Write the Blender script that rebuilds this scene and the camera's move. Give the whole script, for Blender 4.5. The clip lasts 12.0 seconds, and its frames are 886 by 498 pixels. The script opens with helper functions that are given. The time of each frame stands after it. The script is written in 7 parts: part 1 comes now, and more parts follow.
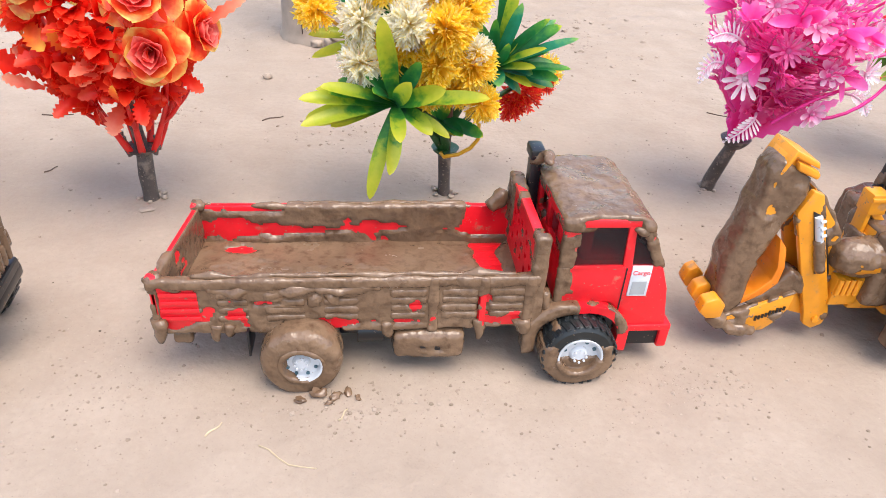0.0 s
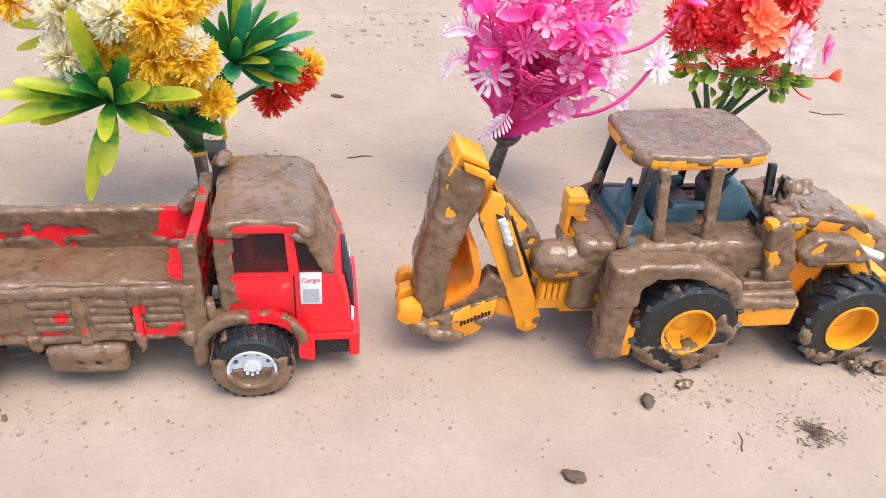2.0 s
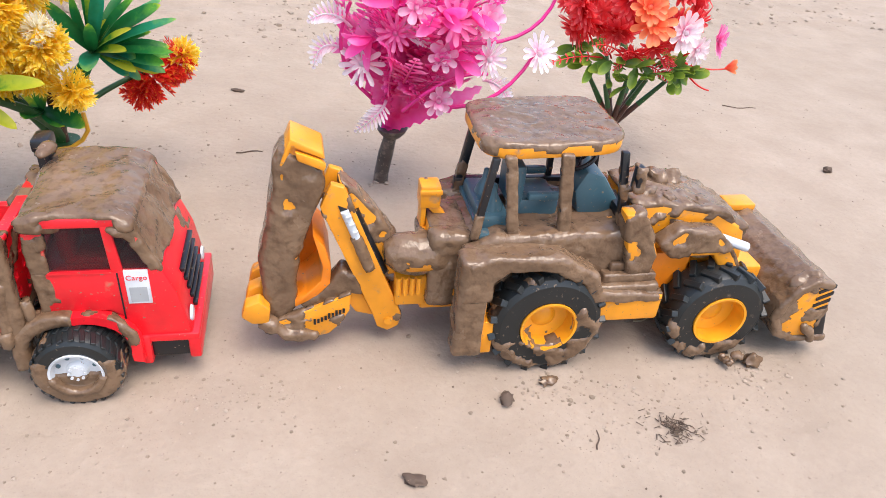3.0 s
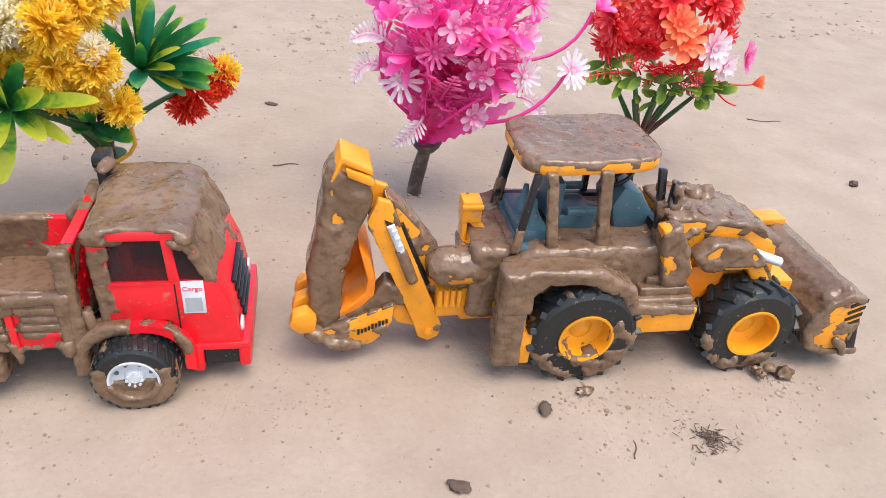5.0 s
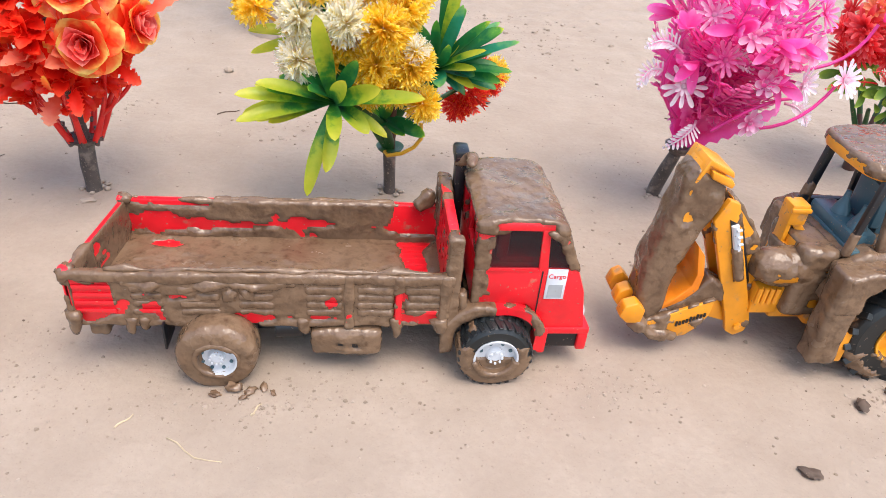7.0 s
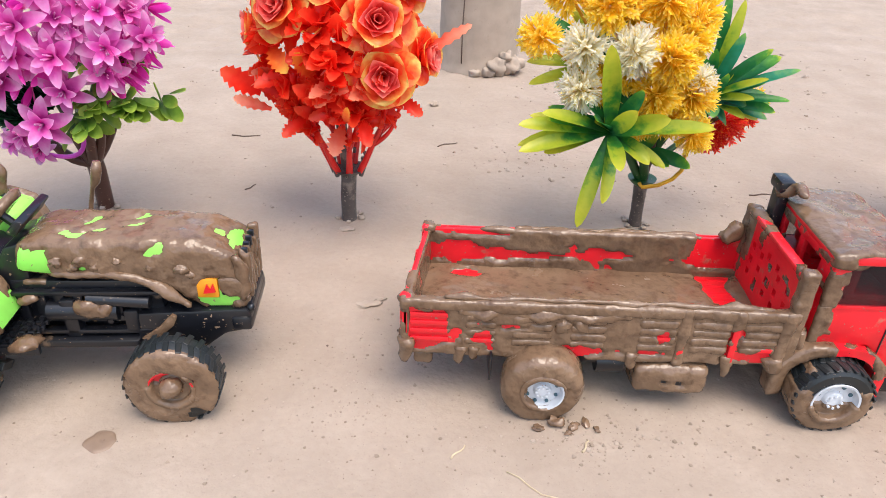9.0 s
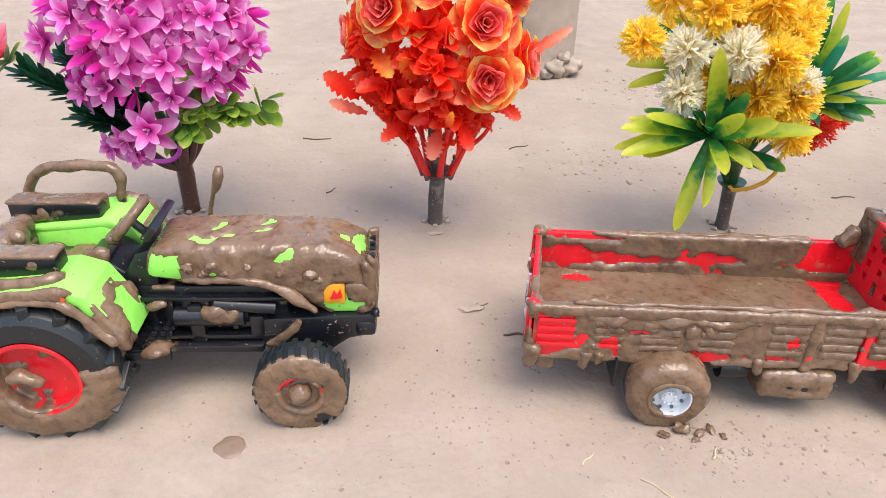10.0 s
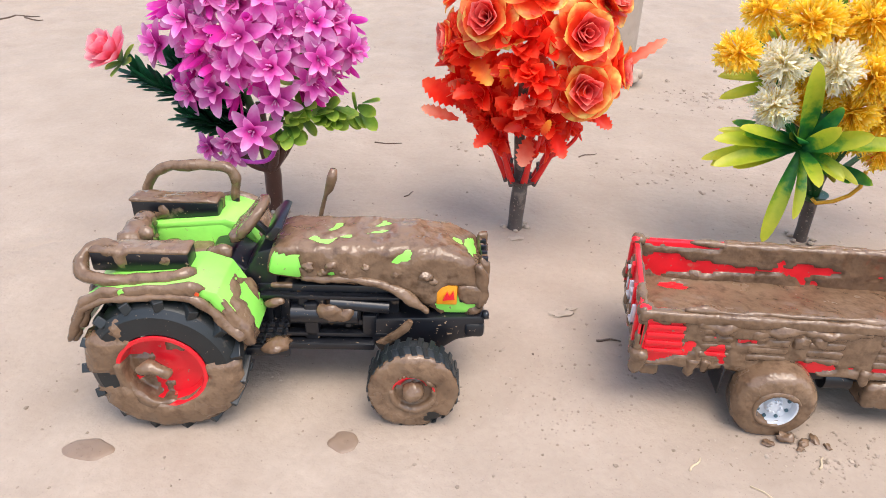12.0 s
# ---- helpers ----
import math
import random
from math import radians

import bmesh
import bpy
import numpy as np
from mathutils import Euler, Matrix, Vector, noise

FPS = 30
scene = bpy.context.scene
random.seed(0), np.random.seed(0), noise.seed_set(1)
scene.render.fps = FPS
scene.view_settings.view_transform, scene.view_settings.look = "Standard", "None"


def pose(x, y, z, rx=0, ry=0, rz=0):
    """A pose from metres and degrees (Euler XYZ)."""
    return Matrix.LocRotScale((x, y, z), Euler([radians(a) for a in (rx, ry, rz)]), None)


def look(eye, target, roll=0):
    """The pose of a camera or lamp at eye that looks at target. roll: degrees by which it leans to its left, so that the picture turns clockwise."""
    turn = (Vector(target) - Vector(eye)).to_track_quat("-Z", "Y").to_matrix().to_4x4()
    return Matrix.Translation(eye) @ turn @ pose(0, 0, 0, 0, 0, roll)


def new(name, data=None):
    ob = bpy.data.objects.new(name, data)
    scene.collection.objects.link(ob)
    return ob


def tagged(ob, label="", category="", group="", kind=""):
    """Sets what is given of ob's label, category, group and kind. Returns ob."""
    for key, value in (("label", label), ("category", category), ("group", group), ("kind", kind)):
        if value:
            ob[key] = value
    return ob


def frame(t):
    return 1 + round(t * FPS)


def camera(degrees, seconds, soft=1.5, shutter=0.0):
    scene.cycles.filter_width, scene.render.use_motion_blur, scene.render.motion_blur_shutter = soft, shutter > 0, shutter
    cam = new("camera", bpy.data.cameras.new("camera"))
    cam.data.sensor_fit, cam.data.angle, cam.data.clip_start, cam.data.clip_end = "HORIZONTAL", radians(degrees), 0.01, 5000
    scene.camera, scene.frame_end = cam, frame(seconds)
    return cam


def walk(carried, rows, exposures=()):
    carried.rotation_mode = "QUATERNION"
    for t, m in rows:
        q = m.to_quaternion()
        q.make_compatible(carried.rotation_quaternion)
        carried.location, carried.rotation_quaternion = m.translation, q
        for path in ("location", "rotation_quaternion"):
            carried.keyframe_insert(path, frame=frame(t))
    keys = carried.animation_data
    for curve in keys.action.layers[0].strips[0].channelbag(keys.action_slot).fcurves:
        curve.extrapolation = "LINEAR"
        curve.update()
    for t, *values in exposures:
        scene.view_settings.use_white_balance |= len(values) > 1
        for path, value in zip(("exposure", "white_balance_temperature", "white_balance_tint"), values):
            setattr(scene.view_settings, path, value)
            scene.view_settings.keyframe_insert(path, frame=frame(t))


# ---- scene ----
cam = camera(64.4, 12.0, soft=0.5)
PATH = [
    (0, (-0.038, 0.009, 0.253), (0.176, 1.664, -0.849), 3.6),
    (0.5, (-0.001, 0.013, 0.258), (0.229, 1.662, -0.85), 3.7),
    (1, (0.041, 0.011, 0.261), (0.289, 1.653, -0.855), 3.1),
    (1.5, (0.074, 0.009, 0.259), (0.351, 1.635, -0.873), 4.1),
    (2, (0.104, 0.011, 0.257), (0.425, 1.642, -0.856), 5.1),
    (2.5, (0.135, 0.016, 0.253), (0.509, 1.642, -0.85), 6.1),
    (3, (0.166, 0.012, 0.25), (0.564, 1.632, -0.853), 5.9),
    (3.2, (0.174, 0.013, 0.25), (0.587, 1.631, -0.851), 6.6),
    (4.8, (0.166, 0.008, 0.255), (0.54, 1.639, -0.84), 5.4),
    (5, (0.15, 0.007, 0.257), (0.513, 1.646, -0.83), 5.5),
    (5.5, (0.118, 0.008, 0.262), (0.444, 1.65, -0.833), 5.1),
    (6, (0.081, 0.01, 0.267), (0.377, 1.667, -0.814), 4.8),
    (6.5, (0.043, 0.004, 0.264), (0.302, 1.66, -0.828), 5.1),
    (7, (-0.001, 0.004, 0.258), (0.229, 1.654, -0.85), 5.4),
    (7.5, (-0.032, 0.006, 0.257), (0.168, 1.663, -0.845), 5.0),
    (7.7, (-0.05, 0.006, 0.253), (0.138, 1.663, -0.85), 5.3),
    (9.3, (-0.139, 0.015, 0.245), (-0.162, 1.730, -0.784), 1.9),
    (9.5, (-0.155, 0.015, 0.245), (-0.169, 1.719, -0.801), 2.3),
    (10, (-0.173, 0.015, 0.245), (-0.207, 1.725, -0.792), 1.6),
    (10.5, (-0.196, 0.010, 0.246), (-0.276, 1.721, -0.786), 1.4),
    (11, (-0.219, 0.005, 0.247), (-0.317, 1.714, -0.788), 1.8),
    (11.5, (-0.220, 0.006, 0.243), (-0.312, 1.713, -0.796), 2.2),
    (12, (-0.217, 0.006, 0.247), (-0.303, 1.721, -0.778), 2.1),
]
EXPOSURES = [(0, 1.46), (2.5, 1.40), (3.2, 1.34), (4.8, 1.26), (5.5, 1.28), (7.0, 1.36), (9.5, 1.34), (12, 1.36)]
walk(cam, [(t, look(eye, target, roll)) for t, eye, target, roll in PATH], EXPOSURES)

# ---- world and light ----
world = bpy.data.worlds.new("overcast_sky")
scene.world = world
world.use_nodes = True
wn = world.node_tree.nodes
sky = wn.new("ShaderNodeTexSky")
sky.sky_type, sky.sun_disc = "NISHITA", False
sky.sun_elevation, sky.sun_rotation = radians(70), radians(150)
sky.air_density, sky.dust_density, sky.ozone_density = 1.1, 3.5, 1.2
world.node_tree.links.new(sky.outputs[0], wn["Background"].inputs[0])
wn["Background"].inputs[1].default_value = 0.16
sun_data = bpy.data.lights.new("sun", "SUN")
sun_data.energy, sun_data.angle, sun_data.color = 0.85, radians(45), (1.0, 0.93, 0.84)
sun = new("sun", sun_data)
sun.matrix_world = look((0.42, 0.05, 1.30), (0.0, 0.4, 0.0))


# ---- materials ----
def material(name):
    m = bpy.data.materials.new(name)
    m.use_nodes = True
    return m, m.node_tree.nodes, m.node_tree.links, m.node_tree.nodes["Principled BSDF"]


def mixed(n, l, factor, a, b):
    """A colour mix of two colours or sockets."""
    x = n.new("ShaderNodeMix")
    x.data_type = "RGBA"
    l.new(factor, x.inputs[0])
    for s, v in ((x.inputs[6], a), (x.inputs[7], b)):
        if isinstance(v, tuple):
            s.default_value = (*v, 1)
        else:
            l.new(v, s)
    return x.outputs[2]


def noised(n, l, scale, detail=4.0, low=0.35, high=0.65, rough=0.55, seed=0.0):
    """Object-space noise stretched to 0..1 between low and high."""
    co = n.new("ShaderNodeTexCoord")
    mp = n.new("ShaderNodeMapping")
    mp.inputs[1].default_value = (seed, seed * 0.7, -seed)
    t = n.new("ShaderNodeTexNoise")
    t.inputs["Scale"].default_value, t.inputs["Detail"].default_value = scale, detail
    t.inputs["Roughness"].default_value = rough
    r = n.new("ShaderNodeMapRange")
    r.inputs[1].default_value, r.inputs[2].default_value = low, high
    l.new(co.outputs["Object"], mp.inputs[0])
    l.new(mp.outputs[0], t.inputs[0])
    l.new(t.outputs[0], r.inputs[0])
    return r.outputs[0]


def bumped(n, l, shader, height, strength, distance):
    b = n.new("ShaderNodeBump")
    b.inputs["Strength"].default_value, b.inputs["Distance"].default_value = strength, distance
    l.new(height, b.inputs["Height"])
    l.new(b.outputs[0], shader.inputs["Normal"])


def ridged(n, l, scale, detail, seed, stretch=(1, 1, 1)):
    """Sharp creases: one minus the distance of a noise from its middle."""
    co, mp, t = n.new("ShaderNodeTexCoord"), n.new("ShaderNodeMapping"), n.new("ShaderNodeTexNoise")
    mp.inputs[1].default_value, mp.inputs[3].default_value = (seed, seed * 0.7, -seed), stretch
    t.inputs["Scale"].default_value, t.inputs["Detail"].default_value = scale, detail
    l.new(co.outputs["Object"], mp.inputs[0])
    l.new(mp.outputs[0], t.inputs[0])
    sub, ab, inv = n.new("ShaderNodeMath"), n.new("ShaderNodeMath"), n.new("ShaderNodeMapRange")
    sub.operation, ab.operation = "SUBTRACT", "ABSOLUTE"
    sub.inputs[1].default_value = 0.5
    inv.inputs[1].default_value, inv.inputs[2].default_value = 0.0, 0.22
    inv.inputs[3].default_value, inv.inputs[4].default_value = 1.0, 0.0
    l.new(t.outputs[0], sub.inputs[0])
    l.new(sub.outputs[0], ab.inputs[0])
    l.new(ab.outputs[0], inv.inputs[0])
    return inv.outputs[0]


def mud_material():
    m, n, l, s = material("wet_mud")
    tone = noised(n, l, 30, 3, 0.3, 0.7)
    fine = noised(n, l, 210, 4, 0.5, 0.8, seed=3)
    dry = noised(n, l, 46, 4, 0.52, 0.66, seed=13)
    c = mixed(n, l, tone, (0.122, 0.072, 0.041), (0.188, 0.119, 0.072))
    c = mixed(n, l, fine, c, (0.080, 0.043, 0.023))
    l.new(c, s.inputs["Base Color"])
    r = n.new("ShaderNodeMapRange")
    r.inputs[3].default_value, r.inputs[4].default_value = 0.06, 0.32
    l.new(dry, r.inputs[0])
    l.new(r.outputs[0], s.inputs["Roughness"])
    s.inputs["IOR"].default_value = 1.46
    crease = ridged(n, l, 62, 3.0, 21)
    h = n.new("ShaderNodeMath")
    h.operation = "MULTIPLY_ADD"
    h.inputs[1].default_value = 0.36
    l.new(crease, h.inputs[0])
    l.new(noised(n, l, 120, 3, 0.2, 0.8, seed=9, rough=0.45), h.inputs[2])
    bumped(n, l, s, h.outputs[0], 0.8, 0.0016)
    return m


def plastic(name, colour, rough=0.32, dirt=0.5, dark=0.75, film=(0.27, 0.18, 0.11)):
    """Coloured plastic with worn tone, a thin dried film and specks of mud. dirt: 0 clean to 1 filthy."""
    m, n, l, s = material(name)
    tone = noised(n, l, 60, 3, 0.3, 0.7)
    c = mixed(n, l, tone, tuple(v * dark for v in colour), colour)
    patch = noised(n, l, 95, 5, 0.72 - 0.22 * dirt, 0.84 - 0.2 * dirt, seed=5)
    speck = noised(n, l, 520, 2, 0.70 - 0.06 * dirt, 0.74 - 0.06 * dirt, seed=11)
    both = n.new("ShaderNodeMath")
    both.operation = "MAXIMUM"
    l.new(patch, both.inputs[0])
    l.new(speck, both.inputs[1])
    cut = n.new("ShaderNodeMath")
    cut.operation = "MULTIPLY"
    cut.inputs[1].default_value = 0.85
    l.new(both.outputs[0], cut.inputs[0])
    l.new(mixed(n, l, cut.outputs[0], c, film), s.inputs["Base Color"])
    r = n.new("ShaderNodeMapRange")
    r.inputs[3].default_value, r.inputs[4].default_value = rough, 0.6
    l.new(cut.outputs[0], r.inputs[0])
    l.new(r.outputs[0], s.inputs["Roughness"])
    bumped(n, l, s, both.outputs[0], 0.35, 0.0004)
    return m


def petal_material(name, stops, rough=0.45, vary=0.10, through_light=0.55):
    """Thin moulded plastic whose dye runs along the petal: stops of (place, colour)."""
    m, n, l, s = material(name)
    at = n.new("ShaderNodeAttribute")
    at.attribute_name = "along"
    ramp = n.new("ShaderNodeValToRGB")
    while len(ramp.color_ramp.elements) < len(stops):
        ramp.color_ramp.elements.new(0.5)
    for e, (p, c) in zip(ramp.color_ramp.elements, stops):
        e.position, e.color = p, (*c, 1)
    jitter = n.new("ShaderNodeMath")
    jitter.operation = "MULTIPLY_ADD"
    jitter.inputs[1].default_value = 0.5
    l.new(noised(n, l, 130, 3, 0.2, 0.8), jitter.inputs[0])
    off = n.new("ShaderNodeMath")
    off.operation = "SUBTRACT"
    off.inputs[1].default_value = 0.25
    l.new(at.outputs["Fac"], off.inputs[0])
    l.new(off.outputs[0], jitter.inputs[2])
    l.new(jitter.outputs[0], ramp.inputs[0])
    geo = n.new("ShaderNodeNewGeometry")
    hsv = n.new("ShaderNodeHueSaturation")
    val = n.new("ShaderNodeMapRange")
    val.inputs[3].default_value, val.inputs[4].default_value = 1 - vary * 1.6, 1 + vary
    l.new(geo.outputs["Random Per Island"], val.inputs[0])
    l.new(val.outputs[0], hsv.inputs["Value"])
    l.new(ramp.outputs[0], hsv.inputs["Color"])
    l.new(hsv.outputs[0], s.inputs["Base Color"])
    s.inputs["Roughness"].default_value = rough
    if through_light:
        tr = n.new("ShaderNodeBsdfTranslucent")
        l.new(hsv.outputs[0], tr.inputs[0])
        mx = n.new("ShaderNodeMixShader")
        mx.inputs[0].default_value = through_light
        l.new(s.outputs[0], mx.inputs[1])
        l.new(tr.outputs[0], mx.inputs[2])
        l.new(mx.outputs[0], n["Material Output"].inputs[0])
    return m


def soil_material():
    m, n, l, s = material("packed_soil")
    broad = noised(n, l, 3.2, 4, 0.3, 0.7)
    mid = noised(n, l, 22, 5, 0.3, 0.7, seed=2)
    fine = noised(n, l, 260, 5, 0.3, 0.7, seed=4)
    grit = noised(n, l, 900, 3, 0.62, 0.72, seed=6)
    c = mixed(n, l, broad, (0.312, 0.250, 0.192), (0.364, 0.297, 0.238))
    a = n.new("ShaderNodeMath")
    a.operation = "MULTIPLY"
    a.inputs[1].default_value = 0.75
    l.new(mid, a.inputs[0])
    c = mixed(n, l, a.outputs[0], c, (0.265, 0.208, 0.160))
    b = n.new("ShaderNodeMath")
    b.operation = "MULTIPLY"
    b.inputs[1].default_value = 0.28
    l.new(fine, b.inputs[0])
    c = mixed(n, l, b.outputs[0], c, (0.235, 0.18, 0.138))
    g = n.new("ShaderNodeMath")
    g.operation = "MULTIPLY"
    g.inputs[1].default_value = 0.22
    l.new(grit, g.inputs[0])
    c = mixed(n, l, g.outputs[0], c, (0.15, 0.105, 0.075))
    l.new(c, s.inputs["Base Color"])
    s.inputs["Roughness"].default_value = 0.9
    s.inputs["Specular IOR Level"].default_value = 0.2
    h = n.new("ShaderNodeMath")
    h.operation = "MULTIPLY_ADD"
    h.inputs[1].default_value = 0.14
    l.new(fine, h.inputs[0])
    l.new(noised(n, l, 60, 4, 0.2, 0.8, seed=8), h.inputs[2])
    torn = n.new("ShaderNodeMath")
    torn.operation = "MULTIPLY"
    l.new(ridged(n, l, 38, 5, 31, (0.55, 1, 1)), torn.inputs[0])
    l.new(noised(n, l, 9, 4, 0.5, 0.68, seed=17), torn.inputs[1])
    pits = n.new("ShaderNodeMath")
    pits.operation = "MULTIPLY_ADD"
    pits.inputs[1].default_value = -0.8
    l.new(torn.outputs[0], pits.inputs[0])
    l.new(h.outputs[0], pits.inputs[2])
    bumped(n, l, s, pits.outputs[0], 0.6, 0.0024)
    return m


def glass_material(name, tint, rough=0.05, clear=0.72):
    m, n, l, s = material(name)
    s.inputs["Base Color"].default_value = (*tint, 1)
    s.inputs["Roughness"].default_value = rough
    t = n.new("ShaderNodeBsdfTransparent")
    t.inputs[0].default_value = (0.85, 0.82, 0.82, 1)
    mx = n.new("ShaderNodeMixShader")
    mx.inputs[0].default_value = clear
    l.new(s.outputs[0], mx.inputs[1])
    l.new(t.outputs[0], mx.inputs[2])
    l.new(mx.outputs[0], n["Material Output"].inputs[0])
    return m


MUD = mud_material()
SOIL = soil_material()
RED = plastic("red_plastic", (0.80, 0.012, 0.022), 0.3, 0.35)
YELLOW = plastic("yellow_plastic", (0.82, 0.31, 0.016), 0.3, 0.45)
ORANGE = plastic("orange_plastic", (0.82, 0.22, 0.01), 0.35, 0.25)
GREEN = plastic("lime_green_plastic", (0.30, 0.80, 0.115), 0.3, 0.3)
BLACK = plastic("black_plastic", (0.008, 0.009, 0.012), 0.3, 0.3)
RUBBER = plastic("tyre_rubber", (0.010, 0.013, 0.014), 0.42, 0.42, 0.75, (0.13, 0.095, 0.065))
WHITE = plastic("white_plastic", (0.62, 0.65, 0.68), 0.28, 0.2)
PRINT_GREY = plastic("grey_print", (0.36, 0.38, 0.39), 0.4, 0.2)
SILVER = plastic("silver_plastic", (0.62, 0.66, 0.70), 0.28, 0.25)
SLATE = plastic("slate_blue_plastic", (0.050, 0.115, 0.145), 0.34, 0.4)
RIM_RED = plastic("rim_red_plastic", (0.72, 0.012, 0.022), 0.3, 0.25)
RIM_YELLOW = plastic("rim_yellow_plastic", (0.82, 0.33, 0.014), 0.32, 0.12)
BARK = plastic("painted_stem", (0.105, 0.086, 0.076), 0.6, 0.9, 0.5, (0.24, 0.19, 0.15))
BROWN_STEM = plastic("brown_plastic_stem", (0.085, 0.036, 0.024), 0.45, 0.3)
CLAY = plastic("dry_clay", (0.36, 0.29, 0.225), 0.9, 0.4, 0.8, (0.27, 0.205, 0.15))
GLASS = glass_material("tinted_glass", (0.02, 0.016, 0.02), 0.05, 0.6)


# ---- builders ----
class Geo:
    """Vertices, faces and the place along a petal, gathered before they become a mesh."""

    def __init__(self):
        self.v, self.f, self.a = [], [], []

    def grid(self, pts, along=None, close=False):
        """pts: rows of points. close: join the last point of a row to its first."""
        base, nr, nc = len(self.v), len(pts), len(pts[0])
        for i, row in enumerate(pts):
            for p in row:
                self.v.append(tuple(p))
                self.a.append(along if isinstance(along, float) else i / max(1, nr - 1))
        for i in range(nr - 1):
            for j in range(nc if close else nc - 1):
                k = (j + 1) % nc
                self.f.append((base + i * nc + j, base + i * nc + k, base + (i + 1) * nc + k, base + (i + 1) * nc + j))

    def tube(self, pts, radii, seg=8, cap=True, wobble=0.0, squash=1.0):
        pts = [Vector(p) for p in pts]
        if not isinstance(radii, (list, tuple)):
            radii = [radii] * len(pts)
        rows, side = [], None
        for i, p in enumerate(pts):
            d = (pts[min(i + 1, len(pts) - 1)] - pts[max(i - 1, 0)]).normalized()
            if side is None:
                side = d.cross(Vector((0.13, 0.31, 0.94))).normalized()
                if side.length < 0.1:
                    side = d.orthogonal().normalized()
            side = (side - d * side.dot(d)).normalized()
            up = d.cross(side)
            row = []
            for j in range(seg):
                t = 2 * math.pi * j / seg
                q = p + (side * math.cos(t) + up * math.sin(t) * squash) * radii[i]
                if wobble:
                    q += (q - p) * wobble * noise.noise(q * 160)
                row.append(q)
            rows.append(row)
        if cap:
            rows = [[pts[0]] * seg] + rows + [[pts[-1]] * seg]
        self.grid(rows, None, True)

    def petal(self, m, length, width, bend=0.3, cup=0.2, nu=6, nv=4, tip=0.6, serrate=0.0, base=0.25, twist=0.0, ripple=0.0):
        """A petal or leaf that starts at m's origin, runs along its x and faces its z."""
        rows = []
        for i in range(nu + 1):
            u = 1 - (1 - i / nu) ** 1.5
            w = width * 0.5 * (base + (1 - base) * math.sin(math.pi * min(1, u / (2 * tip)) if u < tip else math.pi / 2)) if u < tip else \
                width * 0.5 * math.sqrt(max(0.0, 1 - ((u - tip) / (1 - tip)) ** 2))
            w = max(w, width * 0.03)
            if serrate and i % 2 == 1:
                w *= 1 - serrate
            row = []
            for j in range(nv + 1):
                s = 2 * j / nv - 1
                y = s * w
                z = bend * length * u * u + cup * abs(s) ** 2 * w + ripple * math.sin(u * 9 + s * 3) * width
                x = length * (u - 0.25 * abs(bend) * u * u)
                if twist:
                    y, z = y * math.cos(twist * u) - z * math.sin(twist * u), y * math.sin(twist * u) + z * math.cos(twist * u)
                row.append(m @ Vector((x, y, z)))
            rows.append(row)
        self.grid(rows)

    def blob(self, c, r, flat=1.0, seed=0.0, seg=8, rough=0.35):
        rows = []
        for i in range(seg // 2 + 2):
            t = math.pi * i / (seg // 2 + 1)
            row = []
            for j in range(seg):
                a = 2 * math.pi * j / seg
                d = Vector((math.sin(t) * math.cos(a), math.sin(t) * math.sin(a), math.cos(t)))
                k = 1 + rough * noise.noise(d * 1.7 + Vector((seed, seed * 2.1, -seed)))
                row.append(Vector(c) + Vector((d.x * r * k, d.y * r * k, d.z * r * k * flat)))
            rows.append(row)
        self.grid(rows, None, True)


def thing(name, at, label, category, group=""):
    ob = new(name)
    ob.location = at
    ob.empty_display_size = 0.01
    return tagged(ob, label, category, group)


def root_of(ob):
    while ob.parent:
        ob = ob.parent
    return ob


def part(name, shape, mat, parent=None, label="", smooth=40):
    """Links a Geo or a bmesh, given in world metres, as one mesh under parent."""
    me = bpy.data.meshes.new(name)
    if isinstance(shape, Geo):
        me.from_pydata(shape.v, [], shape.f)
        at = me.attributes.new("along", "FLOAT", "POINT")
        at.data.foreach_set("value", shape.a)
        bm = bmesh.new()
        bm.from_mesh(me)
        bmesh.ops.remove_doubles(bm, verts=bm.verts, dist=1e-6)
        bm.to_mesh(me)
        bm.free()
    else:
        bmesh.ops.recalc_face_normals(shape, faces=shape.faces)
        shape.to_mesh(me)
        shape.free()
    if parent is not None:
        me.transform(Matrix.Translation(-Vector(root_of(parent).location)))
    me.materials.append(mat)
    me.shade_smooth()
    if smooth < 180:
        me.set_sharp_from_angle(angle=radians(smooth))
    ob = new(name, me)
    if parent is not None:
        ob.parent = parent
    if label:
        tagged(ob, label)
    return ob


def box(lo, hi, bevel=0.0008, m=None):
    bm = bmesh.new()
    bmesh.ops.create_cube(bm, size=1)
    for v in bm.verts:
        v.co = Vector([(l + h) / 2 + c * (h - l) for l, h, c in zip(lo, hi, v.co)])
    if bevel:
        bmesh.ops.bevel(bm, geom=bm.edges[:], offset=bevel, segments=2, profile=0.5, affect="EDGES")
    if m is not None:
        bm.transform(m)
    return bm


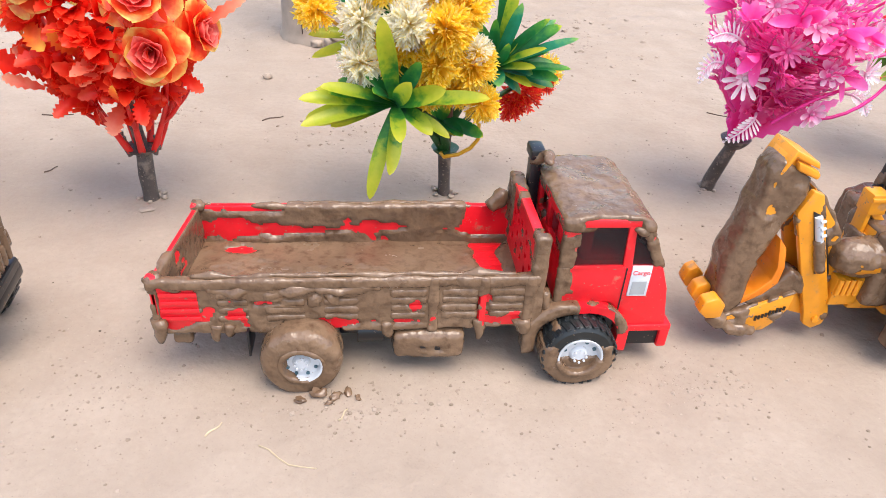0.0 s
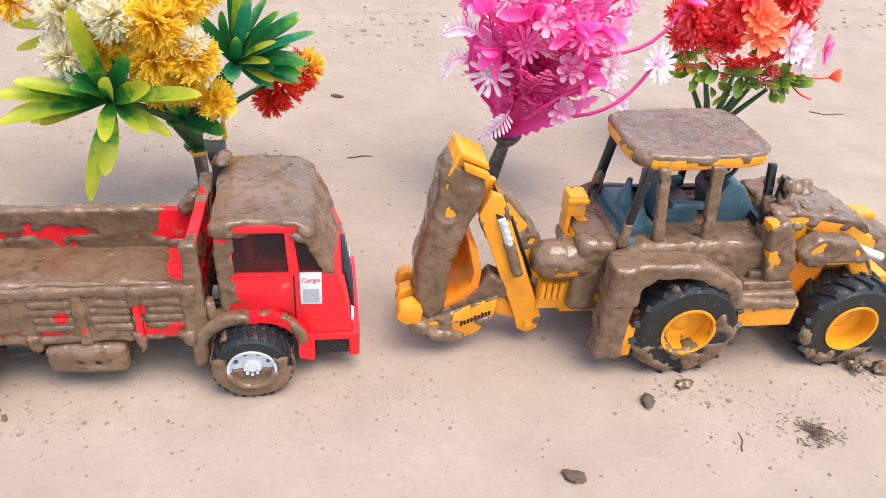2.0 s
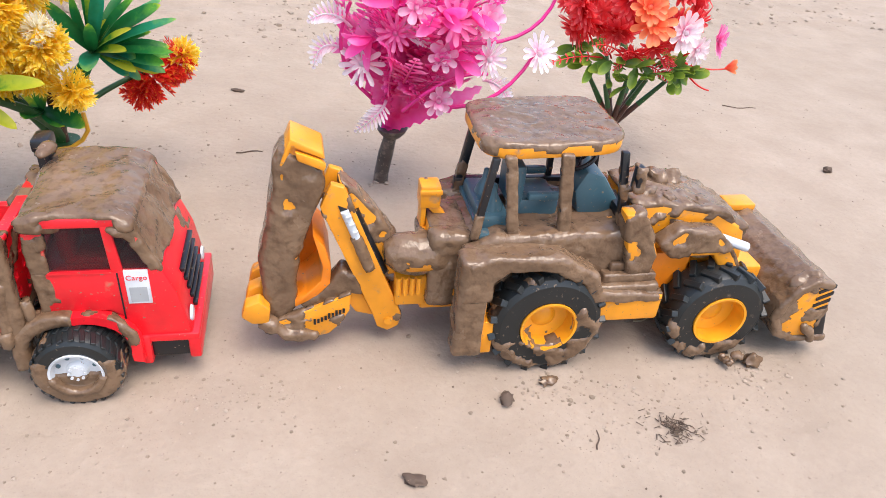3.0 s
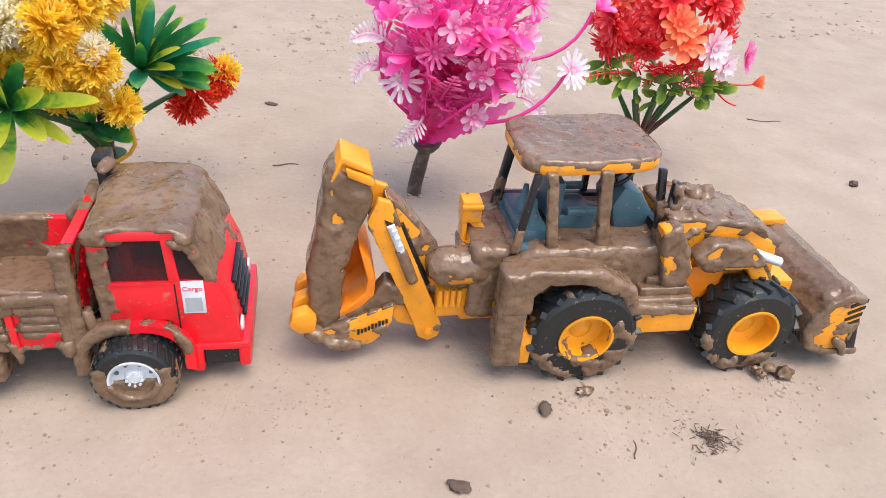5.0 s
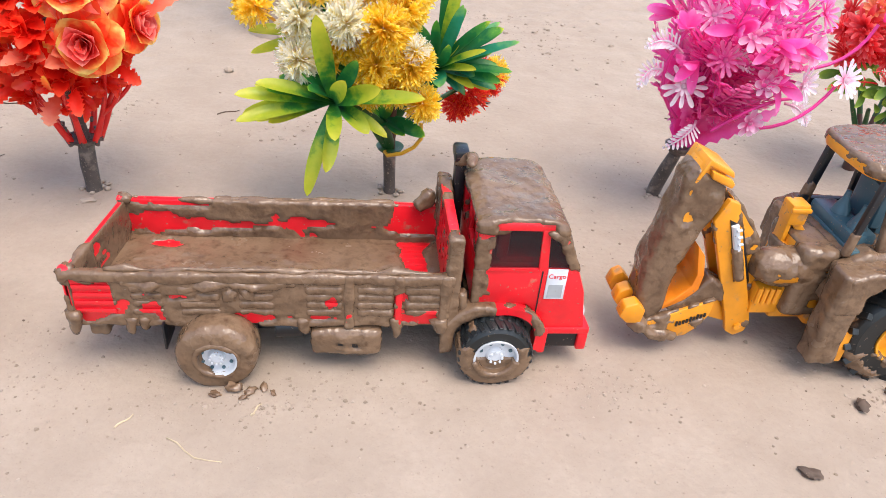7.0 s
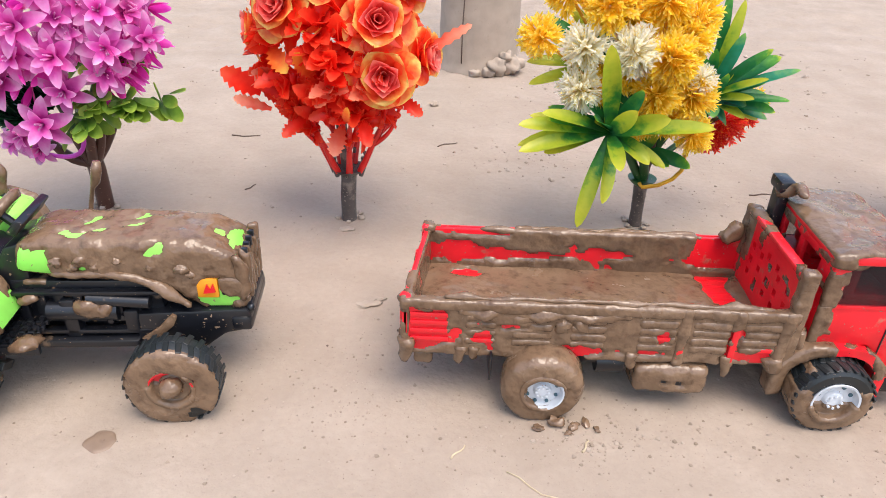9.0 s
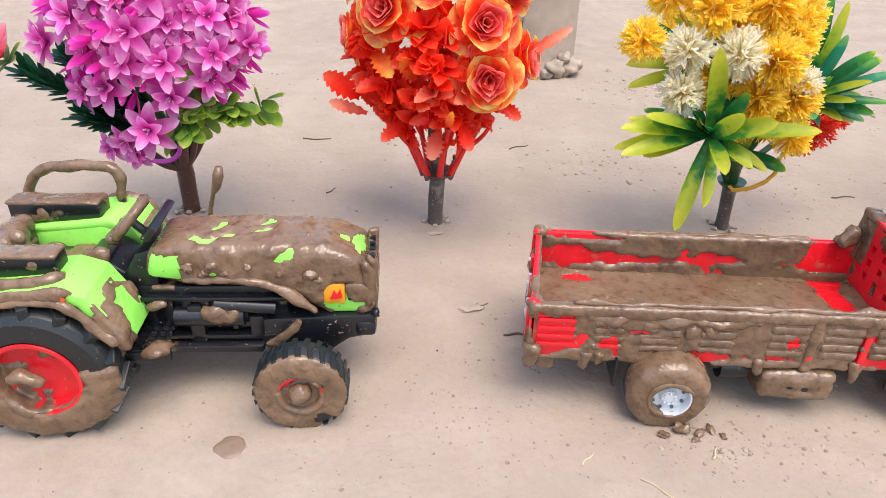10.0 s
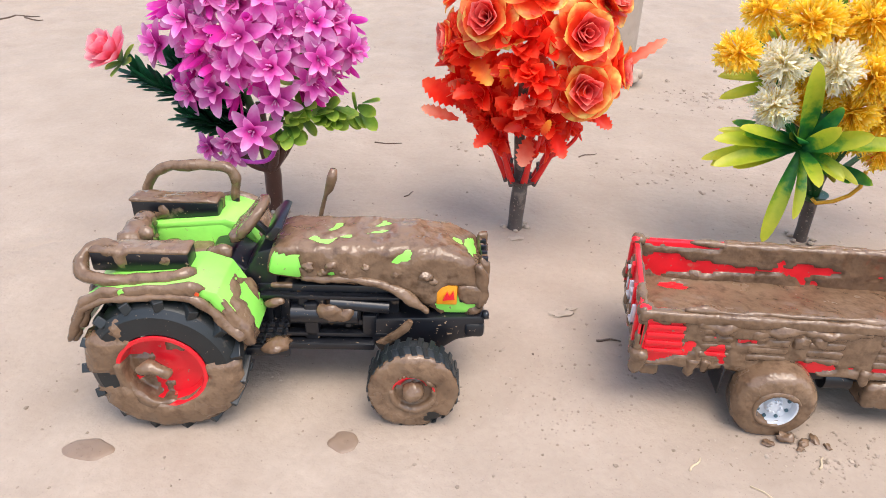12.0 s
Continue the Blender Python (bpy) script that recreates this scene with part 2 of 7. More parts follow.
def prism(outline, y0, y1, bevel=0.0008, axis="y"):
    """An outline of (x, z) drawn out from y0 to y1 (axis z: an outline of (x, y) drawn out in height)."""
    bm = bmesh.new()
    put = (lambda a, b, c: (a, c, b)) if axis == "y" else (lambda a, b, c: (a, b, c))
    lo = [bm.verts.new(put(a, b, y0)) for a, b in outline]
    hi = [bm.verts.new(put(a, b, y1)) for a, b in outline]
    bm.faces.new(lo)
    bm.faces.new(hi[::-1])
    for i in range(len(lo)):
        j = (i + 1) % len(lo)
        bm.faces.new((lo[i], hi[i], hi[j], lo[j]))
    bmesh.ops.recalc_face_normals(bm, faces=bm.faces)
    if bevel:
        bmesh.ops.bevel(bm, geom=bm.edges[:], offset=bevel, segments=2, profile=0.5, affect="EDGES", clamp_overlap=True)
    return bm


def lathe(profile, centre, seg=40, axis="y"):
    """Turns (radius, offset) pairs round the y axis through centre; offset runs along y."""
    bm = bmesh.new()
    rings = []
    for r, o in profile:
        ring = []
        for j in range(seg):
            t = 2 * math.pi * j / seg
            a, b = r * math.cos(t), r * math.sin(t)
            p = (a, o, b) if axis == "y" else ((a, b, o) if axis == "z" else (o, a, b))
            ring.append(bm.verts.new(Vector(centre) + Vector(p)))
        rings.append(ring)
    for a, b in zip(rings, rings[1:]):
        for j in range(seg):
            k = (j + 1) % seg
            bm.faces.new((a[j], a[k], b[k], b[j]))
    bmesh.ops.remove_doubles(bm, verts=bm.verts, dist=1e-7)
    bmesh.ops.recalc_face_normals(bm, faces=bm.faces)
    return bm


def joined(*shapes):
    out = bmesh.new()
    for s in shapes:
        me = bpy.data.meshes.new("tmp")
        s.to_mesh(me)
        s.free()
        out.from_mesh(me)
        bpy.data.meshes.remove(me)
    return out


def rod(a, b, r, seg=10):
    g = Geo()
    g.tube([a, b], r, seg)
    bm = bmesh.new()
    me = bpy.data.meshes.new("tmp")
    me.from_pydata(g.v, [], g.f)
    bm.from_mesh(me)
    bpy.data.meshes.remove(me)
    bmesh.ops.remove_doubles(bm, verts=bm.verts, dist=1e-7)
    return bm


def beam(a, b, w, d, bevel=0.0006):
    """A square bar from a to b, w wide in x and d deep in y."""
    a, b = Vector(a), Vector(b)
    bm = box((-w / 2, -d / 2, 0), (w / 2, d / 2, 1), 0)
    for v in bm.verts:
        base = a if v.co.z < 0.5 else b
        v.co = base + Vector((v.co.x, v.co.y, 0))
    if bevel:
        bmesh.ops.bevel(bm, geom=bm.edges[:], offset=bevel, segments=2, profile=0.5, affect="EDGES")
    return bm


def coat(src, parent, bias, thick=0.0016, seed=0, scale=70.0, step=0.003, name="mud_coat", label="", sag=0.0, mat=None):
    """A layer of mud over a shape: it lies where noise plus bias(place, normal) is above nought, and swells away from it.
    src: a mesh object whose surface it covers."""
    bm = bmesh.new()
    for s in (src if isinstance(src, (list, tuple)) else [src]):
        bm.from_mesh(s.data)
    root = Vector(root_of(parent).location)
    bmesh.ops.remove_doubles(bm, verts=bm.verts, dist=1e-5)
    bmesh.ops.triangulate(bm, faces=[f for f in bm.faces if len(f.verts) > 4])
    for _ in range(7):
        long = [e for e in bm.edges if e.calc_length() > step]
        if not long:
            break
        bmesh.ops.subdivide_edges(bm, edges=long, cuts=1, use_grid_fill=True)
        bmesh.ops.triangulate(bm, faces=[f for f in bm.faces if len(f.verts) > 4])
    bmesh.ops.recalc_face_normals(bm, faces=bm.faces)
    bm.normal_update()
    thick *= 0.66
    off, high, moved = Vector((seed * 3.7, seed * 1.3, -seed * 2.1)), {}, []
    for v in bm.verts:
        p, n = v.co + root, v.normal
        q = p * scale + off
        k = noise.noise(q) + 0.5 * noise.noise(q * 2.2) + 0.16 * noise.noise(q * 4.5) + bias(p, n)
        high[v] = k
        fold = 1 - abs(noise.noise(q * 1.1 + off * 1.7))
        lump = 0.35 + 0.75 * fold * fold + 0.5 * noise.noise(q * 0.8 + off) + 1.6 * max(0.0, noise.noise(q * 0.7 - off) - 0.18) + 0.22 * (1 - abs(noise.noise(q * 2.7 - off))) + 0.12 * noise.noise(q * 4.5) - 0.1
        h = thick * min(1.0, max(0.0, k) * 3.5) ** 0.5 * max(0.2, lump) * 0.98 if k > 0 else -0.0005
        moved.append((v, p - root + n * h - Vector((0, 0, sag * max(0.0, min(1.0, k)) * (1 - abs(n.z))))))
    for v, p in moved:
        v.co = p
    bmesh.ops.delete(bm, geom=[f for f in bm.faces if all(high[v] <= 0 for v in f.verts)], context="FACES")
    bm.verts.index_update()
    seen, first = set(), None
    for f0 in bm.faces:
        if f0 in seen:
            continue
        island, todo = [], [f0]
        seen.add(f0)
        while todo:
            f = todo.pop()
            island.append(f)
            for v in f.verts:
                for o in v.link_faces:
                    if o not in seen:
                        seen.add(o)
                        todo.append(o)
        if len(island) < 30:
            continue
        index, verts, faces = {}, [], []
        for f in island:
            for v in f.verts:
                if v.index not in index:
                    index[v.index] = len(verts)
                    verts.append(v.co + root)
            faces.append([index[v.index] for v in f.verts])
        g = Geo()
        g.v, g.f, g.a = [tuple(v) for v in verts], faces, [0.0] * len(verts)
        ob = part(name, g, mat or MUD, parent, label or "glossy wet brown mud", 180)
        first = first or ob
    bm.free()
    return first


def drips(parent, places, depth, y0, seed, name="mud_drip"):
    """Hanging lobes of mud below an edge: (x, z of the edge, length, radius)."""
    for i, (x, z, ln, r) in enumerate(places):
        g = Geo()
        pts = [(x + 0.0006 * math.sin(i + k), y0 - 0.0006 * k / 5, z + 0.004 - (ln + 0.004) * k / 5) for k in range(6)]
        g.tube(pts, [r * 1.15, r * 1.1, r, r * 0.95, r * 0.9, r * 0.55], 8, True, 0.3, depth)
        part(name, g, MUD, parent, "hanging lobe of wet mud", 180)


# ---- ground ----
def ground_height(x, y):
    p = Vector((x * 6, y * 6, 0.3))
    near = 1.0 if y < 0.62 else 1.0 + min(3.0, (y - 0.62) * 8)
    return near * (0.0012 * noise.noise(p) + 0.0009 * noise.noise(p * 4.1) + 0.0008 * noise.noise(p * 13) + 0.0002 * noise.noise(p * 31)) - 0.0006


def ground_sheet():
    def steps(lo, hi, step, far):
        out, s, a = [], step, hi
        mid = [lo + i * step for i in range(int((hi - lo) / step) + 1)]
        while s < far:
            s *= 1.35
            a += s
            out.append(a)
        left = [lo - (b - hi) for b in out]
        return left[::-1] + mid + out
    xs, ys = steps(-1.0, 1.0, 0.006, 120), steps(0.1, 1.3, 0.006, 120)
    verts = [(x, y, ground_height(x, y)) for y in ys for x in xs]
    nx = len(xs)
    faces = [(j * nx + i, j * nx + i + 1, (j + 1) * nx + i + 1, (j + 1) * nx + i) for j in range(len(ys) - 1) for i in range(nx - 1)]
    me = bpy.data.meshes.new("ground")
    me.from_pydata(verts, [], faces)
    me.materials.append(SOIL)
    me.shade_smooth()
    return tagged(new("ground", me), "pale packed bare soil with fine grit and crumbs", "ground", kind="structure")


ground_sheet()


# ---- red toy dump truck ----
def wheel(parent, x, z, face, radius, width, tyre_mat, rim_mat, rim_r, inward=1, lugs=0, lug_h=0.0012, dish=0.004, label="", holes=0, slant=0.5, hub_r=0.25):
    """A wheel whose outer face lies at y = face; inward: +1 when the vehicle lies at larger y."""
    s, c = inward, (x, face, z)
    hub = part("wheel", lathe([(0.0001, (dish * 0.3 if dish < 0.005 else dish * 1.05) * s), (rim_r * hub_r, (dish * 0.3 if dish < 0.005 else dish * 1.05) * s), (rim_r * hub_r, width * 0.9 * s), (0.0001, width * 0.9 * s)], c, 16), rim_mat, parent, label)
    rr, w = radius, width
    tyre = joined(lathe([(rim_r, w * 0.10 * s), (rim_r * 1.08, 0.0), (rr * 0.86, 0.0002 * s), (rr * 0.955, w * 0.09 * s), (rr, w * 0.22 * s), (rr, w * 0.8 * s),
                         (rr * 0.94, w * 0.95 * s), (rr * 0.8, w * s), (rim_r, w * s)], c, 48))
    tyre_ob = part("tyre", tyre, tyre_mat, hub, "black rubber tyre", 30)
    root = Vector(root_of(parent).location)
    lug_mesh = None
    for i in range(lugs):
        for half in (0, 1):
            t = 2 * math.pi * (i + 0.5 * half) / lugs
            y0, y1 = (face + s * w * 0.04, face + s * w * 0.5) if half == 0 else (face + s * w * 0.5, face + s * w * 0.96)
            turn = Matrix.Translation(Vector((x, (y0 + y1) / 2, z)) - root) @ Matrix.Rotation(t, 4, "Y") @ Matrix.Translation((0, 0, rr)) @ Matrix.Rotation((slant if half == 0 else -slant) * s, 4, "Z")
            if lug_mesh is None:
                b = box((-rr * 0.062, -w * 0.25, -lug_h * 1.6), (rr * 0.062, w * 0.25, lug_h * 1.25), 0.0004)
                lug_mesh = bpy.data.meshes.new("tread_lug")
                b.to_mesh(lug_mesh)
                b.free()
                lug_mesh.materials.append(tyre_mat)
            lug = new("tread_lug", lug_mesh)
            lug.parent, lug.matrix_local = hub, turn
    rim = lathe([(rim_r * 1.06, -0.0002 * s), (rim_r * 1.05, -0.0010 * s), (rim_r * 0.96, -0.0008 * s), (rim_r * 0.88, dish * 0.9 * s), (rim_r * 0.45, dish * s), (rim_r * 0.36, dish * (0.35 if dish < 0.005 else 0.9) * s), (rim_r * 0.18, dish * (0.25 if dish < 0.005 else 0.8) * s), (0.0001, dish * (0.2 if dish < 0.005 else 0.78) * s)], c, 32)
    extra = []
    for i in range(holes):
        t = 2 * math.pi * i / holes
        p = Vector((x + rim_r * 0.30 * math.cos(t), face + s * dish * 0.2, z + rim_r * 0.30 * math.sin(t)))
        extra.append(rod(p, p - Vector((0, s * 0.001, 0)), rim_r * 0.06, 6))
    rim_ob = part("rim", joined(rim, *extra), rim_mat, hub)
    # solid slate discs put the dark inside the slots into colour; the rim stays whole
    for i in range(holes):
        t = 2 * math.pi * (i + 0.5) / holes
        p = Vector((x + rim_r * 0.74 * math.cos(t), face + s * dish * 0.90, z + rim_r * 0.74 * math.sin(t)))
        part("rim_slot", rod(p, p - Vector((0, s * 0.0006, 0)), rim_r * 0.095, 8), SLATE, hub, "dark disc in place of a shaded slot in the rim")
    return hub, tyre_ob, rim_ob


def perforated(x0, x1, y0, y1, z0, z1, ny, nz, holes):
    """A plate with real openings: cells of a grid are left out."""
    bm = bmesh.new()
    grid = [[bm.verts.new((x0, y0 + (y1 - y0) * j / ny, z0 + (z1 - z0) * i / nz)) for j in range(ny + 1)] for i in range(nz + 1)]
    for i in range(nz):
        for j in range(ny):
            if (i, j) not in holes:
                bm.faces.new((grid[i][j], grid[i][j + 1], grid[i + 1][j + 1], grid[i + 1][j]))
    out = bmesh.ops.extrude_face_region(bm, geom=bm.faces[:])
    bmesh.ops.translate(bm, vec=(x1 - x0, 0, 0), verts=[v for v in out["geom"] if isinstance(v, bmesh.types.BMVert)])
    loose = [v for v in bm.verts if not v.link_faces]
    bmesh.ops.delete(bm, geom=loose, context="VERTS")
    return bm


def lettering(body, size, m, mat, parent, name="lettering", label=""):
    cu = bpy.data.curves.new("tmp_text", "FONT")
    cu.body, cu.size, cu.extrude, cu.align_x, cu.align_y = body, size, 0.00012, "CENTER", "CENTER"
    ob = new("tmp_text", cu)
    me = bpy.data.meshes.new_from_object(ob.evaluated_get(bpy.context.evaluated_depsgraph_get()))
    bpy.data.objects.remove(ob)
    bm = bmesh.new()
    bm.from_mesh(me)
    bpy.data.meshes.remove(me)
    bm.transform(m)
    return part(name, bm, mat, parent, label)


def bump_at(p, x, z, rx, rz, k):
    """A soft lobe of height k round (x, z)."""
    return k * math.exp(-((p.x - x) / rx) ** 2 - ((p.z - z) / rz) ** 2)


def soft(v, a, b):
    """0 below a, 1 above b, smooth between."""
    k = max(0.0, min(1.0, (v - a) / (b - a)))
    return k * k * (3 - 2 * k)


def build_truck():
    t = thing("toy_dump_truck", (-0.01, 0.312, 0), "red plastic toy dump truck smeared with wet brown mud, on soil", "toy truck", "toy vehicles in a row")
    yn, yf, x0, x1 = 0.276, 0.346, -0.137, 0.043
    rails = joined(box((-0.128, 0.291, 0.022), (0.105, 0.297, 0.031)), box((-0.128, 0.325, 0.022), (0.105, 0.331, 0.031)),
                   *[box((x, 0.291, 0.023), (x + 0.005, 0.331, 0.029)) for x in (-0.125, -0.09, -0.045, 0.0, 0.05, 0.09)])
    part("chassis", rails, BLACK, t, "black plastic ladder chassis")
    for x in (-0.07, 0.067):
        part("axle", rod((x, 0.272, 0.0185), (x, 0.35, 0.0185), 0.0028), BLACK, t)
    part("gearbox", joined(box((-0.045, 0.296, 0.014), (-0.01, 0.326, 0.028), 0.002), rod((-0.01, 0.31, 0.02), (0.05, 0.31, 0.021), 0.003)), BLACK, t)
    # cargo bed
    bed = part("cargo_bed", box((x0, yn + 0.001, 0.0305), (x1, yf - 0.001, 0.0355)), RED, t, "open red cargo bed coated in mud")
    ribs = []
    for y in (yn + 0.006 + 0.0062 * i for i in range(10)):
        ribs.append(box((x0 + 0.010, y, 0.0350), (x1 - 0.004, y + 0.0026, 0.0358), 0.0003))
    ribbed = part("floor_rib", joined(*ribs), RED, bed)
    groups = [(-0.1335, -0.1155), (-0.107, -0.094), (-0.085, -0.068), (-0.058, -0.043), (-0.0265, -0.0105), (-0.002, 0.014), (0.0215, 0.0375)]

    def side(y_in, y_out, name):
        lo, hi = min(y_in, y_out), max(y_in, y_out)
        o = -1 if y_out < y_in else 1
        x0 = -0.137 if o < 0 else -0.129
        shapes = [box((x0, lo, 0.0295), (x1, hi, 0.0608), 0.0006), box((x0, min(y_out, y_out + o * 0.0012), 0.0575), (x1, max(y_out, y_out + o * 0.0012), 0.0612), 0.0005)]
        for a, b in groups[0 if o < 0 else 1:]:
            for z in (0.0365, 0.0415, 0.0465, 0.0515):
                shapes.append(box((a, min(y_out, y_out + o * 0.0011), z), (b, max(y_out, y_out + o * 0.0011), z + 0.0027), 0.0006))
        for x in (-0.0065, 0.0175, 0.040):
            shapes.append(box((x - 0.0016, min(y_out, y_out + o * 0.002), 0.0285), (x + 0.0016, max(y_out, y_out + o * 0.002), 0.0612), 0.0006))
        return part(name, joined(*shapes), RED, bed, "ribbed red side panel")

    side(yn + 0.0025, yn, "side_panel")
    far = side(yf - 0.0025, yf, "side_panel")
    tail = part("tailgate", joined(box((x0 - 0.0005, yn, 0.0295), (x0 + 0.0022, yf, 0.0608), 0.0006),
                                   *[box((x0 - 0.0022, yn + 0.004 + 0.021 * i, 0.0315), (x0 + 0.0005, yn + 0.008 + 0.021 * i, 0.058), 0.0006) for i in range(4)],
                                   *[lathe([(0.0001, 0.0), (0.0032, 0.0), (0.0036, 0.002), (0.0024, 0.004), (0.0001, 0.0042)], (x0 + 0.0012, y, 0.0595), 12, "z") for y in (yn + 0.002, yf - 0.002)]), RED, bed, "red tailgate with corner knobs")
    for v in list(bed.data.vertices) + list(ribbed.data.vertices):
        if v.co.x < -0.11:
            v.co.x += 0.008 * (v.co.y + 0.312 - yn) / (yf - yn)
    for v in tail.data.vertices:
        v.co.x += 0.008 * (v.co.y + 0.312 - yn) / (yf - yn)
    holes = {(i, j) for i in (4, 6, 8) for j in range(2, 16, 3)} | {(3, j) for j in (5, 11)} | {(9, j) for j in (3, 6, 9, 12)}
    head = part("headboard", joined(perforated(0.0415, 0.0445, yn + 0.003, yf - 0.003, 0.030, 0.0765, 18, 12, holes), box((0.0405, yn - 0.001, 0.0285), (0.0465, yn + 0.0035, 0.0808)),
                                    box((0.0405, yf - 0.0035, 0.030), (0.0465, yf + 0.001, 0.0785)), box((0.0408, yn + 0.003, 0.0755), (0.046, yf - 0.003, 0.0782))), RED, t, "perforated red headboard behind the cab")
    # mud on the bed
    under = part("side_panel", joined(box((x0, yn, 0.0295), (x1, yn + 0.0025, 0.0612), 0.0005), box((x0, yn - 0.0009, 0.0575), (x1, yn + 0.001, 0.0612), 0.0005), *[box((a, yn - 0.0006, z), (b, yn + 0.0005, z + 0.0024), 0.0005) for a, b in groups for z in (0.0365, 0.0415, 0.0465, 0.0515)],
                                      *[box((x - 0.0016, yn - 0.0014, 0.0285), (x + 0.0016, yn + 0.001, 0.0612), 0.0006) for x in (-0.0065, 0.0175, 0.040)]), RED, bed)
    coat(under, bed, lambda p, n: 0.62 + 0.25 * soft(p.z, 0.052, 0.056) - bump_at(p, -0.126, 0.047, 0.012, 0.011, 1.9) - bump_at(p, -0.099, 0.041, 0.008, 0.005, 0.7)
         - bump_at(p, -0.077, 0.0475, 0.011, 0.0022, 1.0) - bump_at(p, -0.020, 0.0335, 0.017, 0.0030, 1.0) - bump_at(p, 0.0175, 0.038, 0.004, 0.011, 1.0) - bump_at(p, 0.03, 0.0325, 0.01, 0.003, 0.8)
         - bump_at(p, -0.008, 0.057, 0.02, 0.0025, 0.8) - bump_at(p, -0.05, 0.033, 0.006, 0.004, 0.8), 0.0022, 1, 75, 0.0017, label="thick wet mud smeared over the side panel")
    bpy.data.objects.remove(under)
    coat(far, bed, lambda p, n: 0.52 + 0.4 * soft(p.x, -0.085, -0.06) * soft(p.z, 0.050, 0.054) - 1.5 * soft(p.x, 0.008, 0.022) * soft(p.z, 0.040, 0.043) - 1.6 * bump_at(p, -0.103, 0.0465, 0.034, 0.0055, 1)
         - 0.95 * math.exp(-((p.z - 0.0455 + 0.0012 * math.sin(p.x * 60)) / 0.0022) ** 2) - 0.7 * soft(p.z, 0.056, 0.0595) * soft(-p.x, 0.07, 0.085), 0.0021, 2, 55, 0.0022)
    coat(bed, bed, lambda p, n: (0.75 if n.z > 0.5 else -2) - bump_at(p, 0.03, 0.036, 0.012, 0.02, 1.2) * (1 if p.y > 0.30 else 0.2) - 0.9 * math.exp(-((p.y - 0.337) / 0.004) ** 2 - ((p.x + 0.115) / 0.03) ** 2)
         - 0.9 * math.exp(-((p.y - 0.287) / 0.0015) ** 2 - ((p.x + 0.075) / 0.014) ** 2), 0.0027, 3, 38, 0.0026, label="smeared layer of wet mud on the bed floor")
    coat(tail, bed, lambda p, n: 0.15 + (0.5 if p.z < 0.04 else 0) + (0.4 if n.x > 0.5 else -0.45), 0.0014, 4, 80, 0.003)
    coat(head, t, lambda p, n: -0.15 + (0.9 if p.y < yn + 0.004 else 0) + (0.9 if p.y > 0.335 and n.x < 0 and p.z > 0.05 else 0) - (0.35 if n.x < -0.5 else 0), 0.0015, 5, 90, 0.0025)
    drips(t, [(-0.1355, 0.034, 0.010, 0.0042), (-0.110, 0.030, 0.006, 0.003), (-0.103, 0.030, 0.003, 0.003), (-0.028, 0.030, 0.0055, 0.0032), (0.0165, 0.030, 0.008, 0.0026), (0.038, 0.030, 0.004, 0.005)], 0.7, yn - 0.0005, 2)
    part("mud_lump", lump([(0.028, 0.342, 0.060, 0.006), (0.034, 0.342, 0.064, 0.007), (0.038, 0.342, 0.069, 0.005)], 0.8), MUD, t, "lump of mud in the bed corner", 180)
    part("mud_lump", lump([(-0.10 + 0.011 * i, 0.3445, 0.0605 + 0.0007 * math.sin(i * 2.1), 0.0021 + 0.0010 * math.sin(i * 1.7)) for i in range(12)], 0.8), MUD, t, "ridge of mud along the far rim", 180)
    part("mud_lump", lump([(-0.118 + 0.0095 * i, yn + 0.001, 0.0605 + 0.0006 * math.sin(i * 1.9), 0.0018 + 0.0009 * math.sin(i * 2.3)) for i in range(17)], 0.75), MUD, t, "ridge of mud along the near rim", 180)
    part("mud_lump", lump([(-0.112 + 0.0062 * i, yn + 0.0002, 0.0565 - 0.0022 * math.sin(i * 0.8) ** 2, 0.0034 + 0.0018 * math.sin(i * 0.8) ** 2) for i in range(14)], 0.9), MUD, t, "thick drape of mud over the side", 180)
    for x, z, r in ((-0.1005, 0.0480, 0.0030), (-0.062, 0.0490, 0.0046), (-0.054, 0.0500, 0.0044), (-0.026, 0.0545, 0.0030), (0.004, 0.0540, 0.0026)):
        g = Geo()
        g.blob((x, yn + 0.0012, z), r, 1.25, x * 90, 14, 0.5)
        part("mud_clod", g, MUD, t, "sagging bulge of mud", 180)
    for i in range(4):
        y = yn + 0.016 + 0.011 * i
        x = x0 - 0.0026 + 0.008 * (y - yn) / (yf - yn)
        part("printed_bar", joined(box((x, y, 0.040), (x + 0.002, y + 0.0022, 0.052), 0.0004), box((x, y, 0.0500 if i % 2 else 0.040), (x + 0.002, y + 0.0065, 0.0520 if i % 2 else 0.042), 0.0004)), WHITE, bed, "pale raised mark on the tailgate")
    # cab
    cn, cf = 0.279, 0.345
    lower = [(0.054, 0.040), (0.054, 0.0625), (0.1060, 0.0625), (0.1115, 0.048), (0.1160, 0.022), (0.0935, 0.022), (0.087, 0.036), (0.082, 0.040)]
    cab = part("cab", prism(lower, cn, cf, 0.0014), RED, t, "red forward-control cab with muddy roof")
    roof = part("roof", prism([(0.0535, 0.0885), (0.0535, 0.0925), (0.060, 0.0945), (0.090, 0.0940), (0.0955, 0.0905), (0.0962, 0.0885)], cn, cf, 0.0016), RED, cab)
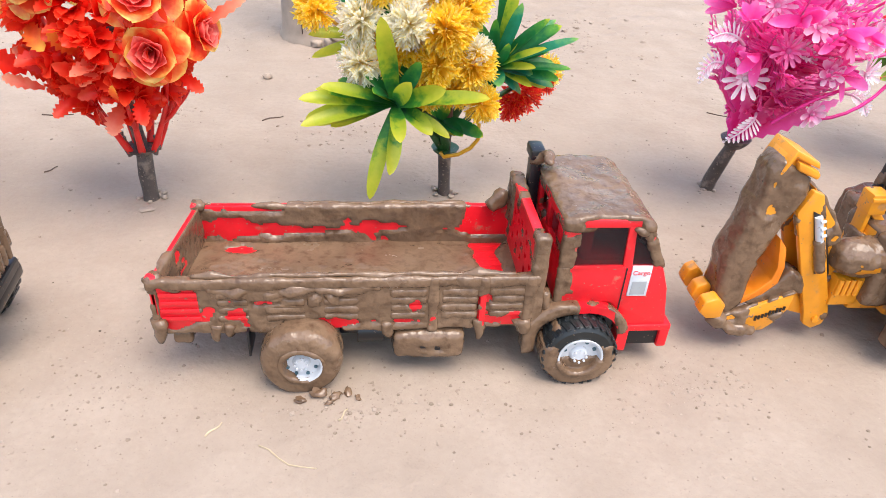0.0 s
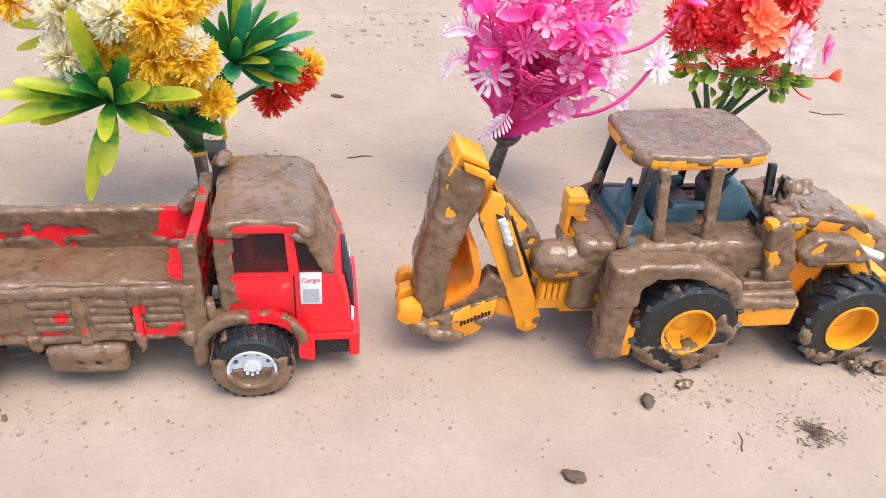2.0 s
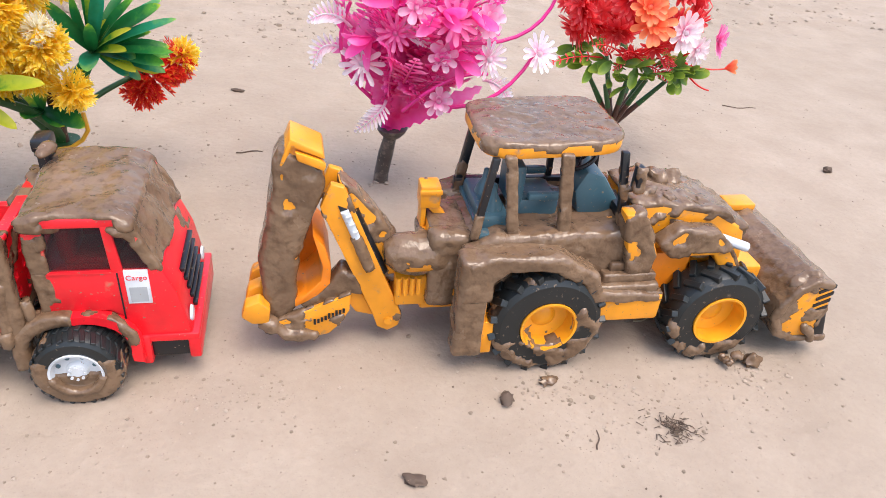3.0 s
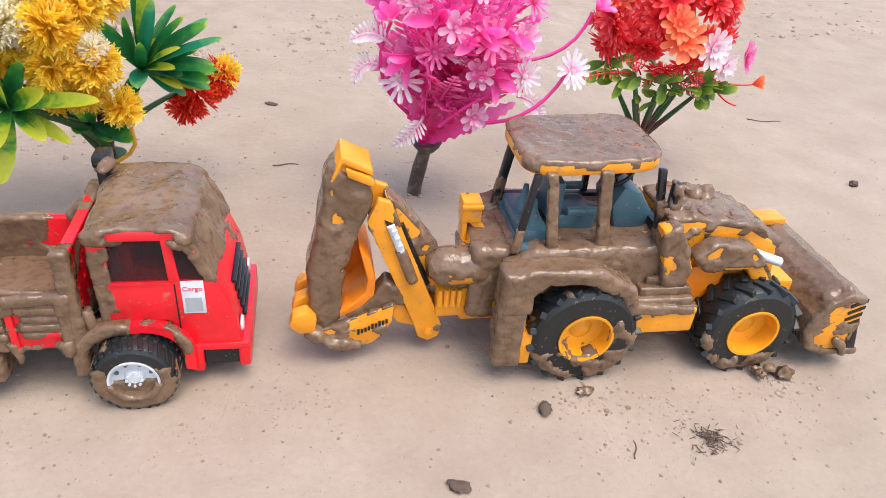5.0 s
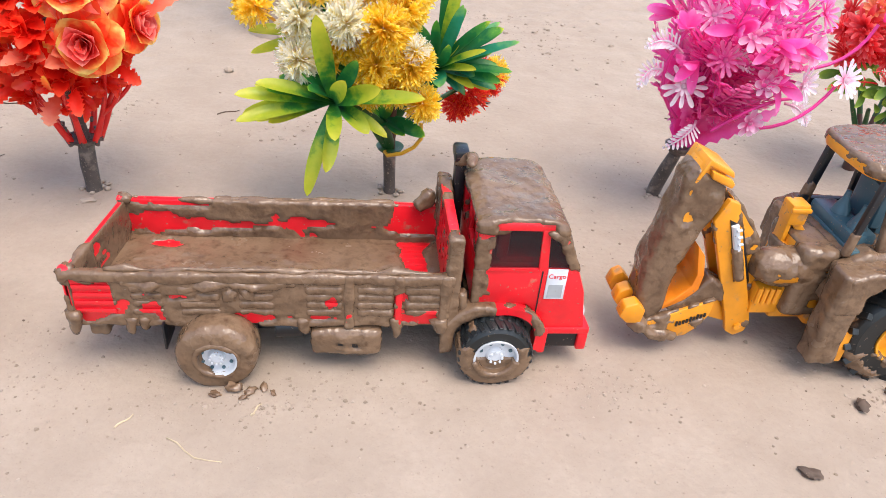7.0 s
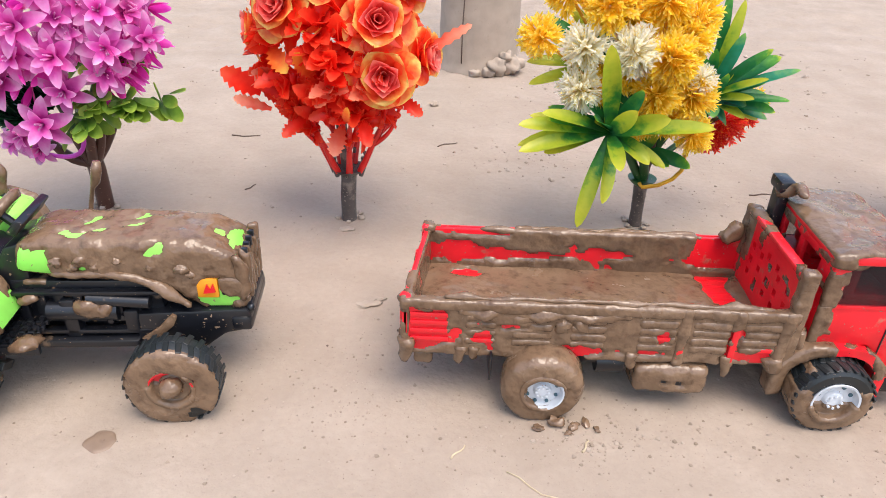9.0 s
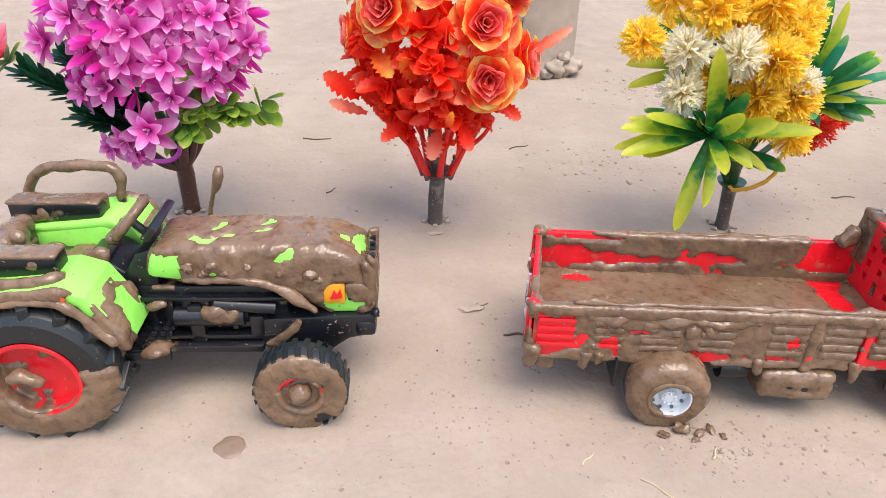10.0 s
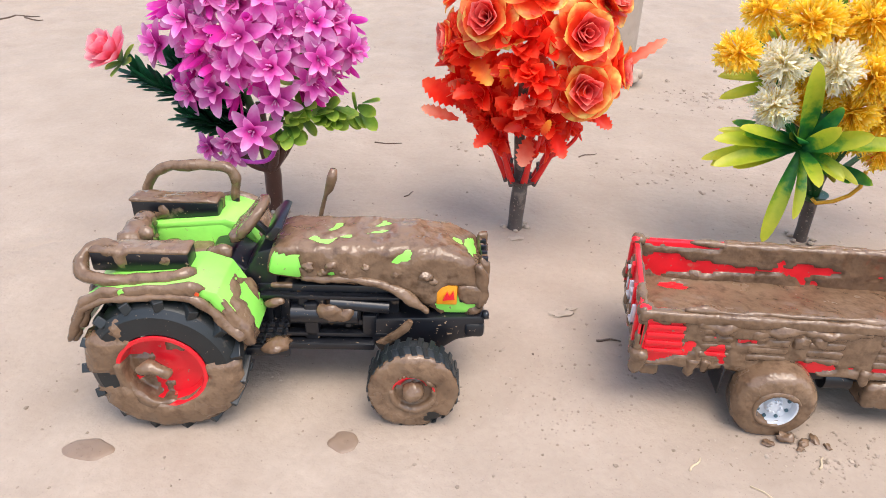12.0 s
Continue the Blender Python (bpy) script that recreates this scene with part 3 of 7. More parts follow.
    for y, o in ((cn, 1), (cf, -1)):
        lo, hi = min(y, y + o * 0.0028), max(y, y + o * 0.0028)
        part("pillar", prism([(0.054, 0.0615), (0.054, 0.0895), (0.062, 0.0895), (0.0605, 0.0615)], lo, hi, 0.0006), RED, cab)
        part("pillar", prism([(0.0855, 0.0615), (0.0845, 0.0895), (0.0885, 0.0895), (0.0905, 0.0615)], lo, hi, 0.0006), RED, cab)
        part("pillar", prism([(0.1020, 0.0615), (0.0920, 0.0895), (0.0962, 0.0895), (0.1063, 0.0615)], lo, hi, 0.0006), RED, cab)
        part("window_glass", prism([(0.0605, 0.0620), (0.0615, 0.0890), (0.0850, 0.0890), (0.0860, 0.0620)], min(y + o * 0.0008, y + o * 0.0014), max(y + o * 0.0008, y + o * 0.0014), 0), GLASS, cab, "tinted door window")
        part("window_glass", prism([(0.0900, 0.0620), (0.0880, 0.0890), (0.0925, 0.0890), (0.1025, 0.0620)], min(y + o * 0.0008, y + o * 0.0014), max(y + o * 0.0008, y + o * 0.0014), 0), GLASS, cab, "tinted quarter window")
        part("window_seal", prism([(0.0598, 0.0612), (0.0605, 0.0622), (0.0862, 0.0622), (0.0870, 0.0612)], min(y - o * 0.0006, y), max(y - o * 0.0006, y), 0), RED, cab)
        part("wheel_arch", joined(arch_strip(0.067, 0.0185, 0.0215, 0.0262, -12, 192, min(y - o * 0.005, y + o * 0.004), max(y - o * 0.005, y + o * 0.004))), RED, cab, "squared wheel arch")
        part("door_line", box((0.0875, min(y - o * 0.0004, y), 0.030), (0.0882, max(y - o * 0.0004, y), 0.0612), 0.0001), BLACK, cab, "door shut line")
    rear = [box((0.054, cn + 0.0028, 0.0615), (0.0565, cf - 0.0028, 0.067), 0.0004), box((0.054, cn + 0.0028, 0.0835), (0.0565, cf - 0.0028, 0.0895), 0.0004),
            box((0.054, cn + 0.0028, 0.0665), (0.0565, cn + 0.013, 0.084), 0.0004), box((0.054, cf - 0.013, 0.0665), (0.0565, cf - 0.0028, 0.084), 0.0004), box((0.054, 0.3095, 0.0665), (0.0565, 0.3145, 0.084), 0.0004)]
    back = part("back_wall", joined(*rear), RED, cab, "red back wall with two window openings")
    screen = part("windscreen", prism([(0.0950, 0.0890), (0.0956, 0.0890), (0.1056, 0.0620), (0.1050, 0.0620)], cn + 0.003, cf - 0.003, 0), GLASS, cab, "tinted windscreen")
    for y in (0.294, 0.330):
        part("seat", joined(box((0.066, y - 0.010, 0.0615), (0.088, y + 0.010, 0.067), 0.002), box((0.064, y - 0.010, 0.064), (0.071, y + 0.010, 0.084), 0.003)), RED, cab, "red plastic seat")
    part("bumper", joined(box((0.0955, cn - 0.001, 0.0215), (0.1185, cf + 0.001, 0.0255)), box((0.113, cn - 0.001, 0.0105), (0.1185, cf + 0.001, 0.0225), 0.0012), box((0.092, cn - 0.0015, 0.0085), (0.0965, cn + 0.010, 0.0255), 0.0012),
                          box((0.092, cf - 0.010, 0.0085), (0.0965, cf + 0.0015, 0.0255), 0.0012)), RED, t, "red front bumper")
    part("bumper_recess", box((0.0965, cn + 0.0008, 0.0115), (0.1135, cf - 0.0008, 0.0217), 0.0006), BLACK, t, "black recess in the bumper")
    for y in (0.287, 0.337):
        part("headlight", lathe([(0.0001, 0.0015), (0.0035, 0.0012), (0.0042, 0.0)], (0.1145, y, 0.031), 14, "x"), SILVER, t)
    part("grille", joined(*[box((0.1132 - 0.0007 * i, 0.295, 0.029 + 0.005 * i), (0.1165 - 0.0009 * i, 0.329, 0.031 + 0.005 * i), 0.0003) for i in range(5)]), BLACK, t, "black radiator grille bars")
    sign = part("door_sign", box((0.0905, cn - 0.0007, 0.0445), (0.1005, cn + 0.0002, 0.0625), 0.0001), WHITE, t, "white sticker with a red word")
    part("sign_panel", box((0.0918, cn - 0.0009, 0.0455), (0.0992, cn - 0.0006, 0.0535), 0), PRINT_GREY, sign, "grey printed field")
    lettering("Cargo", 0.0036, Matrix.Translation((0.0955, cn - 0.0008, 0.0585)) @ Matrix.Rotation(radians(90), 4, "X"), RIM_RED, sign, label="small red printed word")
    part("snorkel", joined(box((0.0475, 0.334, 0.032), (0.0535, 0.342, 0.094), 0.001), box((0.0465, 0.332, 0.092), (0.0545, 0.345, 0.0985), 0.0015)), BLACK, t, "black air intake behind the cab, capped with mud")
    coat(roof, cab, lambda p, n: (1.0 if n.z > 0.3 else 0.0) + 0.8 * soft(p.x, 0.088, 0.095) - 0.9 * soft(p.x, 0.060, 0.066) * soft(-p.x, -0.088, -0.082) * (1 if n.y < -0.3 else 0), 0.0030, 6, 48, 0.0020, label="thick wet mud over the cab roof", sag=0.0012)
    coat(screen, cab, lambda p, n: 1.0 - 1.6 * soft(-p.z, -0.066, -0.060), 0.0036, 17, 60, 0.0020, label="sheet of wet mud hanging over the windscreen", sag=0.001)
    coat(cab, cab, lambda p, n: -0.75 + (1.5 * max(0.0, min(1.0, (0.069 - p.x) / 0.012)) if n.y < 0 else 0.2) - (0.6 if p.x > 0.08 else 0) + (0.8 if n.x > 0.6 and p.z > 0.05 else 0), 0.0013, 7, 95, 0.0022)
    coat(back, cab, lambda p, n: -0.1, 0.001, 8, 90, 0.003)
    for o in [c for c in cab.children if c.name.startswith("pillar")]:
        front = o.data.vertices[0].co.x + root_of(o).location.x > 0.0905
        coat(o, cab, (lambda p, n: 0.35 + (0.25 if p.z > 0.075 else 0)) if front else (lambda p, n: 0.35 - (0.9 if p.x > 0.08 else 0) - (0.3 if p.z > 0.084 else 0)), 0.0015, 9, 90, 0.0022)
    for o in [c for c in cab.children if c.name.startswith("wheel_arch")]:
        coat(o, cab, lambda p, n: 0.25 + (0.7 if p.x < 0.067 else -0.55), 0.0013, 10, 90, 0.0022)
    sagging = part("mud_lump", lump([(0.087, cn - 0.0002, 0.0885, 0.002), (0.0905, cn - 0.0002, 0.087, 0.0034), (0.094, cn + 0.001, 0.086, 0.0040), (0.0975, cn + 0.002, 0.078, 0.0032), (0.1005, cn + 0.003, 0.070, 0.0026), (0.103, cn + 0.004, 0.064, 0.002)], 0.7), MUD, t, "mud sagging over the quarter window", 180)
    part("mud_lump", lump([(0.050, 0.338, 0.0975, 0.005), (0.0495, 0.336, 0.091, 0.004), (0.055, 0.330, 0.0965, 0.004), (0.054, 0.320, 0.0965, 0.0035)], 0.8), MUD, t, "mud cap on the air intake", 180)
    part("mud_lump", lump([(0.049, yn + 0.002, 0.035, 0.0035), (0.0495, yn + 0.002, 0.042, 0.003), (0.0485, yn + 0.003, 0.049, 0.003), (0.050, yn + 0.002, 0.028, 0.003)], 0.7), MUD, t, "mud clogging the gap behind the cab", 180)
    # the cab's upper half is squat
    for o in [cab, sagging] + list(cab.children_recursive):
        for v in o.data.vertices:
            if v.co.z > 0.0625:
                v.co.z = 0.0625 + (v.co.z - 0.0625) * 0.82
    # the bed's walls are low
    for o in [bed] + list(bed.children_recursive) + [c for c in t.children if c.name.startswith("mud_") and max(v.co.x for v in c.data.vertices) < 0.04]:
        for v in o.data.vertices:
            if v.co.z > 0.031:
                v.co.z = 0.031 + (v.co.z - 0.031) * 0.925
    # boxes under the bed
    tank = part("fuel_tank", box((-0.0245, 0.2735, 0.0120), (0.0085, 0.2905, 0.0255), 0.002), BLACK, t, "box tank hidden under mud")
    coat(tank, t, lambda p, n: 0.9 - bump_at(p, -0.004, 0.0175, 0.0022, 0.0018, 2.2) - bump_at(p, -0.011, 0.018, 0.0016, 0.0015, 2.2), 0.002, 11, 80, 0.002)
    part("air_tank", joined(rod((-0.043, 0.284, 0.022), (-0.03, 0.284, 0.022), 0.006, 16), box((-0.052, 0.280, 0.0225), (-0.026, 0.288, 0.031))), BLACK, t, "black plastic air tank")
    lamp = part("rear_lamp", box((-0.131, 0.280, 0.0195), (-0.1235, 0.292, 0.0255), 0.001), RED, t, "muddy rear lamp block")
    part("lamp_bracket", joined(box((-0.129, 0.282, 0.025), (-0.126, 0.290, 0.031)), box((-0.129, 0.329, 0.025), (-0.126, 0.337, 0.031)), box((-0.131, 0.328, 0.0195), (-0.1235, 0.340, 0.0255), 0.001)), BLACK, t)
    coat(lamp, t, lambda p, n: 0.8, 0.0016, 12, 90, 0.002)
    part("mud_flap", box((-0.0955, 0.272, 0.016), (-0.0943, 0.288, 0.031), 0.0003), BLACK, t)
    # wheels
    for x, r, rim_r, hub_z in ((-0.070, 0.0188, 0.0098, 0.0168), (0.0672, 0.0188, 0.0110, 0.0178)):
        for face, s in ((0.2635, 1), (0.3595, -1)):
            hub, tyre, rim = wheel(t, x, hub_z, face, r, 0.0155, RUBBER, WHITE, rim_r, s, 26 if x > 0 else 0, 0.0004, 0.0030, "truck wheel with silver rim", 8, 0.25)
            if x < 0:
                coat(tyre, hub, lambda p, n: 0.75 if n.y < 0.5 else -0.2, 0.0017, 13, 70, 0.0026, label="tyre buried in wet mud")
                coat(rim, hub, lambda p, n: -1.4 + 2.4 * soft(math.hypot(p.x + 0.0685, p.z - 0.0160), 0.0072, 0.0095), 0.0014, 14, 90, 0.0014)
            else:
                coat(tyre, hub, lambda p, n: 0.05 + (0.9 if p.z < 0.017 else 0) + (0.8 if p.x < 0.056 else 0) - (0.9 if p.z > 0.024 else 0), 0.0015, 15, 80, 0.0022)
                coat(rim, hub, lambda p, n: -1.5 + 2.8 * soft(-p.z, -0.0180, -0.0140) + 0.5 * soft(math.hypot(p.x - 0.067, p.z - 0.0178), 0.009, 0.0110), 0.0015, 16, 90, 0.0014)
    return t


def lump(balls, flat=1.0):
    """One mass of rounded mud: a lumpy roll through (x, y, z, radius)."""
    g, pts, radii = Geo(), [], []
    for i in range(len(balls) - 1):
        for k in range(4):
            t = k / 4
            p, q = Vector(balls[i][:3]), Vector(balls[i + 1][:3])
            pts.append(p.lerp(q, t))
            radii.append(0.8 * (balls[i][3] * (1 - t) + balls[i + 1][3] * t) * (0.92 + 0.25 * noise.noise(p.lerp(q, t) * 170)))
    pts.append(Vector(balls[-1][:3]))
    radii.append(balls[-1][3] * 0.6)
    for k, f in ((0, 0.55), (-1, 0.5)):
        radii[k] *= f
    g.tube(pts, radii, 14, True, 0.55)
    return g


def arch_strip(x, z, r0, r1, a0, a1, y0, y1, flat=0.55, n=18):
    """A bent strip over a wheel, squared off towards the corners."""
    outer, inner = [], []
    for i in range(n + 1):
        t = radians(a0 + (a1 - a0) * i / n)
        c, s = math.cos(t), math.sin(t)
        k = 1 + 0.10 * abs(math.sin(2 * t))
        outer.append((x + r1 * c * k, z + r1 * s * (1 if s < 0 else k * 0.86)))
        inner.append((x + r0 * c * k, z + r0 * s * (1 if s < 0 else k * 0.86)))
    return prism(outer + inner[::-1], y0, y1, 0)


build_truck()


# ---- artificial flower bushes ----
def aim(o, d, face=(0, 0, 1), roll=0.0):
    """A frame at o with x along d and z towards face."""
    x = Vector(d).normalized()
    z = Vector(face) - x * Vector(face).dot(x)
    if z.length < 1e-4:
        z = x.orthogonal()
    z.normalize()
    y = z.cross(x)
    m = Matrix.Translation(Vector(o)) @ Matrix((x, y, z)).transposed().to_4x4()
    return m @ Matrix.Rotation(roll, 4, "X")


def curve_points(a, b, lift, n=7):
    """A bowed line from a to b, pushed out by lift half way."""
    a, b, lift = Vector(a), Vector(b), Vector(lift)
    return [a.lerp(b, i / n) + lift * (4 * (i / n) * (1 - i / n)) for i in range(n + 1)]


def wheel_of_petals(g, c, d, count, length, width, rise, rng, bend=0.1, cup=0.3, start=0.0, nu=5, tip=0.6, serrate=0.0, base=0.3, inset=0.0):
    """A ring of petals round the direction d; rise: radians up from flat."""
    d = Vector(d).normalized()
    side = d.orthogonal().normalized()
    for i in range(count):
        t = start + 2 * math.pi * (i + rng.uniform(-0.15, 0.15)) / count
        out = Matrix.Rotation(t, 4, d) @ side
        r = rise + rng.uniform(-0.12, 0.12)
        way = out * math.cos(r) + d * math.sin(r)
        g.petal(aim(Vector(c) + out * inset, way, d), length * rng.uniform(0.88, 1.1), width * rng.uniform(0.9, 1.1), bend, cup, nu, 6 if nu > 7 else 4, tip, serrate, base, 0.0, 0.035 if nu > 7 else 0.0)


def rose(parent, c, d, r, rng, outer, heart):
    c, d = Vector(c), Vector(d).normalized()
    g = Geo()
    wheel_of_petals(g, c - d * r * 0.35, d, 6, r * 1.15, r * 1.15, 0.35, rng, -0.25, 0.3, rng.random(), 9, 0.6, 0.0, 0.45)
    wheel_of_petals(g, c - d * r * 0.30, d, 5, r * 0.95, r * 1.05, 0.85, rng, -0.2, 0.4, rng.random(), 9, 0.6, 0.0, 0.5)
    bloom = part("rose", g, outer, parent, "open rose with yellow-edged red petals", 180)
    h = Geo()
    for k, (rise, ln, n) in enumerate(((1.12, 0.74, 5), (1.3, 0.66, 4), (1.45, 0.58, 3))):
        wheel_of_petals(h, c - d * r * 0.22, d, n, r * ln, r * (0.72 - 0.16 * k), rise, rng, -0.12, 0.7, rng.random() * 6, 5, 0.6, 0.0, 0.6, r * (0.14 - 0.05 * k))
    part("rose_heart", h, heart, bloom, "tight pink-red inner petals", 180)


def lily(parent, c, d, r, rng, mat, name="lily", label="purple star-shaped blossom"):
    g = Geo()
    wheel_of_petals(g, c, d, 6, r, r * 0.46, 0.5, rng, rng.uniform(-0.5, -0.15), 0.45, rng.random() * 6, 7, 0.45, 0.0, 0.3)
    wheel_of_petals(g, Vector(c) + Vector(d).normalized() * r * 0.1, d, 5, r * 0.75, r * 0.36, 0.95, rng, -0.3, 0.45, rng.random() * 6, 5, 0.5, 0.0, 0.35)
    for _ in range(4):
        e = (Vector(d).normalized() + Vector((rng.uniform(-1, 1), rng.uniform(-1, 1), rng.uniform(-1, 1))) * 0.25).normalized()
        g.tube([Vector(c), Vector(c) + e * r * 0.62], r * 0.03, 4)
    return part(name, g, mat, parent, label, 180)


def daisy(parent, c, d, r, rng, mat, petals=13, name="daisy", label="pale pink daisy with narrow petals", width=0.26):
    g = Geo()
    wheel_of_petals(g, c, d, petals, r, r * width, 0.18, rng, 0.05, 0.4, rng.random() * 6, 6, 0.85, 0.0, 0.35)
    wheel_of_petals(g, c, d, petals - 4, r * 0.66, r * width * 0.8, 0.65, rng, 0.05, 0.4, rng.random() * 6, 4, 0.7, 0.0, 0.35)
    g.blob(Vector(c) + Vector(d).normalized() * r * 0.1, r * 0.16, 1, rng.random() * 9, 8, 0.2)
    return part(name, g, mat, parent, label, 180)


def pompom(parent, c, d, r, rng, mat, spikes=150, name="pompom_flower", label="spiky round blossom of forked plastic threads", spread=0.15):
    g, c, d = Geo(), Vector(c), Vector(d).normalized()
    spikes = int(spikes * 0.62)
    for i in range(spikes):
        z = 1 - (1 - spread) * (i + 0.5) / spikes * 1.5
        z = max(-0.7, z)
        t = i * 2.39996
        s = math.sqrt(max(0, 1 - z * z))
        side = d.orthogonal().normalized()
        e = d * z + (Matrix.Rotation(t, 4, d) @ side) * s
        e = (e + Vector((rng.uniform(-1, 1), rng.uniform(-1, 1), rng.uniform(-1, 1))) * 0.18).normalized()
        ln = r * rng.uniform(0.85, 1.12)
        m = aim(c + e * r * 0.12, e, Vector((rng.uniform(-1, 1), rng.uniform(-1, 1), rng.uniform(-1, 1))))
        g.petal(m, ln, r * 0.13, rng.uniform(-0.25, 0.25), 0.3, 4, 2, 0.8, 0, 0.9)
        for k in (0.45, 0.62, 0.78):
            for w in (-1, 1):
                e2 = (e + m.col[1].xyz * w * 0.75).normalized()
                g.petal(aim(c + e * (r * 0.12 + ln * k), e2, m.col[2].xyz), ln * 0.32, r * 0.10, 0.15, 0.2, 2, 2, 0.8, 0, 0.9)
    return part(name, g, mat, parent, label, 180)


def fern(parent, a, b, lift, width, rng, mat, name="fern_frond", label="", pairs=16, thick=0.0007, face=(0, -1, 0.4)):
    g = Geo()
    pts = curve_points(a, b, lift, pairs)
    g.tube(pts, [thick * (1.2 - 0.8 * i / pairs) for i in range(pairs + 1)], 5)
    for i in range(2, pairs + 1):
        d = (pts[i] - pts[i - 1]).normalized()
        m = aim(pts[i], d, face)
        w = width * math.sin(math.pi * (0.15 + 0.8 * i / pairs)) * rng.uniform(0.85, 1.1)
        for s in (-1, 1):
            e = d * 0.75 + m.col[1].xyz * s + m.col[2].xyz * rng.uniform(-0.1, 0.25)
            g.petal(aim(pts[i], e, m.col[2].xyz), w, width * 0.22, 0.1, 0.2, 3, 2, 0.6, 0, 0.5)
    return part(name, g, mat, parent, label, 180)


def leaf(parent, a, tip, width, mat, rng, face=(0, -0.5, 1), name="leaf", label="", bend=-0.12, cup=0.35, nu=8, serrate=0.0):
    a, tip = Vector(a), Vector(tip)
    g = Geo()
    ln = (tip - a).length * 1.04
    g.petal(aim(a, tip - a + Vector(face) * ln * 0.12, face), ln, width, bend, cup, nu, 6, 0.6, serrate, 0.3, 0.0, 0.02)
    return part(name, g, mat, parent, label, 180)


def stem(parent, pts, r0, r1, mat, name="stem", label="", wobble=0.25, seg=12):
    g = Geo()
    n = len(pts)
    g.tube(pts, [r0 + (r1 - r0) * i / (n - 1) for i in range(n)], seg, True, wobble)
    return part(name, g, mat, parent, label, 60)


def on_shell(rng, c, radii, low=-0.85, front=False):
    while True:
        d = Vector((rng.gauss(0, 1), rng.gauss(0, 1), rng.gauss(0, 1))).normalized()
        if d.z > low and (not front or d.y < 0.35):
            return Vector(c) + Vector((d.x * radii[0], d.y * radii[1], d.z * radii[2])), Vector((d.x / radii[0], d.y / radii[1], d.z / radii[2])).normalized()


def soil_collar(parent, x, y, r, seed):
    """Crumbs pushed up where a stem goes into the soil."""
    rng = random.Random(seed)
    for i in range(7):
        t = rng.uniform(0, 6.28)
        k = r * rng.uniform(1.0, 2.1)
        g = Geo()
        g.blob((x + k * math.cos(t), y + k * math.sin(t), 0.0006), rng.uniform(0.0012, 0.0026), 0.6, rng.random() * 20, 8, 0.6)
        part("soil_crumb", g, CLAY, parent, "loose crumb of soil at the stem", 180)


P_RED_LEAF = petal_material("red_leaf", [(0.0, (0.78, 0.014, 0.008)), (0.4, (0.92, 0.028, 0.012)), (1.0, (0.96, 0.11, 0.04))], 0.4)
P_ORANGE_LEAF = petal_material("orange_leaf", [(0.0, (0.75, 0.04, 0.01)), (0.5, (0.9, 0.2, 0.03)), (1.0, (0.9, 0.52, 0.06))], 0.4)
P_PEACH_LEAF = petal_material("peach_leaf", [(0.0, (0.85, 0.07, 0.03)), (1.0, (0.92, 0.34, 0.2))], 0.4)
P_ROSE = petal_material("rose_petal", [(0.0, (0.86, 0.03, 0.01)), (0.52, (0.95, 0.10, 0.03)), (0.72, (0.96, 0.34, 0.07)), (0.90, (0.97, 0.74, 0.18))], 0.38)
P_HEART = petal_material("rose_heart_petal", [(0.0, (0.78, 0.04, 0.04)), (0.6, (0.90, 0.15, 0.13)), (1.0, (0.95, 0.36, 0.28))], 0.38)
P_LIME = petal_material("lime_leaf", [(0.0, (0.012, 0.10, 0.035)), (0.25, (0.05, 0.24, 0.03)), (0.45, (0.36, 0.46, 0.03)), (1.0, (0.62, 0.60, 0.05))], 0.35)
P_DEEP = petal_material("deep_green_leaf", [(0.0, (0.008, 0.075, 0.02)), (0.55, (0.012, 0.16, 0.04)), (0.85, (0.10, 0.34, 0.04)), (1.0, (0.5, 0.6, 0.05))], 0.35)
P_TEAL = petal_material("blue_green_leaf", [(0.0, (0.012, 0.12, 0.03)), (0.6, (0.02, 0.26, 0.14)), (1.0, (0.25, 0.5, 0.1))], 0.35)
P_YELLOW = petal_material("yellow_thread", [(0.0, (0.90, 0.55, 0.02)), (0.5, (0.95, 0.70, 0.05)), (1.0, (0.97, 0.86, 0.26))], 0.4, 0.10, 0.6)
P_WHITE = petal_material("white_thread", [(0.0, (0.85, 0.68, 0.2)), (0.35, (0.9, 0.88, 0.72)), (1.0, (0.92, 0.92, 0.88))], 0.4, 0.10, 0.6)
P_FLAME = petal_material("flame_thread", [(0.0, (0.7, 0.02, 0.02)), (0.7, (0.82, 0.06, 0.03)), (1.0, (0.9, 0.35, 0.04))], 0.4, 0.10, 0.6)
P_PINK = petal_material("hot_pink_leaf", [(0.0, (0.92, 0.05, 0.36)), (0.5, (0.95, 0.12, 0.48)), (1.0, (0.97, 0.34, 0.64))], 0.4, 0.14, 0.5)
P_PALE = petal_material("pale_pink_petal", [(0.0, (0.86, 0.10, 0.42)), (0.35, (0.88, 0.40, 0.62)), (1.0, (0.90, 0.74, 0.82))], 0.4)
P_ROSY = petal_material("rosy_petal", [(0.0, (0.85, 0.06, 0.36)), (1.0, (0.90, 0.38, 0.62))], 0.4)
P_SNOW = petal_material("white_pink_petal", [(0.0, (0.88, 0.35, 0.55)), (0.4, (0.90, 0.80, 0.84)), (1.0, (0.9, 0.88, 0.88))], 0.4)
P_CORAL = petal_material("coral_petal", [(0.0, (0.70, 0.012, 0.02)), (0.6, (0.90, 0.07, 0.08)), (1.0, (0.95, 0.28, 0.27))], 0.4)
P_APRICOT = petal_material("apricot_petal", [(0.0, (0.85, 0.10, 0.05)), (1.0, (0.92, 0.38, 0.16))], 0.4)
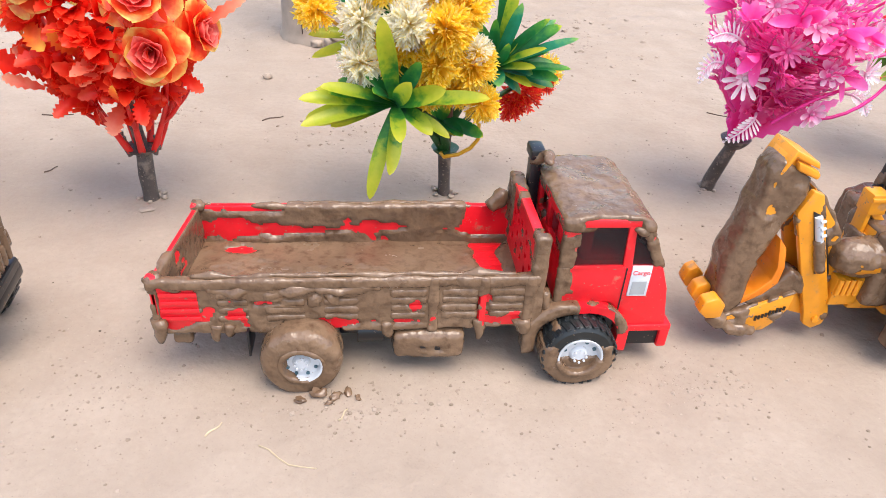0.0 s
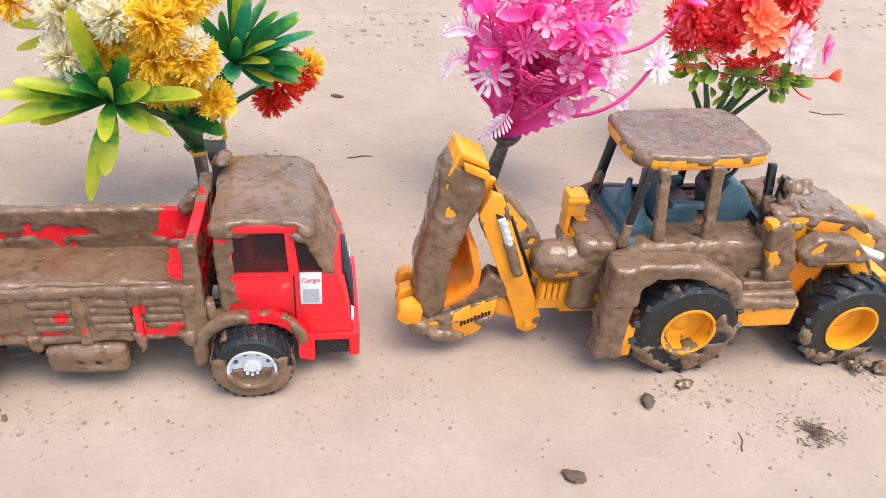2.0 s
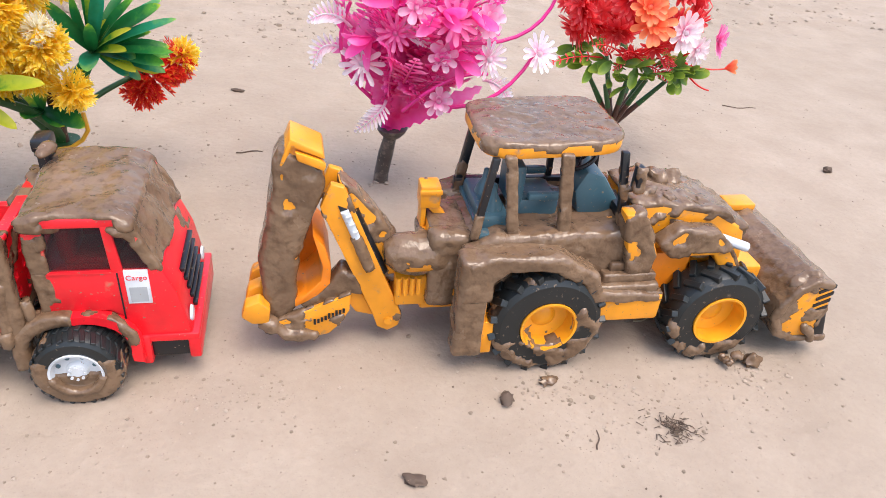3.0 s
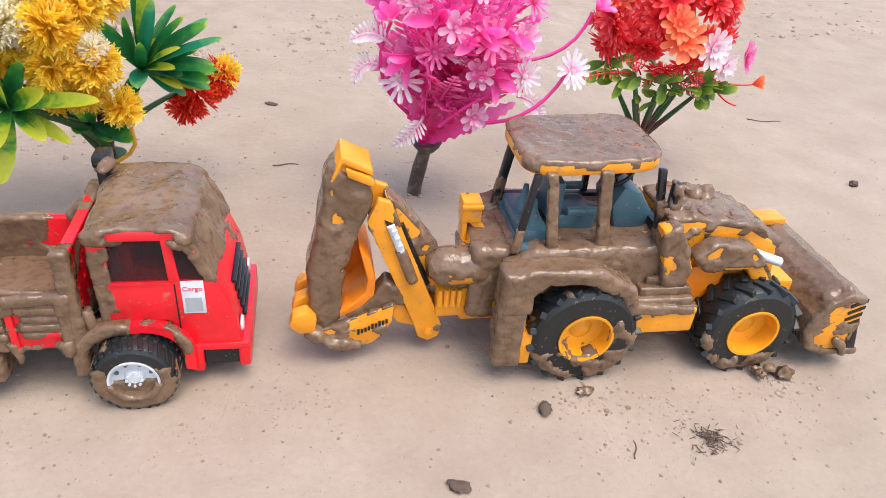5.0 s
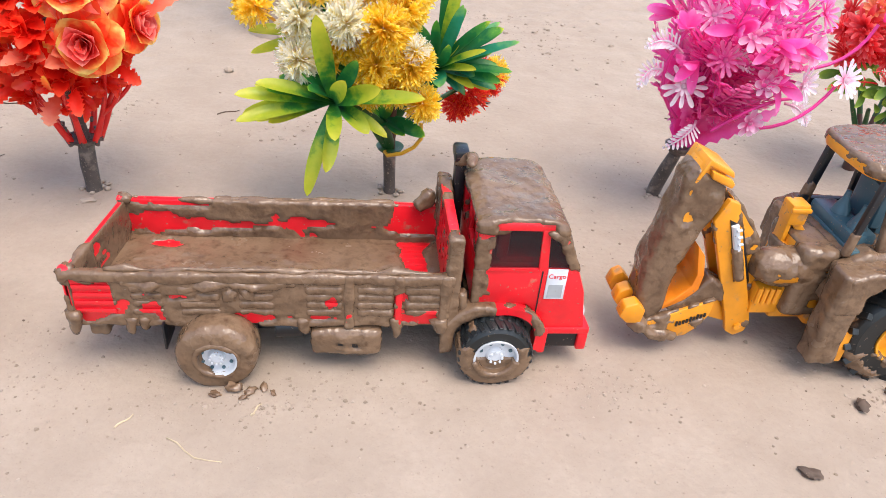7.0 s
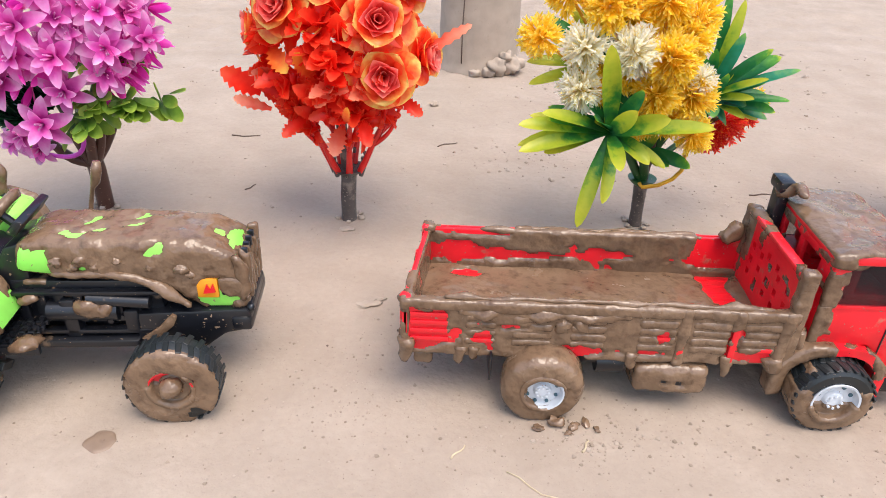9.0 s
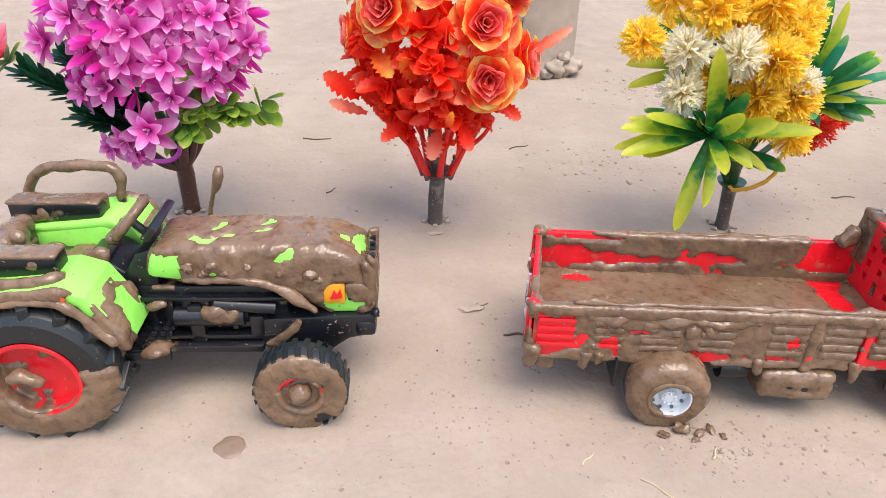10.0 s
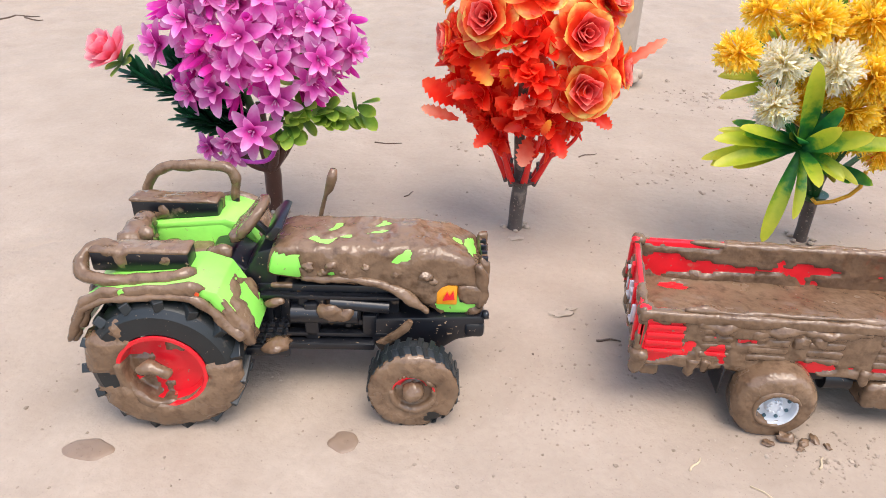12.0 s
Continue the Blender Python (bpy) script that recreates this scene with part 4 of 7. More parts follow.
P_GREEN = petal_material("green_leaf", [(0.0, (0.04, 0.11, 0.018)), (0.5, (0.16, 0.30, 0.035)), (1.0, (0.40, 0.52, 0.07))], 0.4)
P_PURPLE = petal_material("orchid_petal", [(0.0, (0.60, 0.020, 0.34)), (0.42, (0.84, 0.14, 0.55)), (1.0, (0.95, 0.60, 0.84))], 0.4, 0.2)
P_MAGENTA = petal_material("magenta_leaf", [(0.0, (0.55, 0.015, 0.28)), (0.6, (0.72, 0.04, 0.42)), (1.0, (0.85, 0.20, 0.60))], 0.4, 0.2)
P_NEEDLE = petal_material("dark_needle_leaf", [(0.0, (0.008, 0.05, 0.018)), (0.8, (0.012, 0.10, 0.04)), (1.0, (0.03, 0.15, 0.06))], 0.4)
P_BLUSH = petal_material("blush_bud_petal", [(0.0, (0.85, 0.10, 0.16)), (0.6, (0.88, 0.20, 0.28)), (1.0, (0.9, 0.5, 0.5))], 0.4)
RED_TUBE = plastic("red_plastic_branch", (0.78, 0.02, 0.015), 0.4, 0.1)
PINK_TUBE = plastic("pink_plastic_branch", (0.80, 0.03, 0.26), 0.4, 0.0)
GREEN_TUBE = plastic("green_plastic_branch", (0.02, 0.09, 0.02), 0.45, 0.2)
YELLOW_TUBE = plastic("yellow_plastic_branch", (0.75, 0.38, 0.02), 0.45, 0.1)


def build_rose_bush():
    rng = random.Random(11)
    t = thing("rose_bush", (-0.188, 0.4555, 0), "artificial bush of red and yellow roses on a dark stem", "artificial flowers", "artificial flower bushes")
    stem(t, [(-0.188, 0.4555, -0.008), (-0.188, 0.456, 0.006), (-0.1875, 0.456, 0.020), (-0.187, 0.456, 0.040)], 0.0054, 0.0052, BARK, label="dark painted stem flecked with grey")
    hub = (-0.187, 0.456, 0.0375)
    part("cup", lathe([(0.0001, -0.003), (0.0055, -0.002), (0.0105, 0.001), (0.012, 0.003), (0.0105, 0.0025), (0.0001, 0.0015)], hub, 20, "z"), BARK, t, "dark branch socket")
    stem(t, [hub, (-0.1905, 0.455, 0.07), (-0.191, 0.452, 0.12)], 0.0042, 0.003, BARK)
    for i in range(7):
        a = 2 * math.pi * i / 7 + 0.4
        e = Vector((math.cos(a), math.sin(a) * 0.85, 0))
        b = Vector(hub) + e * 0.0100
        stem(t, [b + Vector((0, 0, -0.001)), b + e * 0.003 + Vector((0, 0, 0.006)), b + e * 0.002 + Vector((0, 0, 0.013))], 0.0017, 0.0013, BARK, "prong")
        s = [b + Vector((0, 0, 0.002)), b + e * 0.005 + Vector((0, 0, 0.012)), b + e * 0.010 + Vector((0, 0, 0.023))]
        stem(t, s, 0.0025, 0.0018, RED_TUBE, "branch", "red plastic branch", 0.05, 10)
        for k in (-1, 0, 1):
            f = Matrix.Rotation(0.42 * k, 4, "Z") @ e
            stem(t, curve_points(s[-1], s[-1] + f * (0.015 + 0.006 * rng.random()) + Vector((0, 0, 0.024 + 0.02 * abs(k))), f * 0.004), 0.0017, 0.0011, RED_TUBE, "twig", "", 0.05, 7)
    c = (-0.191, 0.449, 0.120)
    for i in range(116):
        p, d = on_shell(rng, c, (0.044, 0.039, 0.052), -0.8)
        if p.z < 0.074:
            p = p + Vector((0, 0, 0.014))
        g = Geo()
        for k in range(4):
            w = (d + Vector((rng.uniform(-1, 1), rng.uniform(-1, 1), rng.uniform(-0.5, 0.8))) * 0.8).normalized()
            if p.z < 0.105:
                w.z = 0.25 + abs(w.z)
            g.petal(aim(p - d * 0.006, w, d + Vector((0, 0, 0.5)), rng.uniform(-0.5, 0.5)), rng.uniform(0.014, 0.022), rng.uniform(0.009, 0.014), rng.uniform(-0.35, 0.1), 0.5, 12, 4, 0.45, 0.26, 0.2)
        m = P_RED_LEAF if i % 13 else P_PEACH_LEAF
        part("leaf_sprig", g, m, t, "serrated red leaves", 180)
    for i in range(34):
        a, z = rng.uniform(0, 6.28), rng.uniform(0.070, 0.096)
        e = Vector((math.cos(a), math.sin(a), 0))
        p = Vector((-0.189, 0.453, z)) + e * (0.016 + 0.75 * (z - 0.070))
        g = Geo()
        for k in range(3):
            w = e * rng.uniform(0.3, 1) + Vector((rng.uniform(-0.5, 0.5), rng.uniform(-0.5, 0.5), rng.uniform(-0.35, 0.8)))
            g.petal(aim(p, w, e + Vector((0, 0, 0.4)), rng.uniform(-0.5, 0.5)), rng.uniform(0.012, 0.018), rng.uniform(0.007, 0.011), rng.uniform(-0.3, 0.1), 0.5, 10, 4, 0.45, 0.26, 0.2)
        part("leaf_sprig", g, P_RED_LEAF, t, "serrated red leaves", 180)
    for i in range(16):
        p, d = on_shell(rng, c, (0.026, 0.024, 0.045), -0.6)
        g = Geo()
        for k in range(5):
            w = (d + Vector((rng.uniform(-1, 1), rng.uniform(-1, 1), rng.uniform(-1, 1)))).normalized()
            g.petal(aim(p, w, d), 0.022, 0.014, -0.2, 0.3, 10, 4, 0.5, 0.3, 0.2)
        part("leaf_sprig", g, P_RED_LEAF, t, "serrated red leaves", 180)
    for a, b, w, m in [((-0.232, 0.44, 0.086), (-0.256, 0.442, 0.092), 0.009, P_PEACH_LEAF), ((-0.186, 0.43, 0.080), (-0.190, 0.416, 0.066), 0.013, P_PEACH_LEAF), ((-0.20, 0.42, 0.115), (-0.206, 0.404, 0.131), 0.012, P_ORANGE_LEAF),
                       ((-0.14, 0.44, 0.122), (-0.108, 0.445, 0.142), 0.008, P_PEACH_LEAF), ((-0.15, 0.435, 0.098), (-0.136, 0.428, 0.090), 0.010, P_RED_LEAF), ((-0.235, 0.43, 0.10), (-0.252, 0.415, 0.118), 0.015, P_RED_LEAF),
                       ((-0.18, 0.41, 0.09), (-0.178, 0.396, 0.103), 0.006, P_ORANGE_LEAF), ((-0.225, 0.425, 0.13), (-0.213, 0.406, 0.121), 0.013, P_ORANGE_LEAF), ((-0.172, 0.42, 0.088), (-0.166, 0.405, 0.078), 0.011, P_RED_LEAF),
                       ((-0.208, 0.43, 0.086), (-0.220, 0.415, 0.078), 0.010, P_RED_LEAF)]:
        leaf(t, a, b, w, m, rng, (0, -1, 0.5), "leaf", "serrated leaf", -0.15, 0.4, 14, 0.34)
    for p, d, r in [((-0.158, 0.410, 0.119), (0.1, -1, 0.15), 0.0235), ((-0.161, 0.415, 0.150), (0.25, -1, 0.35), 0.024), ((-0.134, 0.437, 0.124), (1, -0.35, 0.1), 0.020), ((-0.218, 0.418, 0.156), (-0.35, -1, 0.4), 0.022),
                    ((-0.146, 0.432, 0.168), (0.7, -0.5, 0.5), 0.022), ((-0.19, 0.425, 0.176), (0, -0.7, 0.7), 0.022), ((-0.24, 0.445, 0.135), (-1, -0.3, 0.1), 0.020), ((-0.235, 0.455, 0.168), (-0.8, 0.1, 0.6), 0.022),
                    ((-0.17, 0.475, 0.165), (0.4, 0.7, 0.6), 0.022), ((-0.205, 0.485, 0.14), (-0.2, 1, 0.2), 0.022), ((-0.15, 0.48, 0.13), (0.7, 0.7, 0.1), 0.021), ((-0.19, 0.452, 0.186), (0, 0, 1), 0.022)]:
        rose(t, p, d, r * 0.86, rng, P_ROSE, P_HEART)
    soil_collar(t, -0.188, 0.4555, 0.0055, 1)


def build_yellow_bush():
    rng = random.Random(12)
    t = thing("pompom_bush", (0.019, 0.466, 0), "artificial bush of yellow and white pompoms with lime leaves", "artificial flowers", "artificial flower bushes")
    stem(t, [(0.019, 0.466, -0.008), (0.0185, 0.466, 0.01), (0.018, 0.466, 0.034)], 0.0047, 0.0045, BARK, label="grey-brown stem")
    hub = (0.018, 0.466, 0.033)
    part("cup", lathe([(0.0001, -0.003), (0.005, -0.002), (0.0085, 0.001), (0.010, 0.0035), (0.0001, 0.002)], hub, 20, "z"), GREEN_TUBE, t, "green branch socket")
    stem(t, [hub, (0.018, 0.462, 0.07), (0.012, 0.455, 0.12)], 0.0038, 0.003, BROWN_STEM)
    left, right, top = Vector((-0.020, 0.424, 0.085)), Vector((0.047, 0.462, 0.096)), Vector((-0.022, 0.45, 0.118))
    for b, lift in ((left, (0.010, 0.006, 0.002)), (right, (-0.008, 0, 0.000)), (top, (-0.004, 0, 0))):
        stem(t, curve_points(hub, b, lift), 0.0034, 0.0026, GREEN_TUBE, "branch", "thick green branch", 0.15)
    ring = Geo()
    ring.tube([Vector((0.014, 0.458, 0.036)), Vector((0.016, 0.455, 0.034)), Vector((0.026, 0.453, 0.037)), Vector((0.034, 0.451, 0.043)), Vector((0.0385, 0.45, 0.05)), Vector((0.038, 0.449, 0.062))], 0.0014, 8)
    part("branch", ring, YELLOW_TUBE, t, "bent yellow branch", 180)
    for tip, w, m, f in [((-0.064, 0.410, 0.101), 0.013, P_LIME, (0.1, -0.5, 1)), ((-0.077, 0.412, 0.092), 0.014, P_LIME, (0, -0.6, 1)), ((-0.076, 0.405, 0.078), 0.013, P_LIME, (0, -0.6, 1)), ((-0.060, 0.420, 0.074), 0.011, P_LIME, (0, -0.6, 1)),
                         ((-0.036, 0.402, 0.031), 0.012, P_LIME, (-0.4, -1, 0.2)), ((-0.024, 0.398, 0.050), 0.013, P_LIME, (0.5, -1, 0.2)), ((-0.029, 0.415, 0.140), 0.014, P_LIME, (0, -1, 0.1)), ((-0.013, 0.400, 0.107), 0.013, P_LIME, (-0.3, -1, 0.2)),
                         ((-0.006, 0.418, 0.114), 0.012, P_DEEP, (0, -1, 0.3)), ((0.008, 0.402, 0.103), 0.014, P_LIME, (-0.3, -1, 0.5)), ((0.035, 0.404, 0.097), 0.013, P_LIME, (-0.1, -0.7, 1)), ((0.013, 0.410, 0.069), 0.011, P_LIME, (0, -0.4, 1)),
                         ((-0.018, 0.392, 0.075), 0.012, P_LIME, (0, -1, 0.6)), ((-0.005, 0.44, 0.125), 0.012, P_DEEP, (0, -1, 0)), ((-0.055, 0.45, 0.09), 0.012, P_DEEP, (0, -0.6, 1)), ((-0.04, 0.47, 0.11), 0.012, P_DEEP, (0, -0.6, 1))]:
        leaf(t, left, tip, w * 0.82, m, rng, f, "leaf", "yellow-green strap leaf with a dark green base")
    for tip, w, m, f in [((0.044, 0.452, 0.131), 0.011, P_DEEP, (-0.5, -1, 0)), ((0.076, 0.450, 0.133), 0.012, P_DEEP, (0, -0.6, 1)), ((0.098, 0.452, 0.120), 0.011, P_TEAL, (0, -0.6, 1)), ((0.095, 0.448, 0.101), 0.010, P_DEEP, (0, -0.6, 1)),
                         ((0.070, 0.442, 0.104), 0.011, P_LIME, (0, -0.6, 1)), ((0.032, 0.444, 0.130), 0.012, P_DEEP, (0.5, -1, 0)), ((0.060, 0.455, 0.140), 0.012, P_TEAL, (0, -1, 0.4)), ((0.082, 0.458, 0.110), 0.011, P_DEEP, (0, -0.6, 1)),
                         ((0.074, 0.44, 0.118), 0.010, P_LIME, (0, -0.6, 1)), ((0.066, 0.49, 0.13), 0.012, P_DEEP, (0, 0, 1)), ((0.04, 0.44, 0.082), 0.012, P_DEEP, (0, -1, 0.3)), ((0.052, 0.444, 0.117), 0.011, P_DEEP, (0.2, -1, 0.3)), ((0.088, 0.475, 0.125), 0.011, P_TEAL, (0, -0.6, 1)),
                         ((0.058, 0.462, 0.158), 0.012, P_LIME, (0, -1, 0.2)), ((0.05, 0.47, 0.165), 0.011, P_DEEP, (0.3, -1, 0.2))]:
        leaf(t, right, tip, w * 0.68, m, rng, f, "leaf", "glossy green strap leaf")
    for tip, w, m in [((-0.072, 0.446, 0.120), 0.012, P_LIME), ((-0.070, 0.440, 0.108), 0.011, P_LIME), ((-0.058, 0.455, 0.132), 0.010, P_LIME), ((-0.05, 0.458, 0.155), 0.012, P_LIME), ((-0.035, 0.462, 0.165), 0.012, P_DEEP), ((0.0, 0.47, 0.17), 0.012, P_DEEP),
                      ((0.015, 0.455, 0.175), 0.012, P_LIME), ((-0.06, 0.48, 0.14), 0.012, P_DEEP)]:
        leaf(t, top, tip, w * 0.82, m, rng, (0, -0.6, 1), "leaf", "yellow-green strap leaf")
    for base, spread, count, mats in ((left, (0.055, 0.020, 0.030), 12, (P_LIME, P_LIME, P_DEEP)), (right, (0.045, 0.022, 0.030), 14, (P_DEEP, P_TEAL, P_LIME)), (Vector((0.012, 0.455, 0.060)), (0.035, 0.02, 0.02), 8, (P_DEEP, P_LIME))):
        for k in range(count):
            tip = base + Vector((rng.uniform(-1, 1) * spread[0], rng.uniform(-1, 0.6) * spread[1], rng.uniform(-0.7, 1) * spread[2]))
            if base is right:
                tip.x = base.x + abs(tip.x - base.x)
            elif base is left and k % 3:
                tip.x = base.x - abs(tip.x - base.x)
            leaf(t, base + Vector((0, 0.004, 0)), tip, rng.uniform(0.008, 0.012), mats[k % len(mats)], rng, (0, -0.6, 1), "leaf", "narrow strap leaf")
    for p, d, r, m, n in [((-0.040, 0.434, 0.134), (-0.4, -1, 0.4), 0.0135, P_WHITE, 150), ((-0.012, 0.428, 0.134), (0, -1, 0.4), 0.0145, P_WHITE, 170), ((-0.041, 0.428, 0.110), (-0.5, -1, 0.1), 0.013, P_WHITE, 150), ((0.010, 0.428, 0.131), (0.1, -1, 0.3), 0.0155, P_YELLOW, 190),
                          ((0.028, 0.432, 0.108), (0.4, -1, 0.2), 0.0145, P_YELLOW, 170), ((0.030, 0.428, 0.119), (0.4, -1, 0.5), 0.0085, P_WHITE, 90), ((0.037, 0.440, 0.080), (0.5, -1, -0.2), 0.012, P_YELLOW, 120), ((-0.066, 0.438, 0.138), (-0.7, -0.7, 0.4), 0.013, P_YELLOW, 120), ((0.006, 0.430, 0.108), (0, -1, 0), 0.0145, P_YELLOW, 150),
                          ((-0.024, 0.436, 0.112), (-0.2, -1, 0), 0.013, P_YELLOW, 120), ((-0.028, 0.44, 0.157), (-0.2, -1, 0.6), 0.0155, P_YELLOW, 150), ((0.006, 0.442, 0.16), (0, -1, 0.6), 0.0155, P_YELLOW, 150), ((0.028, 0.45, 0.150), (0.3, -1, 0.6), 0.014, P_YELLOW, 130), ((-0.05, 0.455, 0.16), (-0.5, -0.5, 0.7), 0.013, P_YELLOW, 120),
                          ((0.0, 0.47, 0.175), (0, 0, 1), 0.015, P_YELLOW, 130), ((0.025, 0.485, 0.135), (0.3, 1, 0.2), 0.0145, P_YELLOW, 120), ((-0.03, 0.487, 0.13), (-0.3, 1, 0.2), 0.0145, P_YELLOW, 120), ((0.0, 0.445, 0.085), (0, -1, -0.4), 0.012, P_YELLOW, 110), ((0.018, 0.438, 0.092), (0.2, -1, -0.2), 0.013, P_YELLOW, 110), ((-0.010, 0.438, 0.118), (0, -1, 0), 0.014, P_YELLOW, 130), ((0.022, 0.442, 0.138), (0.3, -1, 0.3), 0.014, P_YELLOW, 130), ((-0.012, 0.445, 0.150), (0, -1, 0.5), 0.014, P_YELLOW, 120)]:
        stem(t, curve_points((0.012, 0.457, 0.075), p, (0, -0.003, 0)), 0.0014, 0.001, YELLOW_TUBE, "twig", "", 0.1, 6)
        pompom(t, p, d, r, rng, m, n)
    stem(t, curve_points((0.03, 0.462, 0.058), (0.078, 0.498, 0.073), (0.004, 0, 0.006)), 0.0022, 0.0014, GREEN_TUBE, "branch", "green branch", 0.1, 7)
    for p, d, r, m in [((0.073, 0.490, 0.071), (0.3, -1, 0), 0.016, P_FLAME), ((0.086, 0.497, 0.078), (0.8, -0.7, 0.3), 0.014, P_FLAME), ((0.093, 0.498, 0.083), (0.9, -0.4, 0.5), 0.011, P_YELLOW), ((0.066, 0.485, 0.063), (0.1, -1, -0.5), 0.012, P_FLAME)]:
        pompom(t, p, d, r, rng, m, 80, label="feathery red and orange blossom")
    soil_collar(t, 0.019, 0.466, 0.005, 2)


def build_pink_bush():
    rng = random.Random(13)
    t = thing("pink_fern_bush", (0.229, 0.472, 0), "artificial bush of hot pink ferns and daisies, leaning", "artificial flowers", "artificial flower bushes")
    stem(t, [(0.2255, 0.4735, -0.008), (0.2265, 0.471, 0.008), (0.2285, 0.466, 0.026), (0.2310, 0.460, 0.047)], 0.0054, 0.0048, BARK, label="dark brown stem flecked with grey")
    hub = Vector((0.2310, 0.460, 0.0445))
    part("cup", lathe([(0.0001, -0.004), (0.006, -0.003), (0.0095, 0.001), (0.011, 0.004), (0.0001, 0.002)], hub, 20, "z"), BARK, t, "dark branch socket")
    for tip, w in [((0.205, 0.440, 0.120), 0.022), ((0.232, 0.428, 0.09), 0.020), ((0.262, 0.428, 0.082), 0.018), ((0.285, 0.44, 0.085), 0.018), ((0.25, 0.43, 0.112), 0.022), ((0.215, 0.435, 0.09), 0.018), ((0.272, 0.434, 0.105), 0.022), ((0.235, 0.433, 0.135), 0.022),
                   ((0.26, 0.44, 0.145), 0.022), ((0.21, 0.465, 0.12), 0.02), ((0.28, 0.48, 0.12), 0.022), ((0.24, 0.495, 0.13), 0.022), ((0.22, 0.49, 0.1), 0.02)]:
        b = hub + Vector((rng.uniform(-0.006, 0.006), rng.uniform(-0.004, 0.004), 0.004))
        leaf(t, b, tip, w * 0.72, P_PINK, rng, (0, -1, 0.3), "leaf", "ragged hot pink leaf", -0.15, 0.5, 16, 0.42)
    c = Vector((0.245, 0.452, 0.132))
    for i in range(96):
        p, d = on_shell(rng, c, (0.052, 0.046, 0.058), -0.9)
        start = hub + Vector((0, 0, 0.02 + 0.05 * rng.random())) + (c - hub) * 0.25 * rng.random()
        q = p + d * rng.uniform(-0.006, 0.006)
        if p.z < 0.085:
            q = hub.lerp(q, 0.8)
        fern(t, start, q, d * 0.006 + Vector((0, 0, rng.uniform(-0.006, 0.008))), rng.uniform(0.011, 0.016), rng, P_PINK if i % 5 else P_ROSY, "fern_frond", "hot pink fern frond", 13, 0.0009, d)
    for i in range(18):
        p, d = on_shell(rng, c, (0.042, 0.038, 0.05), -0.5, True)
        g = Geo()
        for k in range(4):
            w = (d + Vector((rng.uniform(-1, 1), rng.uniform(-1, 1), rng.uniform(-1, 1))) * 0.9).normalized()
            g.petal(aim(p, w, d), 0.022, 0.008, rng.uniform(-0.3, 0.3), 0.4, 6, 3, 0.5, 0, 0.3)
        part("leaf_sprig", g, P_PINK, t, "pointed hot pink leaves", 180)
    for p, d, r, m, k in [((0.207, 0.430, 0.104), (-0.4, -1, 0.2), 0.0165, P_SNOW, 12), ((0.318, 0.432, 0.112), (0.35, -1, 0.35), 0.0165, P_SNOW, 14), ((0.253, 0.418, 0.085), (0.1, -1, 0), 0.0115, P_PALE, 8), ((0.252, 0.414, 0.115), (0, -1, 0.3), 0.0115, P_PALE, 8),
                          ((0.235, 0.415, 0.142), (-0.1, -1, 0.4), 0.013, P_PALE, 7), ((0.258, 0.412, 0.136), (0.1, -1, 0.4), 0.0165, P_ROSY, 12), ((0.283, 0.422, 0.111), (0.5, -1, 0.1), 0.015, P_SNOW, 13), ((0.225, 0.422, 0.125), (-0.3, -1, 0.3), 0.014, P_ROSY, 12), ((0.279, 0.42, 0.135), (0.5, -1, 0.4), 0.014, P_PALE, 9),
                          ((0.214, 0.43, 0.15), (-0.6, -0.8, 0.5), 0.014, P_PALE, 12), ((0.285, 0.43, 0.155), (0.6, -0.8, 0.5), 0.015, P_ROSY, 12), ((0.25, 0.425, 0.163), (0, -0.8, 0.7), 0.015, P_PALE, 12), ((0.23, 0.45, 0.185), (-0.2, -0.2, 1), 0.015, P_ROSY, 12), ((0.27, 0.45, 0.182), (0.2, -0.2, 1), 0.015, P_PALE, 12),
                          ((0.24, 0.497, 0.15), (0, 1, 0.3), 0.015, P_PALE, 12), ((0.283, 0.485, 0.14), (0.7, 0.7, 0.2), 0.015, P_ROSY, 12)]:
        daisy(t, p, d, r * 0.88, rng, m, k, width=0.22 if k > 10 else 0.46)
        if p[0] < 0.3:
            stem(t, curve_points(c - Vector((0, 0, 0.03)), p, (0, 0, 0.004)), 0.0011, 0.0009, PINK_TUBE, "twig", "", 0.05, 6)
    stem(t, curve_points((0.258, 0.435, 0.074), (0.316, 0.434, 0.110), (0.004, -0.004, -0.009)), 0.0013, 0.0012, PINK_TUBE, "branch", "long bowed pink branch", 0.02, 7)
    stem(t, curve_points((0.215, 0.445, 0.075), (0.199, 0.430, 0.140), (-0.012, 0, -0.002)), 0.0014, 0.0011, PINK_TUBE, "branch", "bowed pink branch", 0.02, 7)
    stem(t, curve_points((0.268, 0.432, 0.117), (0.324, 0.430, 0.150), (0.01, 0, -0.009)), 0.0013, 0.0011, PINK_TUBE, "branch", "long bowed pink branch", 0.02, 7)
    stem(t, curve_points((0.232, 0.425, 0.075), (0.283, 0.42, 0.102), (0, -0.006, 0.010)), 0.0013, 0.0011, PINK_TUBE, "branch", "bowed pink branch", 0.02, 7)
    for p, d in [((0.199, 0.430, 0.141), (-0.3, -0.5, 1)), ((0.326, 0.430, 0.152), (0.5, -0.3, 0.6))]:
        g = Geo()
        wheel_of_petals(g, p, d, 7, 0.013, 0.006, 0.6, rng, 0.1, 0.4, 0.3, 5, 0.55)
        part("bell_flower", g, P_PINK, t, "small hot pink bell flower", 180)
